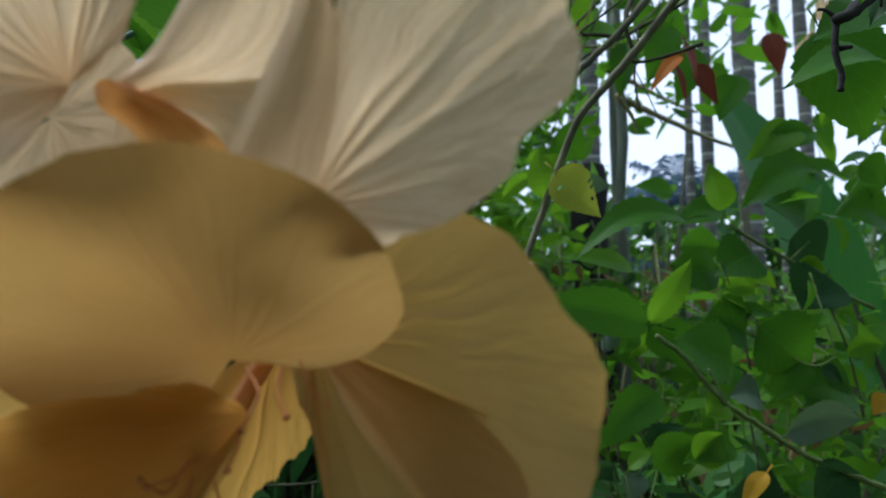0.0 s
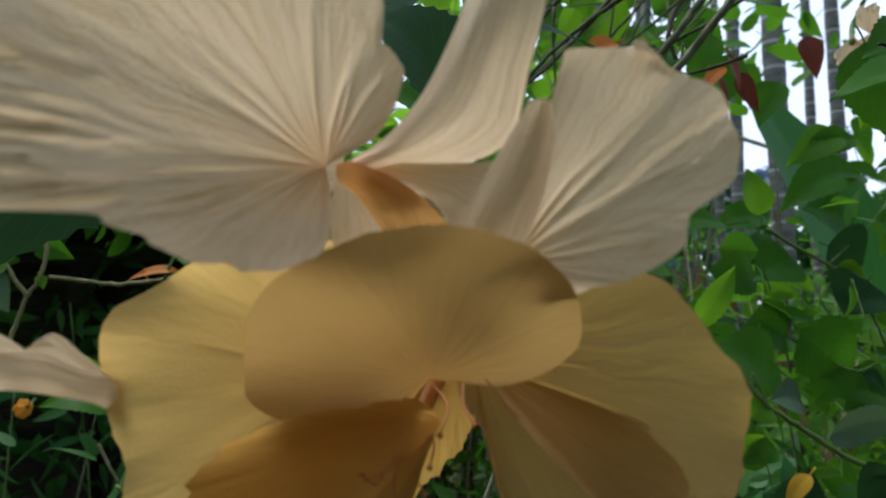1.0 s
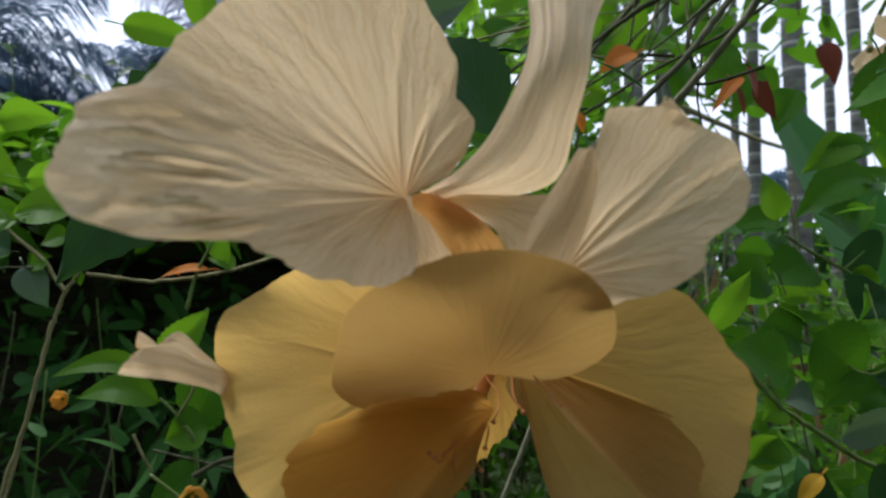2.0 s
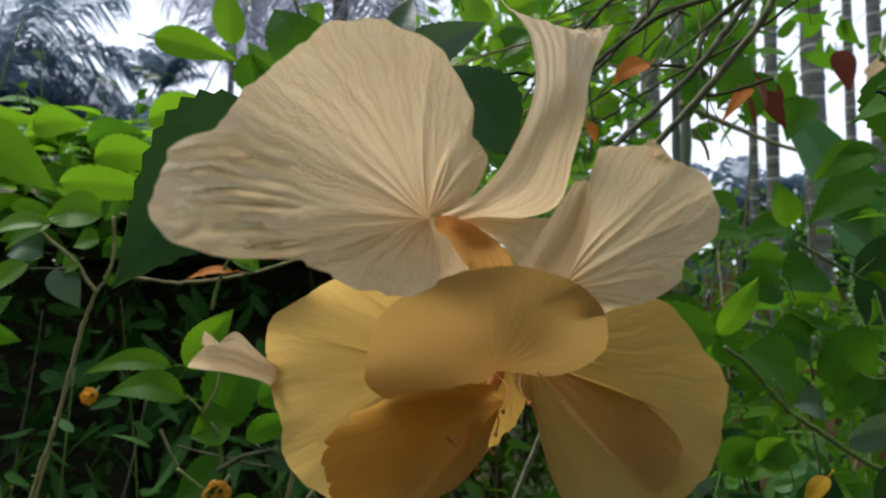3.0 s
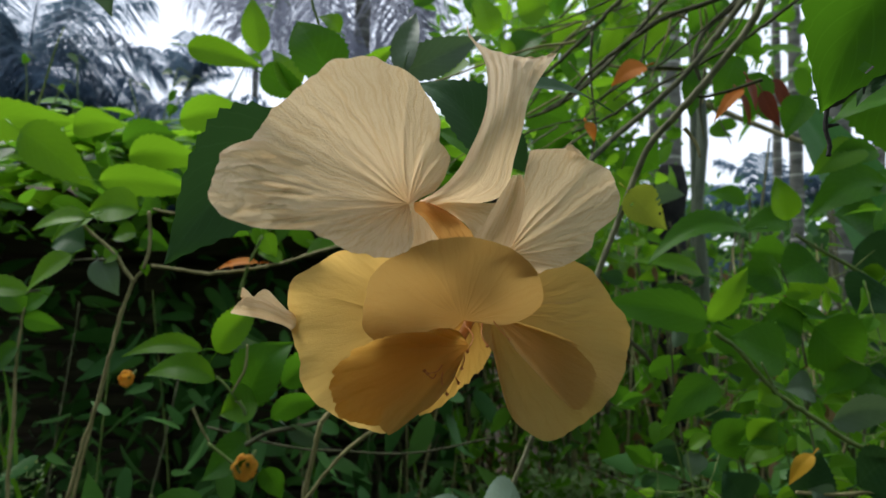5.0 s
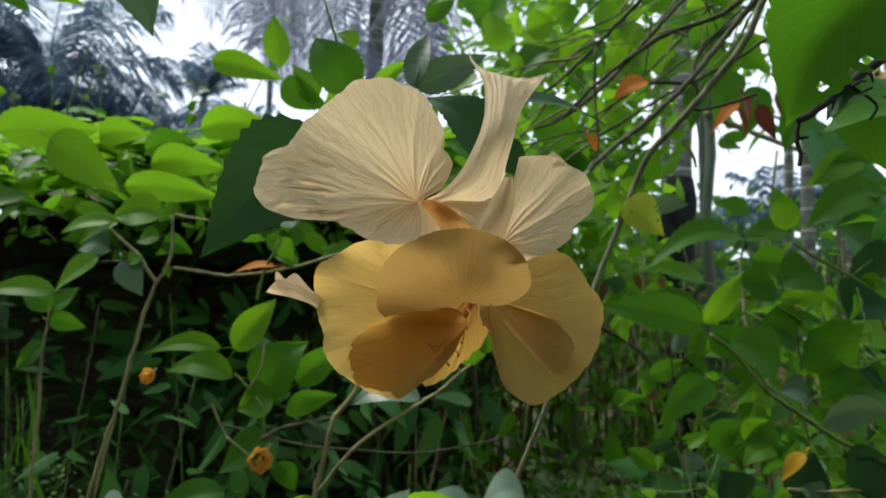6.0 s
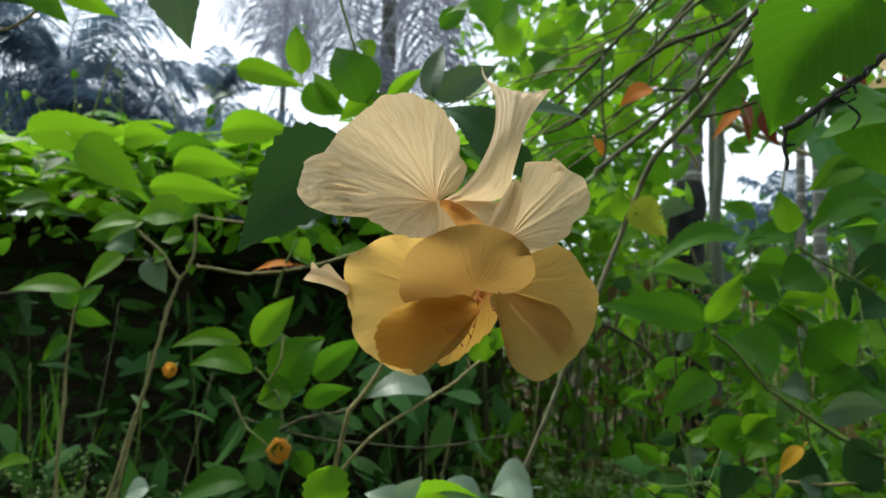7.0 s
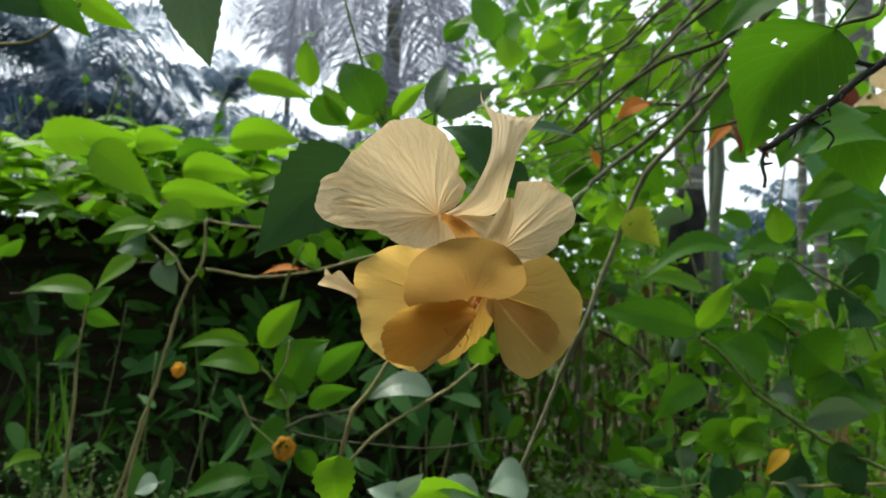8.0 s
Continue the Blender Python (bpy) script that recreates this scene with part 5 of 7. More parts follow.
# tendrils climbing above the creepers
for n in range(13):
    x, y = tangle.uniform(-1.75, -0.55), tangle.uniform(1.35, 1.7)
    tip = Vector((x + tangle.uniform(-0.14, 0.18), y, tangle.uniform(1.88, 2.14)))
    low = Vector((x, y, 1.72))
    bend = Vector((tangle.uniform(-0.06, 0.06), 0, 0))
    twig(shrub, 'tendril', [tuple(low), tuple(low.lerp(tip, 0.4) + bend), tuple(low.lerp(tip, 0.8) + bend * 0.4), tuple(tip), tuple(tip + Vector((0.03, 0, -0.015)))], 0.0022, 0.0009, stem_green)
    for k in range(3):
        p = low.lerp(tip, 0.35 + 0.3 * k) + bend * 0.5
        leaf(shrub, (leaf_fresh, leaf_mid, leaf_grey)[(n + k) % 3], tuple(p), tuple(p + Vector((tangle.uniform(-0.05, 0.05), 0, tangle.uniform(-0.03, 0.04)))), tangle.uniform(0.015, 0.03), turn=tangle.uniform(-40, 40))
# thin stems in the shade of the shed
for n in range(22):
    x, y = tangle.uniform(-1.7, 0.0), tangle.uniform(1.15, 1.9)
    h = tangle.uniform(0.9, 1.4)
    twig(shrub, 'stem', [(x, y, -0.03), (x + tangle.uniform(-0.05, 0.05), y, 0.5 * h), (x + tangle.uniform(-0.1, 0.1), y, h)], 0.0045, 0.0018, (bark, bark_grey, stem_green)[n % 3])
# withered blossoms
withered_blossom((-0.2597, 0.6200, 1.1716), 0.0355)
withered_blossom((-0.5071, 0.8000, 1.2576), 0.0269)
# leafy shrub to the right of the flower
twig(thicket, 'stem', [(0.290, 0.500, 1.357), (0.316, 0.500, 1.337), (0.353, 0.500, 1.295), (0.389, 0.500, 1.270), (0.427, 0.500, 1.245), (0.466, 0.500, 1.227), (0.517, 0.500, 1.206)], 0.0022, 0.0030, stem_green)
twig(thicket, 'stem', [(0.340, 0.500, 1.325), (0.353, 0.500, 1.298), (0.356, 0.500, 1.285)], 0.0012, 0.0016, stem_green)
twig(thicket, 'stem', [(0.521, 0.780, 1.494), (0.548, 0.780, 1.476), (0.610, 0.780, 1.441), (0.669, 0.780, 1.402), (0.731, 0.780, 1.373)], 0.0025, 0.0030, stem_green)
twig(thicket, 'stem', [(0.374, 0.500, 1.187), (0.420, 0.500, 1.186), (0.452, 0.500, 1.189), (0.542, 0.500, 1.195)], 0.0020, 0.0024, bark_pale)
twig(thicket, 'stem', [(0.215, 0.800, 1.359), (0.243, 0.800, 1.346), (0.290, 0.800, 1.315), (0.327, 0.800, 1.266)], 0.0040, 0.0030, bark)
leaf(thicket, leaf_fresh, (0.5106, 0.7800, 1.5143), (0.4953, 0.7800, 1.5825), 0.0547, turn=10)
leaf(thicket, leaf_fresh, (0.5787, 0.7000, 1.6095), (0.5023, 0.7000, 1.5683), 0.0455, turn=25)
leaf(thicket, leaf_mid, (0.6784, 0.8000, 1.5762), (0.5491, 0.8000, 1.5205), 0.0673, turn=25)
leaf(thicket, leaf_fresh, (0.2829, 0.5000, 1.3689), (0.3292, 0.5000, 1.4296), 0.0282, turn=20)
leaf(thicket, leaf_mid, (0.2842, 0.5000, 1.3669), (0.1568, 0.5000, 1.3854), 0.0451, turn=0)
leaf(thicket, leaf_mid, (0.3698, 0.6000, 1.4786), (0.2435, 0.6000, 1.4343), 0.0363, turn=30)
leaf(thicket, leaf_mid, (0.2920, 0.5000, 1.3014), (0.2303, 0.5000, 1.2520), 0.0381, turn=15)
leaf(thicket, leaf_mid, (0.5261, 0.8000, 1.5199), (0.4475, 0.8000, 1.4987), 0.0480, turn=20)
leaf(thicket, leaf_grey, (0.4147, 0.5000, 1.2609), (0.4931, 0.5000, 1.2720), 0.0381, turn=20)
leaf(thicket, leaf_mid, (0.3902, 0.5500, 1.2381), (0.3341, 0.5500, 1.2253), 0.0329, turn=15)
leaf(thicket, leaf_fresh, (0.3481, 0.5500, 1.2259), (0.3778, 0.5500, 1.2552), 0.0374, turn=10)
leaf(thicket, leaf_mid, (0.3228, 0.6000, 1.2119), (0.3751, 0.6000, 1.2438), 0.0474, turn=20)
leaf(thicket, leaf_mid, (0.3913, 0.5500, 1.3230), (0.3279, 0.5500, 1.3495), 0.0673, turn=15)
leaf(thicket, leaf_mid, (0.4359, 0.6000, 1.3513), (0.3838, 0.6000, 1.3647), 0.0632, turn=15)
leaf(thicket, leaf_mid, (0.4509, 0.6000, 1.3594), (0.5091, 0.6000, 1.3087), 0.0790, turn=10)
leaf(thicket, leaf_fresh, (0.3559, 0.5000, 1.2918), (0.3358, 0.5000, 1.2810), 0.0310, turn=10)
leaf(thicket, leaf_mid, (0.5109, 0.8000, 1.4205), (0.4377, 0.8000, 1.4369), 0.0673, turn=15)
leaf(thicket, leaf_mid, (0.5414, 0.7500, 1.4468), (0.4799, 0.7500, 1.4180), 0.0735, turn=15)
leaf(thicket, leaf_dark, (0.5339, 0.6000, 1.4155), (0.5033, 0.6000, 1.3764), 0.0711, turn=10)
leaf(thicket, leaf_dark, (0.6211, 0.8000, 1.4707), (0.6747, 0.8000, 1.4442), 0.0769, turn=20)
leaf(thicket, leaf_mid, (0.5061, 0.9000, 1.4744), (0.5759, 0.9000, 1.4662), 0.0523, turn=20)
leaf(thicket, leaf_mid, (0.3657, 0.7000, 1.3534), (0.4234, 0.7000, 1.2966), 0.0525, turn=20)
leaf(thicket, leaf_fresh, (0.6214, 0.7000, 1.3539), (0.5640, 0.7000, 1.3435), 0.0613, turn=20)
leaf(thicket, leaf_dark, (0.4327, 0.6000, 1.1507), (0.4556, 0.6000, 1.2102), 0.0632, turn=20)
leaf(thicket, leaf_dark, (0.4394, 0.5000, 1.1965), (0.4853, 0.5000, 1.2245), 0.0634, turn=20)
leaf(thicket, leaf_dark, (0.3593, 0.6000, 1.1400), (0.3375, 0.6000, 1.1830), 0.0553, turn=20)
leaf(thicket, leaf_grey, (0.4130, 0.5000, 1.1758), (0.3873, 0.5000, 1.1909), 0.0282, turn=20)
leaf(thicket, leaf_grey, (0.3079, 0.6000, 1.2038), (0.2967, 0.6000, 1.1738), 0.0269, turn=20)
leaf(thicket, leaf_grey, (0.4495, 0.6000, 1.2766), (0.4126, 0.6000, 1.2826), 0.0395, turn=20)
leaf(thicket, leaf_grey, (0.3452, 0.8000, 1.3496), (0.3727, 0.8000, 1.3320), 0.0577, turn=20)
leaf(thicket, leaf_mid, (0.7256, 0.9000, 1.5115), (0.6470, 0.9000, 1.5402), 0.0837, turn=15)
leaf(thicket, leaf_mid, (0.5581, 0.6000, 1.2808), (0.4938, 0.6000, 1.2858), 0.0632, turn=20)
leaf(thicket, leaf_fresh, (0.5750, 0.9000, 1.4050), (0.6252, 0.9000, 1.4473), 0.0628, turn=20)
leaf(thicket, leaf_grey, (0.3605, 1.0000, 1.5731), (0.4324, 1.0000, 1.5863), 0.0339, turn=30)
leaf(thicket, leaf_mid, (0.4947, 0.6000, 1.3232), (0.4642, 0.6000, 1.2772), 0.0474, turn=10)
leaf(thicket, leaf_amber, (0.3931, 0.5000, 1.2271), (0.3664, 0.5000, 1.1945), 0.0150, turn=30)
leaf(thicket, leaf_fresh, (0.4248, 0.9000, 1.4346), (0.3033, 0.9000, 1.4576), 0.0378, turn=20)
leaf(thicket, leaf_mid, (0.3194, 0.6000, 1.3693), (0.2219, 0.6000, 1.3922), 0.0399, turn=10)
leaf(thicket, leaf_mid, (0.5986, 0.7000, 1.6061), (0.5150, 0.7000, 1.5716), 0.0400, turn=15)
leaf(bush, leaf_yellow, (0.1923, 0.4800, 1.5086), (0.2341, 0.4800, 1.4664), 0.0400, turn=15, holes=True)
leaf(thicket, leaf_fresh, (0.2839, 0.9000, 1.5775), (0.3239, 0.9000, 1.6182), 0.0430, turn=10)
leaf(thicket, leaf_fresh, (0.2206, 0.9000, 1.5506), (0.2841, 0.9000, 1.5865), 0.0258, turn=10)
leaf(thicket, leaf_mid, (0.6311, 1.2000, 1.6040), (0.5474, 1.2000, 1.6215), 0.0447, turn=10)
leaf(thicket, leaf_mid, (0.5516, 0.6000, 1.2871), (0.4972, 0.6000, 1.2699), 0.0483, turn=10)
leaf(thicket, leaf_mid, (0.7838, 0.8000, 1.4938), (0.6963, 0.8000, 1.5106), 0.0697, turn=10)
leaf(thicket, leaf_fresh, (0.6141, 0.6000, 1.6107), (0.5738, 0.6000, 1.6370), 0.0423, turn=10)
leaf(thicket, leaf_mid, (0.5817, 0.6000, 1.5438), (0.6134, 0.6000, 1.5175), 0.0423, turn=10)
leaf(thicket, leaf_amber, (0.5971, 0.6000, 1.2797), (0.5801, 0.6000, 1.2583), 0.0242, turn=0)
leaf(thicket, leaf_mid, (1.0572, 1.1952, 1.8686), (0.9642, 1.1952, 1.8817), 0.0454, turn=22.1888)
leaf(thicket, leaf_fresh, (0.9256, 1.1655, 1.7312), (0.9647, 1.1655, 1.6499), 0.0385, turn=4.37329)
leaf(thicket, leaf_mid, (0.8449, 0.9862, 1.6064), (0.7531, 0.9862, 1.6265), 0.0319, turn=15.6105)
leaf(thicket, leaf_mid, (0.8372, 0.8373, 1.7228), (0.7917, 0.8373, 1.7080), 0.0244, turn=-14.4327)
leaf(thicket, leaf_fresh, (0.9454, 1.0120, 1.7573), (0.9434, 1.0120, 1.6958), 0.0438, turn=23.1231)
leaf(thicket, leaf_mid, (0.9911, 1.0271, 1.8132), (0.9351, 1.0271, 1.7480), 0.0475, turn=8.06043)
leaf(thicket, leaf_fresh, (0.7044, 0.8114, 1.6960), (0.6900, 0.8114, 1.6436), 0.0391, turn=-11.5714)
leaf(thicket, leaf_fresh, (0.9604, 1.1494, 1.6328), (1.0688, 1.1494, 1.6038), 0.0532, turn=-28.0713)
leaf(thicket, leaf_mid, (0.8118, 0.9945, 1.7185), (0.8369, 0.9945, 1.6460), 0.0324, turn=16.5193)
leaf(thicket, leaf_fresh, (1.0511, 1.1194, 1.8291), (1.0247, 1.1194, 1.7693), 0.0341, turn=5.51128)
leaf(thicket, leaf_mid, (0.7601, 0.7817, 1.6367), (0.7222, 0.7817, 1.6084), 0.0232, turn=28.5797)
leaf(thicket, leaf_mid, (0.7495, 0.8017, 1.5698), (0.7522, 0.8017, 1.5305), 0.0376, turn=49.1271)
leaf(thicket, leaf_mid, (0.9405, 0.9579, 1.7723), (1.0369, 0.9579, 1.7991), 0.0338, turn=2.02639)
leaf(thicket, leaf_mid, (0.9449, 1.0655, 1.7308), (0.9188, 1.0655, 1.6896), 0.0340, turn=0.855588)
leaf(thicket, leaf_fresh, (0.9205, 0.9807, 1.7122), (0.9803, 0.9807, 1.7017), 0.0345, turn=-32.3657)
leaf(thicket, leaf_mid, (0.9536, 1.0064, 1.6163), (0.8548, 1.0064, 1.6284), 0.0391, turn=48.4412)
leaf(thicket, leaf_dark, (1.0336, 1.1001, 1.7829), (0.9360, 1.1001, 1.7949), 0.0340, turn=-10.308)
leaf(thicket, leaf_mid, (0.7767, 0.8431, 1.6781), (0.7910, 0.8431, 1.6386), 0.0256, turn=-9.24532)
leaf(thicket, leaf_mid, (0.9152, 1.0308, 1.8160), (0.9650, 1.0308, 1.7621), 0.0350, turn=46.5282)
leaf(thicket, leaf_dark, (0.6968, 0.7846, 1.6873), (0.7156, 0.7846, 1.6519), 0.0336, turn=23.1126)
leaf(thicket, leaf_fresh, (0.9987, 1.0825, 1.6071), (1.0815, 1.0825, 1.6408), 0.0404, turn=5.42852)
leaf(thicket, leaf_fresh, (0.8341, 0.8741, 1.6337), (0.8870, 0.8741, 1.6583), 0.0353, turn=5.70375)
leaf(thicket, leaf_mid, (1.0737, 1.1143, 1.7124), (0.9942, 1.1143, 1.7488), 0.0439, turn=20.1586)
leaf(thicket, leaf_dark, (1.1359, 1.1865, 1.7782), (1.0541, 1.1865, 1.7962), 0.0463, turn=13.6906)
leaf(thicket, leaf_fresh, (0.3962, 0.6750, 1.2671), (0.4277, 0.6750, 1.2546), 0.0186, turn=-15.722)
leaf(thicket, leaf_mid, (0.7060, 0.8590, 1.1932), (0.6806, 0.8590, 1.1841), 0.0153, turn=-3.20748)
leaf(thicket, leaf_fresh, (0.5561, 0.7827, 1.4204), (0.5877, 0.7827, 1.4017), 0.0168, turn=41.4996)
leaf(thicket, leaf_dark, (0.4288, 0.7593, 1.2642), (0.4039, 0.7593, 1.2811), 0.0146, turn=46.3958)
leaf(thicket, leaf_fresh, (0.2959, 0.5972, 1.2094), (0.3228, 0.5972, 1.2269), 0.0164, turn=-26.0748)
leaf(thicket, leaf_dark, (0.4167, 0.8058, 1.3838), (0.4368, 0.8058, 1.3483), 0.0237, turn=26.948)
leaf(thicket, leaf_fresh, (0.5930, 0.7424, 1.3908), (0.6174, 0.7424, 1.3799), 0.0168, turn=16.2479)
leaf(thicket, leaf_fresh, (0.4076, 0.7867, 1.3352), (0.3712, 0.7867, 1.3099), 0.0268, turn=-22.9166)
leaf(thicket, leaf_mid, (0.2874, 0.5658, 1.1375), (0.2456, 0.5658, 1.1513), 0.0189, turn=-16.6433)
leaf(thicket, leaf_mid, (0.2669, 0.8523, 1.4190), (0.3050, 0.8523, 1.4142), 0.0200, turn=16.7995)
leaf(thicket, leaf_mid, (0.4358, 0.8479, 1.2539), (0.4755, 0.8479, 1.2512), 0.0237, turn=0.25786)
leaf(thicket, leaf_dark, (0.6479, 0.8489, 1.1278), (0.6063, 0.8489, 1.1166), 0.0261, turn=-6.7945)
leaf(thicket, leaf_mid, (0.5673, 0.8484, 1.0685), (0.6030, 0.8484, 1.0463), 0.0243, turn=-6.76655)
leaf(thicket, leaf_dark, (0.2842, 0.7757, 1.1154), (0.3085, 0.7757, 1.1274), 0.0166, turn=1.71611)
leaf(thicket, leaf_fresh, (0.6247, 0.7915, 1.4389), (0.6722, 0.7915, 1.4120), 0.0309, turn=28.7734)
leaf(thicket, leaf_mid, (0.3557, 0.6808, 1.1398), (0.3996, 0.6808, 1.1358), 0.0215, turn=-0.311739)
leaf(thicket, leaf_fresh, (0.5011, 0.7621, 1.1193), (0.4742, 0.7621, 1.1011), 0.0177, turn=-20.0908)
leaf(thicket, leaf_fresh, (0.7369, 0.8814, 1.1653), (0.7344, 0.8814, 1.1412), 0.0149, turn=-4.39514)
leaf(thicket, leaf_mid, (0.4133, 0.7662, 1.3639), (0.3973, 0.7662, 1.3209), 0.0240, turn=28.3053)
leaf(thicket, leaf_fresh, (0.6347, 0.7677, 1.3405), (0.6657, 0.7677, 1.3668), 0.0275, turn=18.6084)
leaf(thicket, leaf_mid, (0.5028, 0.5836, 1.4098), (0.4927, 0.5836, 1.3737), 0.0209, turn=-30.5135)
leaf(thicket, leaf_dark, (0.4175, 0.8765, 1.4294), (0.3962, 0.8765, 1.4095), 0.0143, turn=-20.1595)
leaf(thicket, leaf_fresh, (0.5383, 0.6851, 1.2627), (0.5039, 0.6851, 1.2529), 0.0203, turn=4.42958)
leaf(thicket, leaf_fresh, (0.4562, 0.7142, 1.1892), (0.4097, 0.7142, 1.1633), 0.0335, turn=32.5317)
leaf(thicket, leaf_mid, (0.6040, 0.7595, 1.1293), (0.5674, 0.7595, 1.1504), 0.0283, turn=-2.05502)
leaf(thicket, leaf_mid, (0.4031, 0.7002, 1.3814), (0.3495, 0.7002, 1.3608), 0.0275, turn=-4.96057)
leaf(thicket, leaf_fresh, (0.5095, 0.8423, 1.3352), (0.4664, 0.8423, 1.3446), 0.0249, turn=29.8342)
leaf(thicket, leaf_mid, (0.3601, 0.9137, 1.4138), (0.3720, 0.9137, 1.3718), 0.0249, turn=-22.2138)
leaf(thicket, leaf_dark, (0.3951, 0.7534, 1.2249), (0.3761, 0.7534, 1.1944), 0.0185, turn=-14.7044)
leaf(thicket, leaf_dark, (0.3466, 0.8769, 1.1387), (0.3866, 0.8769, 1.1174), 0.0297, turn=3.62841)
leaf(thicket, leaf_fresh, (0.3510, 0.5870, 1.1415), (0.3205, 0.5870, 1.1150), 0.0220, turn=-20.4322)
leaf(thicket, leaf_mid, (0.3232, 0.8597, 1.1257), (0.2795, 0.8597, 1.1554), 0.0326, turn=-18.6147)
leaf(thicket, leaf_mid, (0.2566, 0.8353, 1.2506), (0.2922, 0.8353, 1.2150), 0.0287, turn=29.4739)
leaf(thicket, leaf_fresh, (0.3249, 0.8467, 1.0876), (0.2933, 0.8467, 1.0844), 0.0165, turn=-35.2353)
leaf(thicket, leaf_mid, (0.4268, 0.6096, 1.3726), (0.4766, 0.6096, 1.3702), 0.0211, turn=-15.7071)
leaf(thicket, leaf_fresh, (0.6461, 0.9322, 1.4089), (0.6510, 0.9322, 1.3698), 0.0197, turn=-23.1014)
leaf(thicket, leaf_dark, (0.2668, 0.5649, 1.2212), (0.2340, 0.5649, 1.2142), 0.0175, turn=-25.8204)
leaf(thicket, leaf_dark, (0.5601, 0.6723, 1.3329), (0.5799, 0.6723, 1.3218), 0.0140, turn=-33.9664)
leaf(thicket, leaf_mid, (0.2899, 0.8487, 1.3793), (0.2508, 0.8487, 1.3472), 0.0296, turn=-38.8887)
leaf(thicket, leaf_mid, (0.3953, 0.7332, 1.1865), (0.4375, 0.7332, 1.1792), 0.0266, turn=36.0057)
leaf(thicket, leaf_fresh, (0.6372, 0.9250, 1.0846), (0.6900, 0.9250, 1.0936), 0.0342, turn=27.943)
leaf(thicket, leaf_fresh, (0.4140, 0.5938, 1.4002), (0.4466, 0.5938, 1.4006), 0.0202, turn=10.6527)
leaf(thicket, leaf_fresh, (0.4826, 0.6063, 1.3279), (0.4588, 0.6063, 1.3272), 0.0104, turn=16.7353)
leaf(thicket, leaf_mid, (0.3369, 0.8316, 1.3606), (0.3708, 0.8316, 1.3858), 0.0201, turn=-25.8623)
leaf(thicket, leaf_mid, (0.2816, 0.7208, 1.2871), (0.3304, 0.7208, 1.3126), 0.0311, turn=29.0175)
leaf(thicket, leaf_dark, (0.4917, 0.5562, 1.3160), (0.5150, 0.5562, 1.2998), 0.0176, turn=-11.4068)
leaf(thicket, leaf_mid, (0.5335, 0.6543, 1.3542), (0.5061, 0.6543, 1.3761), 0.0191, turn=18.565)
leaf(thicket, leaf_mid, (0.3140, 0.8801, 1.2853), (0.3127, 0.8801, 1.2371), 0.0274, turn=8.49543)
leaf(thicket, leaf_mid, (0.3773, 0.7797, 1.3481), (0.3547, 0.7797, 1.3161), 0.0279, turn=6.44327)
leaf(thicket, leaf_fresh, (0.5737, 0.8008, 1.1365), (0.6333, 0.8008, 1.1360), 0.0359, turn=-27.7352)
leaf(thicket, leaf_fresh, (0.5072, 0.8990, 1.2751), (0.5303, 0.8990, 1.2590), 0.0160, turn=-28.8376)
leaf(thicket, leaf_fresh, (0.6813, 0.7743, 1.3942), (0.6404, 0.7743, 1.4067), 0.0199, turn=27.1148)
leaf(thicket, leaf_fresh, (0.5165, 0.5515, 1.3319), (0.5625, 0.5515, 1.3406), 0.0218, turn=11.6226)
leaf(thicket, leaf_mid, (0.5002, 0.5628, 1.3737), (0.4951, 0.5628, 1.3558), 0.0131, turn=43.6903)
leaf(thicket, leaf_mid, (0.7784, 0.9126, 1.3963), (0.7187, 0.9126, 1.3772), 0.0279, turn=-2.91948)
leaf(thicket, leaf_mid, (0.2341, 0.6845, 1.2486), (0.2693, 0.6845, 1.2593), 0.0170, turn=11.1231)
leaf(thicket, leaf_dark, (0.3326, 0.6079, 1.2283), (0.3646, 0.6079, 1.2517), 0.0229, turn=2.29188)
leaf(thicket, leaf_dark, (0.4548, 0.8507, 1.1991), (0.4101, 0.8507, 1.1694), 0.0346, turn=1.71521)
leaf(thicket, leaf_fresh, (0.5423, 0.5959, 1.2248), (0.5185, 0.5959, 1.2239), 0.0128, turn=-1.09978)
leaf(thicket, leaf_dark, (0.7273, 0.9101, 1.3210), (0.7744, 0.9101, 1.3504), 0.0315, turn=27.6697)
leaf(thicket, leaf_dark, (0.3626, 0.7288, 1.2255), (0.3866, 0.7288, 1.2385), 0.0178, turn=2.81424)
leaf(thicket, leaf_mid, (0.3260, 0.9261, 1.0667), (0.3151, 0.9261, 1.0230), 0.0356, turn=25.7718)
leaf(thicket, leaf_dark, (0.5435, 0.6156, 1.3181), (0.5348, 0.6156, 1.2871), 0.0210, turn=41.3073)
leaf(thicket, leaf_mid, (0.3233, 0.9304, 1.1126), (0.3724, 0.9304, 1.1265), 0.0241, turn=25.5362)
leaf(thicket, leaf_fresh, (0.2462, 0.7622, 1.3666), (0.2593, 0.7622, 1.3347), 0.0200, turn=12.6958)
leaf(thicket, leaf_dark, (0.2531, 0.7494, 1.4177), (0.2187, 0.7494, 1.4271), 0.0215, turn=-21.7576)
leaf(thicket, leaf_dark, (0.6917, 0.8937, 1.1753), (0.7245, 0.8937, 1.1950), 0.0165, turn=17.184)
leaf(thicket, leaf_mid, (0.6316, 0.9298, 1.2193), (0.6256, 0.9298, 1.1889), 0.0213, turn=-12.4528)
leaf(thicket, leaf_fresh, (0.6732, 0.9016, 1.0692), (0.7123, 0.9016, 1.0561), 0.0255, turn=44.4026)
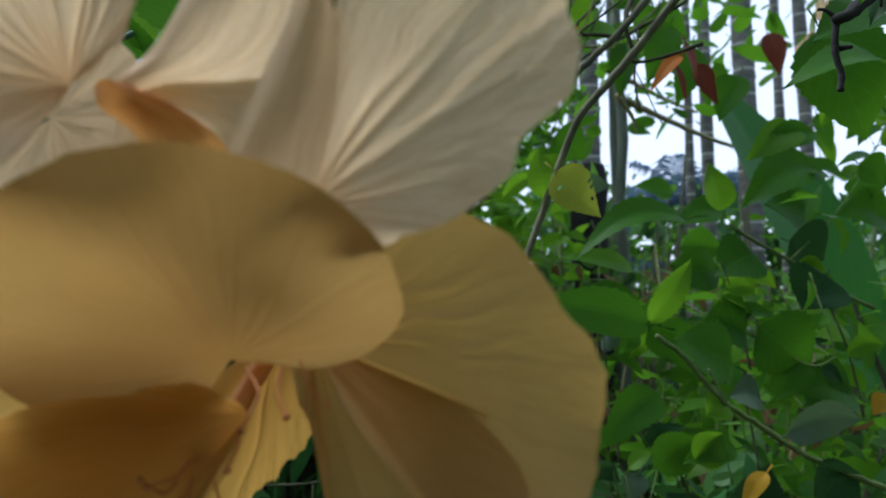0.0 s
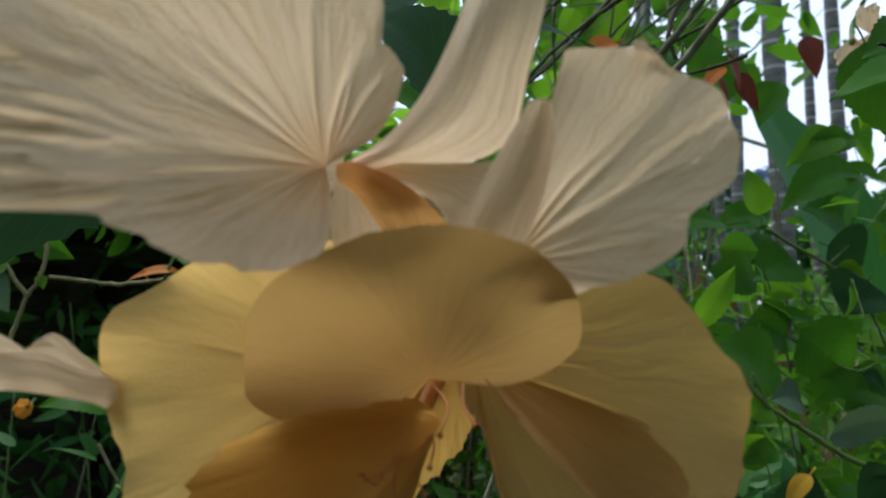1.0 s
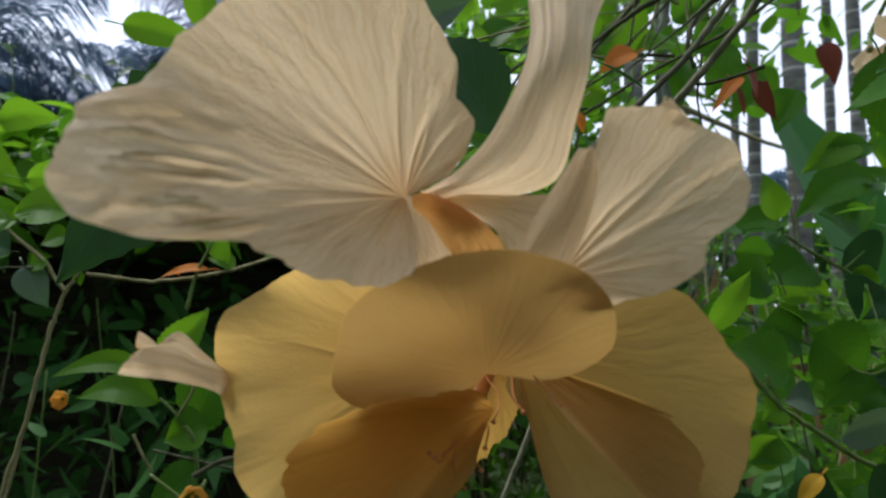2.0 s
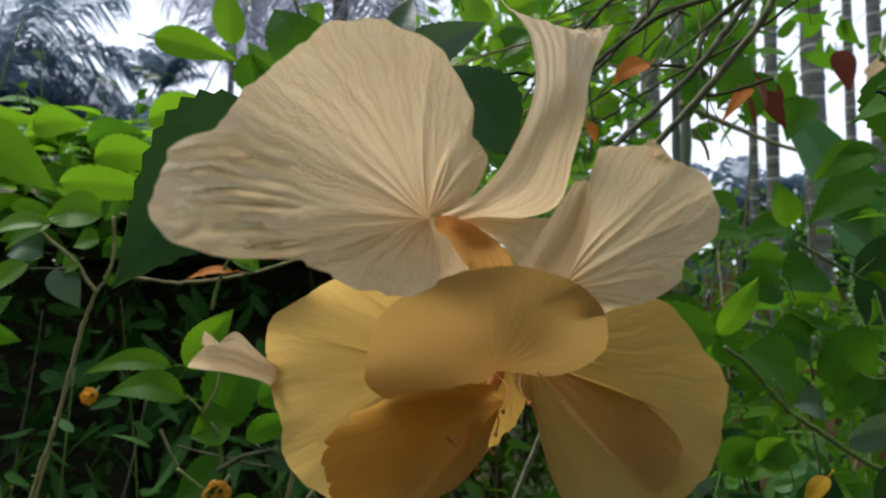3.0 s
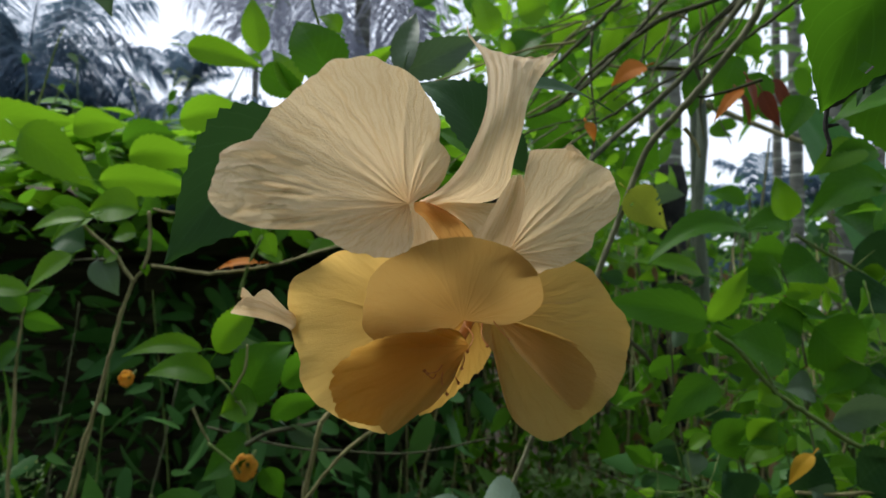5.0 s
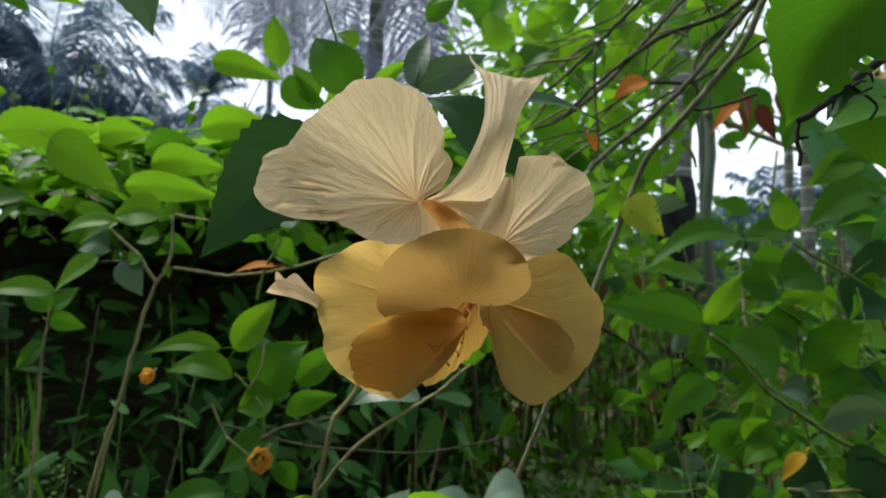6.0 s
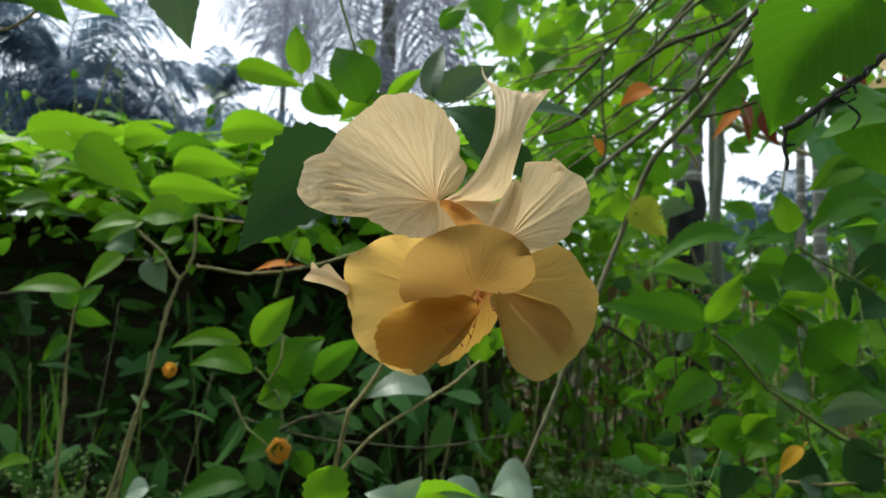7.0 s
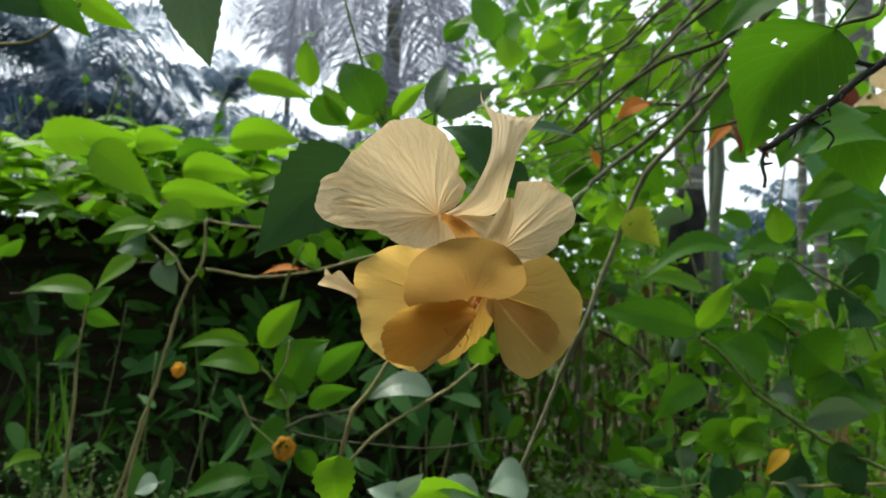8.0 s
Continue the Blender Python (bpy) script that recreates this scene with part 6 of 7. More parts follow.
leaf(thicket, leaf_mid, (0.4666, 0.8342, 1.4088), (0.5044, 0.8342, 1.4040), 0.0178, turn=24.813)
twig(thicket, 'stem', [(0.492, 0.734, 1.235), (0.457, 0.734, 1.275), (0.403, 0.734, 1.307)], 0.0016, 0.0008, stem_green)
twig(thicket, 'stem', [(0.553, 0.783, 1.248), (0.519, 0.783, 1.282), (0.466, 0.783, 1.308)], 0.0016, 0.0008, stem_green)
twig(thicket, 'stem', [(0.381, 0.871, 1.099), (0.355, 0.871, 1.198), (0.315, 0.871, 1.280)], 0.0016, 0.0008, stem_green)
twig(thicket, 'stem', [(0.460, 0.638, 1.308), (0.449, 0.638, 1.377), (0.431, 0.638, 1.434)], 0.0016, 0.0008, bark)
twig(thicket, 'stem', [(0.294, 0.648, 1.242), (0.291, 0.648, 1.314), (0.287, 0.648, 1.374)], 0.0016, 0.0008, bark)
twig(thicket, 'stem', [(0.304, 0.768, 1.088), (0.258, 0.768, 1.121), (0.189, 0.768, 1.148)], 0.0016, 0.0008, bark)
twig(thicket, 'stem', [(0.446, 0.745, 1.065), (0.427, 0.745, 1.145), (0.396, 0.745, 1.211)], 0.0016, 0.0008, bark)
twig(thicket, 'stem', [(0.609, 0.652, 1.246), (0.592, 0.652, 1.329), (0.565, 0.652, 1.399)], 0.0016, 0.0008, bark)
twig(thicket, 'stem', [(0.613, 0.823, 1.163), (0.626, 0.823, 1.252), (0.644, 0.823, 1.326)], 0.0016, 0.0008, stem_green)
twig(thicket, 'stem', [(0.301, 0.640, 1.207), (0.293, 0.640, 1.260), (0.281, 0.640, 1.303)], 0.0016, 0.0008, bark)
twig(thicket, 'stem', [(0.623, 0.753, 1.253), (0.603, 0.753, 1.333), (0.573, 0.753, 1.400)], 0.0016, 0.0008, stem_green)
twig(thicket, 'stem', [(0.383, 0.707, 1.259), (0.395, 0.707, 1.348), (0.413, 0.707, 1.423)], 0.0016, 0.0008, stem_green)
twig(thicket, 'stem', [(0.415, 0.726, 1.151), (0.403, 0.726, 1.191), (0.383, 0.726, 1.223)], 0.0016, 0.0008, bark)
twig(thicket, 'stem', [(0.398, 0.749, 1.095), (0.348, 0.749, 1.127), (0.272, 0.749, 1.152)], 0.0016, 0.0008, bark)
twig(thicket, 'stem', [(0.505, 0.699, 1.133), (0.495, 0.699, 1.219), (0.479, 0.699, 1.289)], 0.0016, 0.0008, bark)
twig(thicket, 'stem', [(0.422, 0.756, 1.142), (0.404, 0.756, 1.218), (0.375, 0.756, 1.281)], 0.0016, 0.0008, stem_green)
twig(thicket, 'twiglet', [(0.700, 0.780, 1.380), (0.695, 0.777, 1.385), (0.689, 0.774, 1.392)], 0.0008, 0.0006, stem_green)
twig(thicket, 'twiglet', [(0.689, 0.774, 1.392), (0.659, 0.771, 1.358), (0.628, 0.768, 1.335)], 0.0008, 0.0006, stem_green)
twig(thicket, 'twiglet', [(0.628, 0.768, 1.335), (0.608, 0.755, 1.360), (0.588, 0.742, 1.393)], 0.0008, 0.0006, stem_green)
twig(thicket, 'twiglet', [(0.588, 0.742, 1.393), (0.569, 0.763, 1.405), (0.550, 0.783, 1.424)], 0.0008, 0.0006, stem_green)
twig(thicket, 'twiglet', [(0.550, 0.783, 1.424), (0.582, 0.787, 1.430), (0.615, 0.791, 1.444)], 0.0008, 0.0006, stem_green)
twig(thicket, 'twiglet', [(0.588, 0.742, 1.393), (0.572, 0.707, 1.358), (0.556, 0.672, 1.335)], 0.0008, 0.0006, stem_green)
twig(thicket, 'twiglet', [(0.556, 0.672, 1.335), (0.548, 0.663, 1.341), (0.539, 0.654, 1.350)], 0.0008, 0.0006, stem_green)
twig(thicket, 'twiglet', [(0.539, 0.654, 1.350), (0.542, 0.635, 1.334), (0.545, 0.616, 1.324)], 0.0008, 0.0006, stem_green)
twig(thicket, 'twiglet', [(0.545, 0.616, 1.324), (0.516, 0.611, 1.323), (0.487, 0.606, 1.328)], 0.0008, 0.0006, stem_green)
twig(thicket, 'twiglet', [(0.487, 0.606, 1.328), (0.487, 0.581, 1.321), (0.487, 0.556, 1.319)], 0.0008, 0.0006, stem_green)
twig(thicket, 'twiglet', [(0.487, 0.556, 1.319), (0.497, 0.554, 1.323), (0.507, 0.552, 1.330)], 0.0008, 0.0006, stem_green)
twig(thicket, 'twiglet', [(0.507, 0.552, 1.330), (0.504, 0.557, 1.351), (0.501, 0.563, 1.377)], 0.0008, 0.0006, stem_green)
twig(thicket, 'twiglet', [(0.501, 0.563, 1.377), (0.503, 0.573, 1.394), (0.505, 0.584, 1.417)], 0.0008, 0.0006, stem_green)
twig(thicket, 'twiglet', [(0.556, 0.672, 1.335), (0.551, 0.679, 1.295), (0.545, 0.685, 1.265)], 0.0008, 0.0006, stem_green)
twig(thicket, 'twiglet', [(0.487, 0.606, 1.328), (0.452, 0.608, 1.346), (0.417, 0.610, 1.373)], 0.0008, 0.0006, stem_green)
twig(thicket, 'twiglet', [(0.417, 0.610, 1.373), (0.412, 0.602, 1.385), (0.407, 0.594, 1.400)], 0.0008, 0.0006, stem_green)
twig(thicket, 'twiglet', [(0.417, 0.610, 1.373), (0.415, 0.655, 1.374), (0.414, 0.700, 1.386)], 0.0008, 0.0006, stem_green)
twig(thicket, 'twiglet', [(0.414, 0.700, 1.386), (0.415, 0.733, 1.375), (0.417, 0.766, 1.372)], 0.0008, 0.0006, stem_green)
twig(thicket, 'twiglet', [(0.417, 0.766, 1.372), (0.416, 0.776, 1.354), (0.415, 0.787, 1.340)], 0.0008, 0.0006, stem_green)
twig(thicket, 'twiglet', [(0.415, 0.787, 1.340), (0.398, 0.783, 1.345), (0.382, 0.780, 1.355)], 0.0008, 0.0006, stem_green)
twig(thicket, 'twiglet', [(0.417, 0.766, 1.372), (0.415, 0.786, 1.379), (0.413, 0.806, 1.391)], 0.0008, 0.0006, stem_green)
twig(thicket, 'twiglet', [(0.413, 0.806, 1.391), (0.436, 0.820, 1.397), (0.459, 0.834, 1.410)], 0.0008, 0.0006, stem_green)
twig(thicket, 'twiglet', [(0.459, 0.834, 1.410), (0.440, 0.855, 1.418), (0.422, 0.877, 1.433)], 0.0008, 0.0006, stem_green)
twig(thicket, 'twiglet', [(0.382, 0.780, 1.355), (0.356, 0.806, 1.351), (0.330, 0.832, 1.356)], 0.0008, 0.0006, stem_green)
twig(thicket, 'twiglet', [(0.330, 0.832, 1.356), (0.314, 0.840, 1.368), (0.298, 0.849, 1.386)], 0.0008, 0.0006, stem_green)
twig(thicket, 'twiglet', [(0.298, 0.849, 1.386), (0.278, 0.850, 1.400), (0.259, 0.852, 1.420)], 0.0008, 0.0006, stem_green)
twig(thicket, 'twiglet', [(0.422, 0.877, 1.433), (0.390, 0.895, 1.423), (0.358, 0.914, 1.422)], 0.0008, 0.0006, stem_green)
twig(thicket, 'twiglet', [(0.330, 0.832, 1.356), (0.322, 0.856, 1.321), (0.314, 0.880, 1.295)], 0.0008, 0.0006, stem_green)
twig(thicket, 'twiglet', [(0.415, 0.787, 1.340), (0.424, 0.773, 1.295), (0.434, 0.759, 1.261)], 0.0008, 0.0006, stem_green)
twig(thicket, 'twiglet', [(0.434, 0.759, 1.261), (0.416, 0.756, 1.243), (0.399, 0.753, 1.231)], 0.0008, 0.0006, stem_green)
twig(thicket, 'twiglet', [(0.399, 0.753, 1.231), (0.378, 0.741, 1.224), (0.358, 0.729, 1.223)], 0.0008, 0.0006, stem_green)
twig(thicket, 'twiglet', [(0.358, 0.729, 1.223), (0.372, 0.731, 1.203), (0.387, 0.733, 1.188)], 0.0008, 0.0006, stem_green)
twig(thicket, 'twiglet', [(0.358, 0.729, 1.223), (0.374, 0.702, 1.242), (0.390, 0.675, 1.270)], 0.0008, 0.0006, stem_green)
twig(thicket, 'twiglet', [(0.387, 0.733, 1.188), (0.367, 0.707, 1.159), (0.347, 0.681, 1.141)], 0.0008, 0.0006, stem_green)
twig(thicket, 'twiglet', [(0.387, 0.733, 1.188), (0.426, 0.724, 1.186), (0.466, 0.714, 1.194)], 0.0008, 0.0006, stem_green)
twig(thicket, 'twiglet', [(0.314, 0.880, 1.295), (0.282, 0.858, 1.271), (0.249, 0.835, 1.258)], 0.0008, 0.0006, stem_green)
twig(thicket, 'twiglet', [(0.434, 0.759, 1.261), (0.431, 0.804, 1.252), (0.428, 0.848, 1.254)], 0.0008, 0.0006, stem_green)
twig(thicket, 'twiglet', [(0.428, 0.848, 1.254), (0.446, 0.849, 1.226), (0.464, 0.851, 1.205)], 0.0008, 0.0006, stem_green)
twig(thicket, 'twiglet', [(0.428, 0.848, 1.254), (0.465, 0.873, 1.261), (0.503, 0.899, 1.278)], 0.0008, 0.0006, stem_green)
twig(thicket, 'twiglet', [(0.503, 0.899, 1.278), (0.510, 0.871, 1.301), (0.518, 0.842, 1.333)], 0.0008, 0.0006, stem_green)
twig(thicket, 'twiglet', [(0.347, 0.681, 1.141), (0.352, 0.634, 1.138), (0.357, 0.587, 1.147)], 0.0008, 0.0006, stem_green)
twig(thicket, 'twiglet', [(0.357, 0.587, 1.147), (0.326, 0.576, 1.137), (0.296, 0.566, 1.135)], 0.0008, 0.0006, stem_green)
twig(thicket, 'twiglet', [(0.296, 0.566, 1.135), (0.293, 0.581, 1.166), (0.291, 0.597, 1.206)], 0.0008, 0.0006, stem_green)
twig(thicket, 'twiglet', [(0.291, 0.597, 1.206), (0.282, 0.581, 1.212), (0.273, 0.565, 1.223)], 0.0008, 0.0006, stem_green)
twig(thicket, 'twiglet', [(0.291, 0.597, 1.206), (0.308, 0.603, 1.212), (0.326, 0.608, 1.224)], 0.0008, 0.0006, stem_green)
twig(thicket, 'twiglet', [(0.466, 0.714, 1.194), (0.486, 0.738, 1.153), (0.506, 0.762, 1.123)], 0.0008, 0.0006, stem_green)
twig(thicket, 'twiglet', [(0.506, 0.762, 1.123), (0.534, 0.781, 1.126), (0.562, 0.801, 1.137)], 0.0008, 0.0006, stem_green)
twig(thicket, 'twiglet', [(0.562, 0.801, 1.137), (0.587, 0.780, 1.127), (0.611, 0.760, 1.125)], 0.0008, 0.0006, stem_green)
twig(thicket, 'twiglet', [(0.562, 0.801, 1.137), (0.561, 0.825, 1.100), (0.560, 0.848, 1.073)], 0.0008, 0.0006, stem_green)
twig(thicket, 'twiglet', [(0.545, 0.685, 1.265), (0.546, 0.640, 1.239), (0.547, 0.596, 1.225)], 0.0008, 0.0006, stem_green)
twig(thicket, 'twiglet', [(0.611, 0.760, 1.125), (0.634, 0.804, 1.122), (0.656, 0.849, 1.130)], 0.0008, 0.0006, stem_green)
twig(thicket, 'twiglet', [(0.656, 0.849, 1.130), (0.671, 0.871, 1.147), (0.685, 0.894, 1.171)], 0.0008, 0.0006, stem_green)
twig(thicket, 'twiglet', [(0.685, 0.894, 1.171), (0.698, 0.876, 1.180), (0.711, 0.859, 1.195)], 0.0008, 0.0006, stem_green)
twig(thicket, 'twiglet', [(0.711, 0.859, 1.195), (0.724, 0.870, 1.180), (0.737, 0.881, 1.170)], 0.0008, 0.0006, stem_green)
twig(thicket, 'twiglet', [(0.656, 0.849, 1.130), (0.661, 0.875, 1.096), (0.665, 0.902, 1.072)], 0.0008, 0.0006, stem_green)
twig(thicket, 'twiglet', [(0.665, 0.902, 1.072), (0.646, 0.913, 1.075), (0.627, 0.925, 1.083)], 0.0008, 0.0006, stem_green)
twig(thicket, 'twiglet', [(0.685, 0.894, 1.171), (0.659, 0.912, 1.193), (0.633, 0.930, 1.225)], 0.0008, 0.0006, stem_green)
twig(thicket, 'twiglet', [(0.298, 0.849, 1.386), (0.271, 0.805, 1.373), (0.244, 0.762, 1.373)], 0.0008, 0.0006, stem_green)
twig(thicket, 'twiglet', [(0.244, 0.762, 1.373), (0.252, 0.756, 1.392), (0.260, 0.749, 1.416)], 0.0008, 0.0006, stem_green)
twig(thicket, 'twiglet', [(0.244, 0.762, 1.373), (0.258, 0.741, 1.321), (0.272, 0.721, 1.282)], 0.0008, 0.0006, stem_green)
twig(thicket, 'twiglet', [(0.272, 0.721, 1.282), (0.249, 0.703, 1.260), (0.227, 0.684, 1.246)], 0.0008, 0.0006, stem_green)
twig(thicket, 'twiglet', [(0.347, 0.681, 1.141), (0.313, 0.728, 1.120), (0.279, 0.776, 1.113)], 0.0008, 0.0006, stem_green)
twig(thicket, 'twiglet', [(0.279, 0.776, 1.113), (0.305, 0.811, 1.095), (0.331, 0.847, 1.088)], 0.0008, 0.0006, stem_green)
twig(thicket, 'twiglet', [(0.331, 0.847, 1.088), (0.332, 0.853, 1.102), (0.332, 0.860, 1.120)], 0.0008, 0.0006, stem_green)
twig(thicket, 'twiglet', [(0.332, 0.860, 1.120), (0.335, 0.868, 1.130), (0.339, 0.877, 1.143)], 0.0008, 0.0006, stem_green)
twig(thicket, 'twiglet', [(0.339, 0.877, 1.143), (0.326, 0.904, 1.122), (0.314, 0.930, 1.110)], 0.0008, 0.0006, stem_green)
twig(thicket, 'twiglet', [(0.314, 0.930, 1.110), (0.321, 0.928, 1.090), (0.328, 0.926, 1.075)], 0.0008, 0.0006, stem_green)
twig(thicket, 'twiglet', [(0.633, 0.930, 1.225), (0.675, 0.920, 1.263), (0.718, 0.910, 1.315)], 0.0008, 0.0006, stem_green)
twig(thicket, 'twiglet', [(0.718, 0.910, 1.315), (0.754, 0.911, 1.351), (0.790, 0.913, 1.400)], 0.0008, 0.0006, stem_green)
twig(thicket, 'twiglet', [(0.718, 0.910, 1.315), (0.682, 0.921, 1.358), (0.645, 0.932, 1.417)], 0.0008, 0.0006, stem_green)
twig(thicket, 'twiglet', [(0.615, 0.791, 1.444), (0.682, 0.797, 1.500), (0.749, 0.802, 1.578)], 0.0011, 0.0006, stem_green)
twig(thicket, 'twiglet', [(0.749, 0.802, 1.578), (0.758, 0.792, 1.606), (0.768, 0.782, 1.642)], 0.0008, 0.0006, stem_green)
twig(thicket, 'twiglet', [(0.768, 0.782, 1.642), (0.771, 0.812, 1.660), (0.774, 0.843, 1.686)], 0.0008, 0.0006, stem_green)
twig(thicket, 'twiglet', [(0.774, 0.843, 1.686), (0.741, 0.827, 1.692), (0.707, 0.811, 1.707)], 0.0008, 0.0006, stem_green)
twig(thicket, 'twiglet', [(0.707, 0.811, 1.707), (0.700, 0.798, 1.699), (0.693, 0.785, 1.694)], 0.0008, 0.0006, stem_green)
twig(thicket, 'twiglet', [(0.774, 0.843, 1.686), (0.799, 0.859, 1.653), (0.824, 0.874, 1.629)], 0.0008, 0.0006, stem_green)
twig(thicket, 'twiglet', [(0.774, 0.843, 1.686), (0.810, 0.840, 1.701), (0.846, 0.837, 1.726)], 0.0008, 0.0006, stem_green)
twig(thicket, 'twiglet', [(0.824, 0.874, 1.629), (0.843, 0.930, 1.608), (0.863, 0.986, 1.602)], 0.0008, 0.0006, stem_green)
twig(thicket, 'twiglet', [(0.863, 0.986, 1.602), (0.918, 0.996, 1.601), (0.974, 1.006, 1.614)], 0.0008, 0.0006, stem_green)
twig(thicket, 'twiglet', [(0.974, 1.006, 1.614), (0.978, 1.044, 1.602), (0.982, 1.082, 1.600)], 0.0008, 0.0006, stem_green)
twig(thicket, 'twiglet', [(0.982, 1.082, 1.600), (0.961, 1.116, 1.614), (0.939, 1.149, 1.639)], 0.0008, 0.0006, stem_green)
twig(thicket, 'twiglet', [(0.939, 1.149, 1.639), (0.928, 1.157, 1.686), (0.918, 1.166, 1.748)], 0.0008, 0.0006, stem_green)
twig(thicket, 'twiglet', [(0.918, 1.166, 1.748), (0.934, 1.116, 1.737), (0.950, 1.065, 1.739)], 0.0008, 0.0006, stem_green)
twig(thicket, 'twiglet', [(0.950, 1.065, 1.739), (0.948, 1.039, 1.751), (0.946, 1.012, 1.770)], 0.0008, 0.0006, stem_green)
twig(thicket, 'twiglet', [(0.946, 1.012, 1.770), (0.934, 0.985, 1.765), (0.921, 0.958, 1.767)], 0.0008, 0.0006, stem_green)
twig(thicket, 'twiglet', [(0.921, 0.958, 1.767), (0.915, 0.969, 1.737), (0.909, 0.981, 1.714)], 0.0008, 0.0006, stem_green)
twig(thicket, 'twiglet', [(0.946, 1.012, 1.770), (0.926, 1.021, 1.794), (0.905, 1.031, 1.827)], 0.0008, 0.0006, stem_green)
twig(thicket, 'twiglet', [(0.946, 1.012, 1.770), (0.974, 1.020, 1.793), (1.002, 1.027, 1.826)], 0.0008, 0.0006, stem_green)
twig(thicket, 'twiglet', [(1.002, 1.027, 1.826), (1.028, 1.064, 1.797), (1.053, 1.100, 1.781)], 0.0008, 0.0006, stem_green)
twig(thicket, 'twiglet', [(1.053, 1.100, 1.781), (1.055, 1.110, 1.807), (1.056, 1.119, 1.841)], 0.0008, 0.0006, stem_green)
twig(thicket, 'twiglet', [(1.056, 1.119, 1.841), (1.066, 1.157, 1.849), (1.076, 1.195, 1.866)], 0.0008, 0.0006, stem_green)
twig(thicket, 'twiglet', [(1.053, 1.100, 1.781), (1.071, 1.107, 1.738), (1.090, 1.114, 1.705)], 0.0008, 0.0006, stem_green)
twig(thicket, 'twiglet', [(0.909, 0.981, 1.714), (0.858, 0.988, 1.717), (0.807, 0.994, 1.733)], 0.0008, 0.0006, stem_green)
twig(thicket, 'twiglet', [(1.090, 1.114, 1.705), (1.121, 1.150, 1.733), (1.152, 1.187, 1.775)], 0.0008, 0.0006, stem_green)
# broad leaf of the wild ginger
GINGER = ((1.0327, 1.1500, 1.2141), (0.7879, 1.2500, 1.8716))
SECOND = (0.6395, 0.7500, 1.7565)


# ---- second blossom of the bush ----
second = thing("hibiscus_flower", SECOND, "faded peach hibiscus blossom among the twigs", "flower")
for k in range(4):
    fan_petal(second, "petal", (SECOND[0], SECOND[1] - 0.012 * k, SECOND[2] + 0.01 - 0.012 * (k % 2)), -130 + 62 * k, -30 + 62 * k, [22, 34, 38, 36, 40, 33, 20], slope=(0.2 * (k - 1.5), -0.3), wrinkle=0.9, cup=0.006, tip_curl=0.004)
twig(second, "stalk", [SECOND, (SECOND[0] + 0.03, SECOND[1] + 0.03, SECOND[2] + 0.05), (SECOND[0] + 0.05, SECOND[1] - 0.05, SECOND[2] + 0.16)], 0.004, 0.003, stem_green)


# ---- broad-leaved ginger ----
def broad_leaf(parent, base, tip, width, turn, material):
    base, tip = Vector(base), Vector(tip)
    axis = (tip - base)
    length = axis.length
    axis.normalize()
    facing = Vector((0, -1, 0.2))
    normal = Matrix.Rotation(radians(turn), 3, axis) @ (facing - axis * facing.dot(axis)).normalized()
    across = normal.cross(axis)
    verts, uvs = [], []
    for i in range(41):
        s = i / 40
        half = 0.5 * width * math.sin(math.pi * min(1, 0.06 + 0.94 * s) ** 0.85) ** 0.6 if s < 1 else 0.001
        for j in range(13):
            u = j / 6 - 1
            w = 0.003 * width * math.sin(60 * s + 3 * u) + 0.025 * width * noise.noise((s * 3, u * 1.2, turn))
            verts.append(base + axis * (length * s) + across * (half * u) + normal * (0.22 * abs(half * u) - 0.16 * length * (s - 0.4) ** 2 + w))
            uvs.append((j / 12, s))
    link_mesh("leaf", verts, grid_faces(41, 13), material, parent, uvs=uvs)


ginger = thing("wild_ginger", (GINGER[0][0] + 0.1, GINGER[0][1] + 0.1, 0), "wild ginger plant with one tall broad green leaf", "plant")
gx, gy, gz = GINGER[0]
twig(ginger, "stem", [(gx + 0.1, gy + 0.1, -0.02), (gx + 0.06, gy + 0.05, 0.6), (gx, gy, gz)], 0.016, 0.009, stem_green)
broad_leaf(ginger, GINGER[0], GINGER[1], 0.215, 12, leaf_ginger)
broad_leaf(ginger, (gx + 0.06, gy + 0.05, 0.6), (gx + 0.5, gy + 0.2, 1.5), 0.2, -20, leaf_ginger)


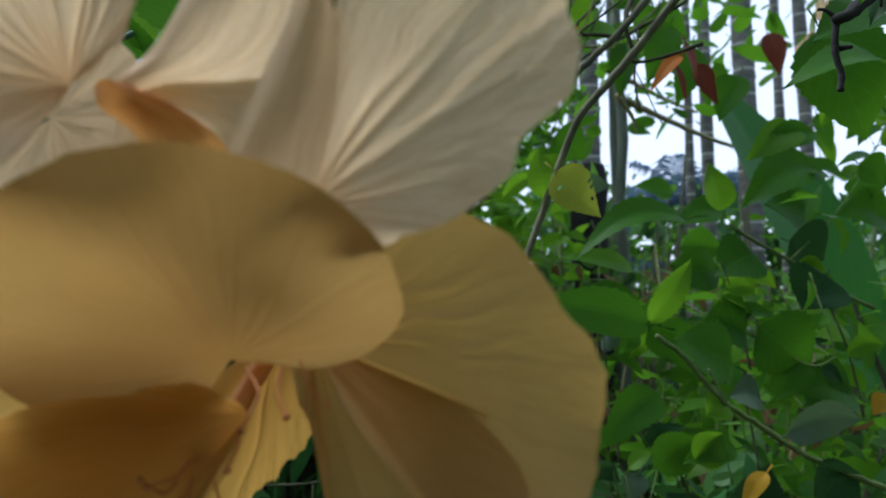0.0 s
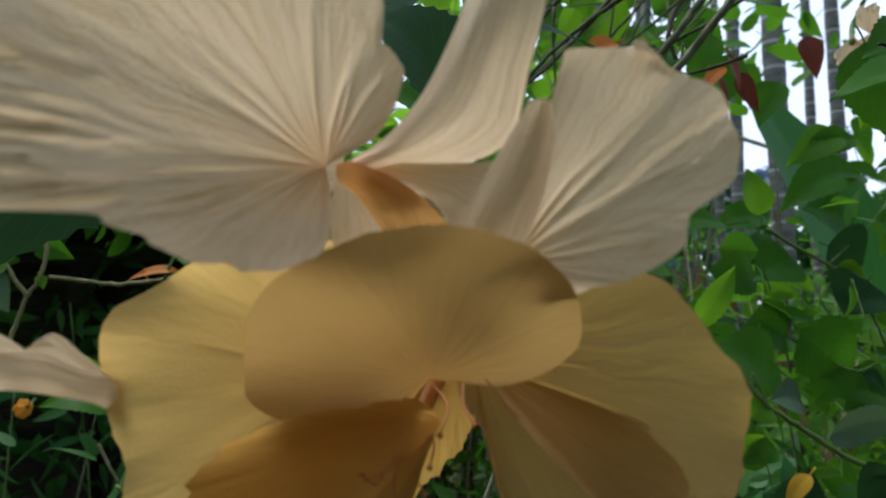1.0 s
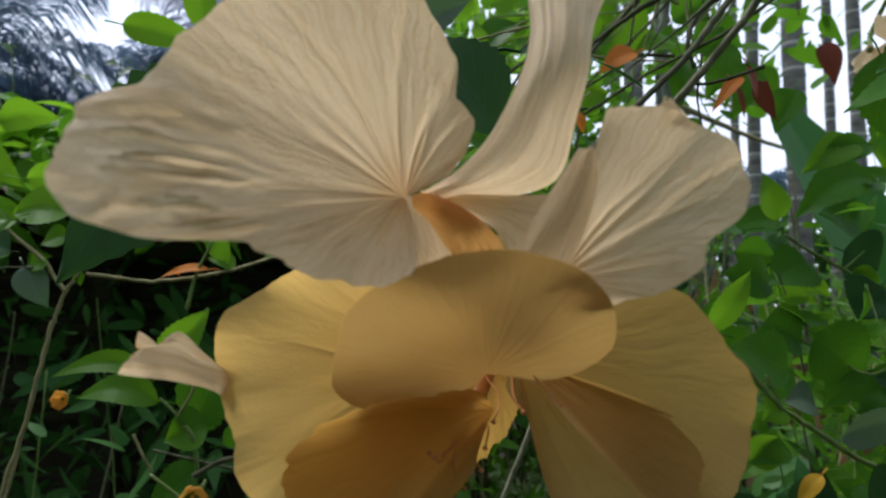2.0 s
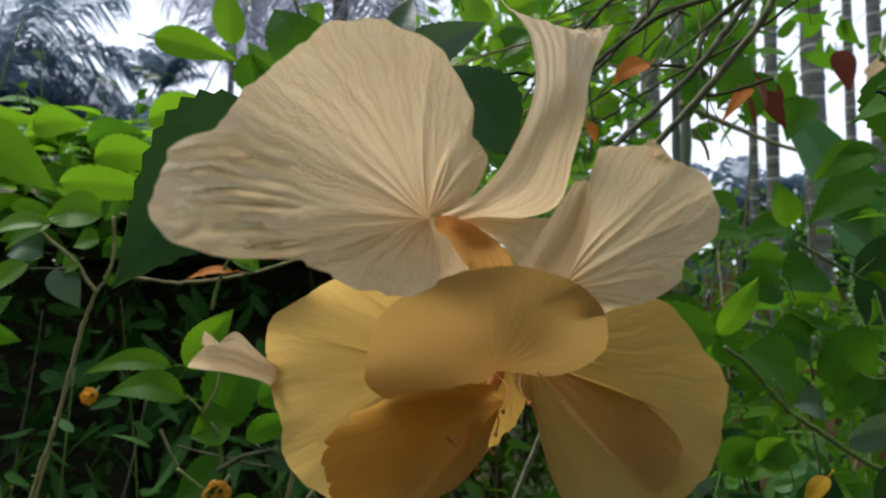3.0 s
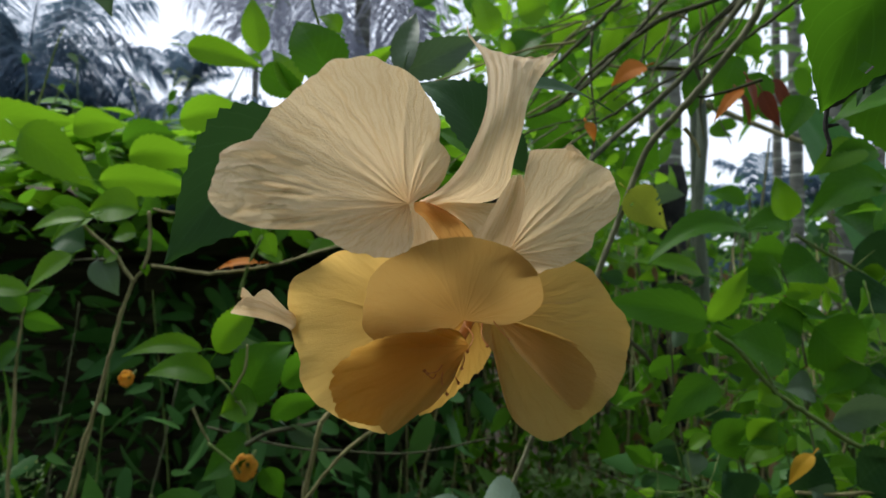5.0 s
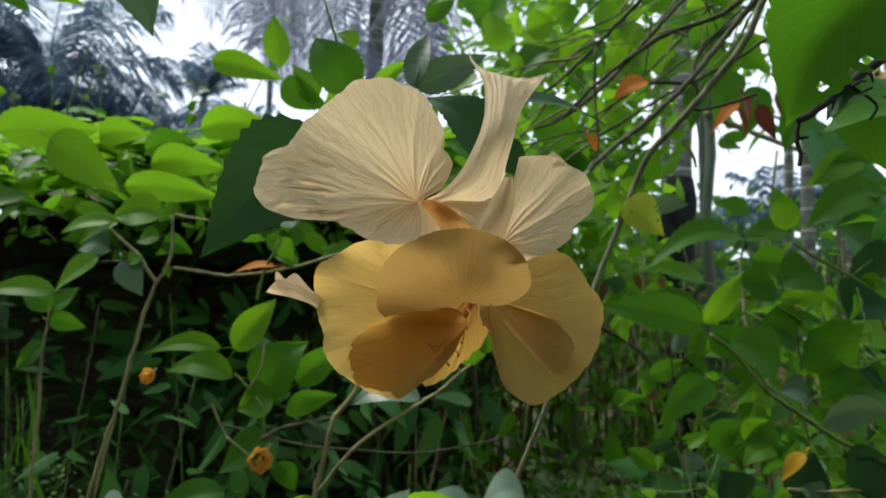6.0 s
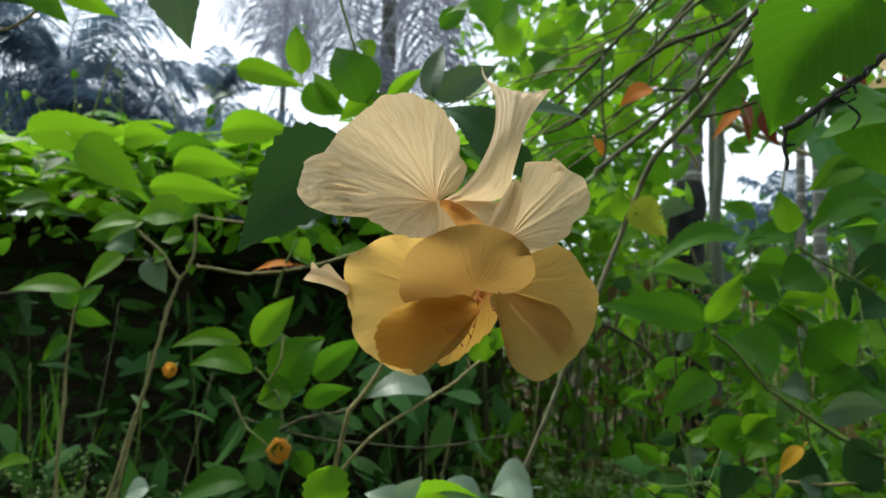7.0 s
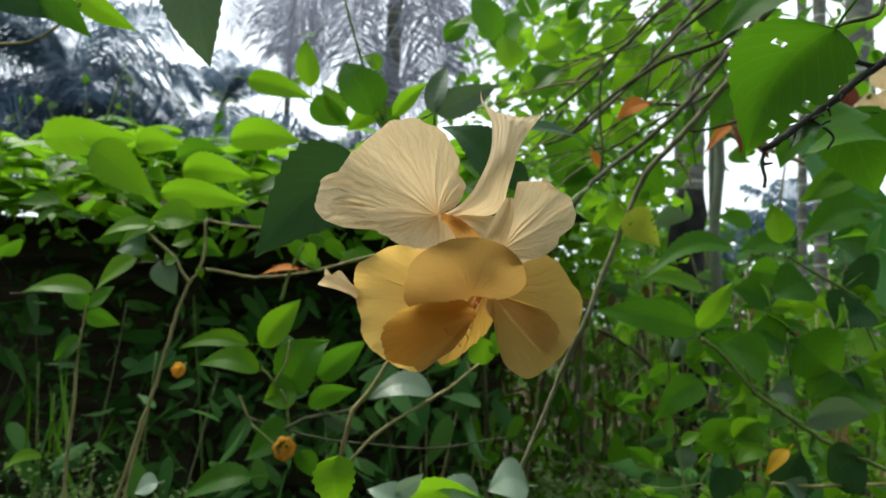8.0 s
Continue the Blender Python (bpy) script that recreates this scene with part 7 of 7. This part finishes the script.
# ---- palms ----
def frond(parent, start, heading, rise, length, leaflets, leaf_len, droop, seed, width=0.02, mat=None):
    """A feather leaf: arching rib with two rows of hanging leaflets."""
    rng = random.Random(seed)
    start = Vector(start)
    h = Vector((math.cos(heading), math.sin(heading), 0))
    rib = []
    for i in range(13):
        s = i / 12
        ang = rise - droop * s ** 1.3
        step = Vector((h.x * math.cos(ang), h.y * math.cos(ang), math.sin(ang))) * (length / 12)
        rib.append(start if i == 0 else rib[-1] + step)
    verts, faces = tube(rib, [0.018 * (1 - 0.85 * i / 12) for i in range(13)], 5)
    cross = Vector((-h.y, h.x, 0))
    for n in range(leaflets):
        s = 0.14 + 0.85 * n / leaflets
        f = s * 12
        i = min(11, int(f))
        p = rib[i].lerp(rib[i + 1], f - i)
        d = (rib[i + 1] - rib[i]).normalized()
        ll = leaf_len * (0.45 + 0.9 * math.sin(math.pi * min(1, s * 1.05)) ** 0.8) * rng.uniform(0.8, 1.1)
        for sgn in (-1, 1):
            out = (cross * sgn + d * 0.75 + Vector((0, 0, rng.uniform(-0.1, 0.25)))).normalized()
            mid = p + out * (ll * 0.5)
            end = p + out * (ll * 0.88) + Vector((0, 0, -ll * rng.uniform(0.25, 0.6)))
            w = d * width
            k = len(verts)
            verts += [p - w * 0.5, p + w * 0.5, mid - w, mid + w, end]
            faces += [(k, k + 1, k + 3, k + 2), (k + 2, k + 3, k + 4)]
    return link_mesh("frond", verts, faces, mat or frond_blue_haze, parent)


def palm(label, at, height, radius, fronds, length, leaflets, leaf_len, seed, droop=1.5, lean=0.0, group="palms", rise=(0.15, 1.25), mat=None):
    rng = random.Random(seed)
    e = thing("palm_tree", at, label, "palm tree", group)
    x, y, z = at
    pts = [(x + lean * (i / 10) ** 2, y, z - 0.05 + height * i / 10) for i in range(11)]
    line = smooth_list(pts, 60)
    rad = [radius * (1.25 - 0.35 * i / 59) * (1.05 if i % 3 == 0 else 0.98) for i in range(60)]
    v, f = tube(line, rad, 12)
    link_mesh("trunk", v, f, palm_bark, e)
    top = line[-1]
    for k in range(fronds):
        frond(e, tuple(top), 2.4 * k + rng.uniform(-0.3, 0.3), rng.uniform(*rise), length * rng.uniform(0.8, 1.1), leaflets, leaf_len, droop * rng.uniform(0.8, 1.2), seed * 50 + k, 0.017, mat)
    return e


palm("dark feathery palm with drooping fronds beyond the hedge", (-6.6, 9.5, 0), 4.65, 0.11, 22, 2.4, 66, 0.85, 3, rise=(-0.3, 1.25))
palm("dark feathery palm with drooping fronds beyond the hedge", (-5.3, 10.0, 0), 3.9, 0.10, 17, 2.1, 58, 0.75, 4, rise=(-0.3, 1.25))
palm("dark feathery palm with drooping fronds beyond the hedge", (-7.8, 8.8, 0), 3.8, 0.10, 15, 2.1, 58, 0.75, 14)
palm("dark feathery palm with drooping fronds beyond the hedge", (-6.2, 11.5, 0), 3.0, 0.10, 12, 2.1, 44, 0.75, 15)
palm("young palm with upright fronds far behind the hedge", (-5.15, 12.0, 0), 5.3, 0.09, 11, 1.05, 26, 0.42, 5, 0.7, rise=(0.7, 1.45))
palm("tall palm with heavy hanging fronds painted hazy grey", (-1.25, 8.0, 0), 6.2, 0.10, 13, 2.7, 38, 0.95, 6, 2.4, rise=(-0.9, 0.8), mat=frond_hazy)
palm("tall palm with heavy hanging fronds painted hazy grey", (-3.4, 10.5, 0), 7.0, 0.05, 9, 2.0, 36, 0.75, 7, 2.3, rise=(-0.8, 0.9), mat=frond_hazy)
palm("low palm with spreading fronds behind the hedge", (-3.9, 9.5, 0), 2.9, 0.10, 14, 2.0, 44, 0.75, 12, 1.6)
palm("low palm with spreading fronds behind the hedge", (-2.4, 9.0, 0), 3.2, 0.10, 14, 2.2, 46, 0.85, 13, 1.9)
for x, y, r, h, lean, seed in ((2.67, 5.0, 0.055, 9, 0.1, 21), (2.45, 4.0, 0.075, 10, -0.15, 22), (3.65, 6.0, 0.05, 9, 0, 23), (3.0, 6.0, 0.045, 8, 0.1, 24), (3.55, 5.0, 0.06, 9, -0.1, 25), (2.0, 6.5, 0.05, 9, 0.1, 26), (1.5, 4.4, 0.075, 9, 0.05, 27), (4.6, 7.0, 0.06, 10, 0, 28), (2.3, 7.5, 0.06, 9, 0, 29)):
    palm("slender grey-trunked areca palm in a stand", (x, y, 0), h, r * 0.8, 7, 1.9, 22, 0.5, seed, 1.6, lean, "areca stand")
palm("small bushy palm far behind the trunks", (3.3, 10.5, 0), 1.9, 0.08, 14, 1.8, 30, 0.5, 31, 1.1)
palm("small bushy palm far behind the trunks", (4.4, 9.0, 0), 2.75, 0.06, 15, 1.0, 26, 0.4, 33, 0.9)


for x, y, h, length, seed in ((1.75, 4.1, 0.45, 1.3, 41), (2.5, 4.9, 0.6, 1.4, 42), (1.5, 5.4, 0.7, 1.3, 43), (3.1, 4.4, 0.5, 1.3, 44), (2.2, 3.4, 0.3, 1.0, 45)):
    palm("young green palm low between the trunks", (x, y, 0), h, 0.03, 9, length, 34, 0.34, seed, 1.5, 0.0, "young palms", (0.5, 1.3), crowd_mid)


# ---- poles, canes and stump ----
pole = thing("bamboo_pole", (0.9, 2.2, 0), "upright greenish grey bamboo pole", "pole")
v, f = tube([(0.9 + 0.01 * math.sin(i), 2.2, -0.03 + 0.1 * i) for i in range(36)], [0.018 * (1.12 if i % 4 == 0 else 1) for i in range(36)], 10)
link_mesh("pole", v, f, bamboo, pole)
pole = thing("bamboo_pole", (1.02, 2.6, 0), "thin upright bamboo pole", "pole")
v, f = tube([(1.02, 2.6, -0.03 + 0.1 * i) for i in range(34)], [0.016 * (1.15 if i % 4 == 1 else 1) for i in range(34)], 8)
link_mesh("pole", v, f, bamboo, pole)
for a, b in (((0.88, 2.17, 2.12), (2.36, 3.93, 2.34)), ((0.98, 2.58, 2.38), (2.6, 5.0, 2.9))):
    rail = thing("bamboo_rail", a, "pale bamboo cane tied across the trunks", "cane", "canes")
    twig(rail, "cane", [a, tuple((Vector(a) + Vector(b)) / 2 + Vector((0, 0, -0.015))), b], 0.013, 0.011, bark_pale, 0.15)
stump = thing("tree_stump", (1.04, 3.0, 0), "black weathered tree stump", "stump")
v, f = tube([(1.04 + 0.02 * math.sin(i * 0.7), 3.0, -0.05 + 0.11 * i) for i in range(20)], [0.115 - 0.0018 * i for i in range(19)] + [0.06], 14, 0.09, 5)
link_mesh("trunk", v, f, stump_bark, stump)


# ---- old shed under the creepers ----
shed = thing("shed", (-1.6, 2.9, 0), "old dark plank shed overgrown with creepers", "shed")


def box(name, x0, x1, y0, y1, z0, z1, material, parent):
    bm = bmesh.new()
    bmesh.ops.create_cube(bm, size=1)
    for w in bm.verts:
        w.co = Vector(((x0 + x1) / 2 + w.co.x * (x1 - x0), (y0 + y1) / 2 + w.co.y * (y1 - y0), (z0 + z1) / 2 + w.co.z * (z1 - z0)))
    bmesh.ops.bevel(bm, geom=bm.edges[:], offset=0.006, segments=1, affect="EDGES")
    v = [tuple(w.co) for w in bm.verts]
    bm.verts.index_update()
    f = [tuple(w.index for w in q.verts) for q in bm.faces]
    bm.free()
    return link_mesh(name, v, f, material, parent, smooth=False)


for x in (-3.6, -2.4, -1.2, -0.05):
    box("post", x - 0.05, x + 0.05, 2.4, 2.5, -0.05, 1.72, old_wood, shed)
for k in range(9):
    z = 0.06 + 0.185 * k
    box("plank", -3.75, 0.12, 2.505 + 0.004 * (k % 2), 2.53 + 0.004 * (k % 2), z, z + 0.165, old_wood, shed)
box("beam", -3.8, 0.2, 2.37, 2.45, 1.54, 1.62, old_wood, shed)
cols = 160
rv = [(-4.0 + 4.4 * j / cols, 1.95 + 2.4 * i / 6, 1.73 + 0.05 * i + 0.018 * math.sin(j * 1.25)) for i in range(7) for j in range(cols + 1)]
link_mesh("roof", rv, grid_faces(7, cols + 1), rust_sheet, shed)
box("back_wall", -3.75, 0.12, 4.2, 4.24, -0.05, 1.95, old_wood, shed)
box("side_wall", 0.09, 0.12, 2.55, 4.19, -0.05, 1.72, old_wood, shed)


# ---- loose vegetation ----
crowd("creeper_leaves", "bright green creeper leaves spread over the shed roof", "creeper", [(-2.6, 0.15, 1.55, 2.3, 1.74, 1.92, 520), (-2.4, 0.1, 1.4, 1.7, 1.62, 1.86, 240), (-3.5, 0.2, 2.2, 3.6, 1.85, 2.02, 300)], (0.09, 0.19), crowd_fresh, 0.75, 1, 0.6)
crowd("creeper_fringe", "green creeper leaves hanging over the roof edge", "creeper", [(-2.4, 0.1, 1.4, 1.9, 1.55, 1.72, 170), (-1.2, -0.2, 1.2, 1.5, 1.5, 1.75, 120)], (0.035, 0.1), crowd_mid, 0.3, 2, 0.5, 0.4)
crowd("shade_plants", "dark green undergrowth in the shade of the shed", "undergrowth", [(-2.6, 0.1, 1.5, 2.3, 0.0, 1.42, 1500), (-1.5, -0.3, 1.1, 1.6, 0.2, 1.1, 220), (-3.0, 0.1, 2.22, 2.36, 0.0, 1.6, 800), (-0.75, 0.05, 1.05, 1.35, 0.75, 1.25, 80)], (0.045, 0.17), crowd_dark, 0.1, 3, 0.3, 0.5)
crowd("pale_herbs", "pale yellowish green herbs with tiny leaves", "herbs", [(-0.84, -0.56, 0.9, 1.1, 0.82, 0.99, 900), (-1.0, -0.78, 1.0, 1.2, 0.85, 1.05, 220)], (0.007, 0.018), crowd_pale, 0.2, 4)
crowd("pale_seedlings", "pale green seedlings low among the undergrowth", "seedlings", [(0.2, 0.62, 1.35, 1.75, 0.78, 0.96, 800), (-0.1, 0.3, 1.4, 1.8, 0.75, 0.88, 350)], (0.012, 0.035), crowd_pale, 0.3, 19)
crowd("grass_blades", "thin green grass blades in the shade", "grass", [(-1.15, -0.82, 1.1, 1.4, 0.75, 1.0, 12), (-0.7, 0.1, 1.5, 2.0, 0.3, 0.8, 24)], (0.15, 0.3), crowd_mid, 0.0, 18, 0.04, -3.0)
crowd("undergrowth", "tangled mid-green undergrowth between stems", "undergrowth", [(-0.1, 1.5, 2.2, 4.6, 0.0, 1.65, 2600), (0.0, 1.2, 1.4, 2.2, 0.0, 1.1, 900), (-0.1, 1.4, 4.5, 7, 0.0, 1.9, 1200)], (0.04, 0.11), crowd_mid, 0.1, 5)
crowd("dry_leaves", "withered brown leaves caught among the stems", "dead leaves", [(-0.1, 1.3, 1.7, 3.2, 0.3, 1.5, 420), (0.4, 1.5, 1.2, 1.8, 0.2, 1.2, 90)], (0.04, 0.1), crowd_brown, 0.0, 25, 0.35, 0.8)
crowd("side_undergrowth", "dense green undergrowth below the palm trunks", "undergrowth", [(0.9, 3.6, 1.6, 4.6, 0.0, 1.45, 2600), (0.65, 1.7, 0.95, 1.6, 0.2, 1.4, 520), (1.4, 6, 5.5, 8, 0, 2.45, 1900)], (0.05, 0.14), crowd_mid, 0.2, 6, 0.4)
crowd("shrub_leaves", "small mid-green leaves crowded on the shrub", "leaves", [(0.35, 0.85, 0.6, 0.95, 1.0, 1.42, 190), (0.6, 0.95, 0.65, 1.0, 1.35, 1.6, 60)], (0.03, 0.07), crowd_mid, 0.25, 16, 0.4)
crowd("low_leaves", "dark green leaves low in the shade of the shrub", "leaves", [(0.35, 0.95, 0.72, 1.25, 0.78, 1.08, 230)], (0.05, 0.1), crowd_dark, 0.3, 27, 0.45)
crowd("tree_leaves", "bright green leaves of a small tree behind the twigs", "foliage", [(0.1, 0.42, 1.4, 2.1, 1.72, 2.4, 150), (0.15, 0.7, 1.9, 3.0, 1.45, 1.9, 260), (0.0, 0.6, 2.4, 3.4, 2.0, 3.0, 120)], (0.05, 0.11), crowd_fresh, 0.3, 7, 0.5)
crowd("back_foliage", "mid-green foliage of trees behind the twigs", "foliage", [(0.1, 1.15, 2.9, 3.7, 1.5, 3.1, 480), (0.25, 0.72, 2.2, 2.9, 1.75, 2.7, 130), (0.1, 1.5, 4.4, 5.0, 1.9, 4.2, 330), (0.7, 1.42, 3.7, 4.5, 1.6, 2.2, 80), (0.25, 2.1, 5.2, 6.6, 1.6, 4.6, 520), (-0.2, 0.5, 3.6, 4.8, 2.2, 3.6, 200), (0.45, 0.95, 2.9, 3.7, 2.1, 2.7, 170), (0.75, 1.5, 1.9, 2.8, 2.15, 2.75, 130), (1.4, 3.2, 4.0, 5.5, 3.0, 4.4, 260)], (0.06, 0.16), crowd_mid, 0.2, 17, 0.45)
crowd("far_woods", "dark green woods in the distance", "woods", [(-22, 22, 14, 20, 0, 4.2, 5200), (4.5, 16, 8, 14, 0, 3.0, 1600), (2.5, 7.5, 9.6, 11, 0, 2.9, 800), (-16, -7, 7, 13, 0, 3.6, 1500)], (0.25, 0.6), crowd_dark, 0.1, 8, fine=False)
# unseen leaves added behind and beside the camera to hold back skylight
crowd("hedge_behind", "unseen dark green leaves added behind the camera to cut front light", "hedge", [(-3.5, 3.5, -2.6, -1.0, 0, 3.6, 3600), (-3.5, 3.5, -2.6, -0.35, 2.5, 3.6, 900), (-3.5, -2.2, -2.6, 0.8, 0, 3.2, 900), (2.2, 3.5, -2.6, 0.6, 0, 3.2, 900)], (0.12, 0.26), crowd_dark, 0.2, 10, fine=False)
# out-of-view leaves added above and to the right, to darken the shrub
crowd("overhead_leaves", "unseen green leaves added overhead and at the right for shade", "foliage", [(0.25, 1.9, -0.3, 1.3, 2.35, 2.95, 330), (0.95, 2.1, -0.3, 0.6, 0.6, 2.4, 460)], (0.08, 0.14), crowd_mid, 0.4, 26, 0.5)
crowd("woods_behind", "dark green woods around the garden", "woods", [(-14, 14, -12, -6, 0, 5, 1500), (-14, -7, -6, 7, 0, 5, 1200), (7, 14, -6, 7, 0, 5, 1200)], (0.35, 0.7), crowd_dark, 0.1, 9, fine=False)
rng = random.Random(5)
sv, sf = [], []
for n in range(170):
    x, y = rng.uniform(-0.3, 3.0), rng.uniform(2.0, 4.5)
    h = rng.uniform(0.8, 2.0)
    v, f = tube([(x, y, -0.03), (x + rng.uniform(-0.1, 0.1), y, h * 0.5), (x + rng.uniform(-0.25, 0.25), y, h)], [0.012, 0.009, 0.004], 5)
    k = len(sv)
    sv += v
    sf += [tuple(a + k for a in q) for q in f]
pv, pf = [], []
for n in range(70):
    x, y = rng.uniform(-0.15, 1.3), rng.uniform(1.5, 3.0)
    h = rng.uniform(0.9, 1.7)
    v, f = tube([(x, y, -0.03), (x + rng.uniform(-0.06, 0.06), y, h * 0.5), (x + rng.uniform(-0.18, 0.18), y, h)], [0.007, 0.005, 0.002], 5)
    k = len(pv)
    pv += v
    pf += [tuple(a + k for a in q) for q in f]
tagged(link_mesh("pale_stems", pv, pf, bark_pale), "thin pale stems standing in the undergrowth", "stems", kind="stuff")
tagged(link_mesh("dry_stems", sv, sf, bark), "thin brown stems standing in the undergrowth", "stems", kind="stuff")
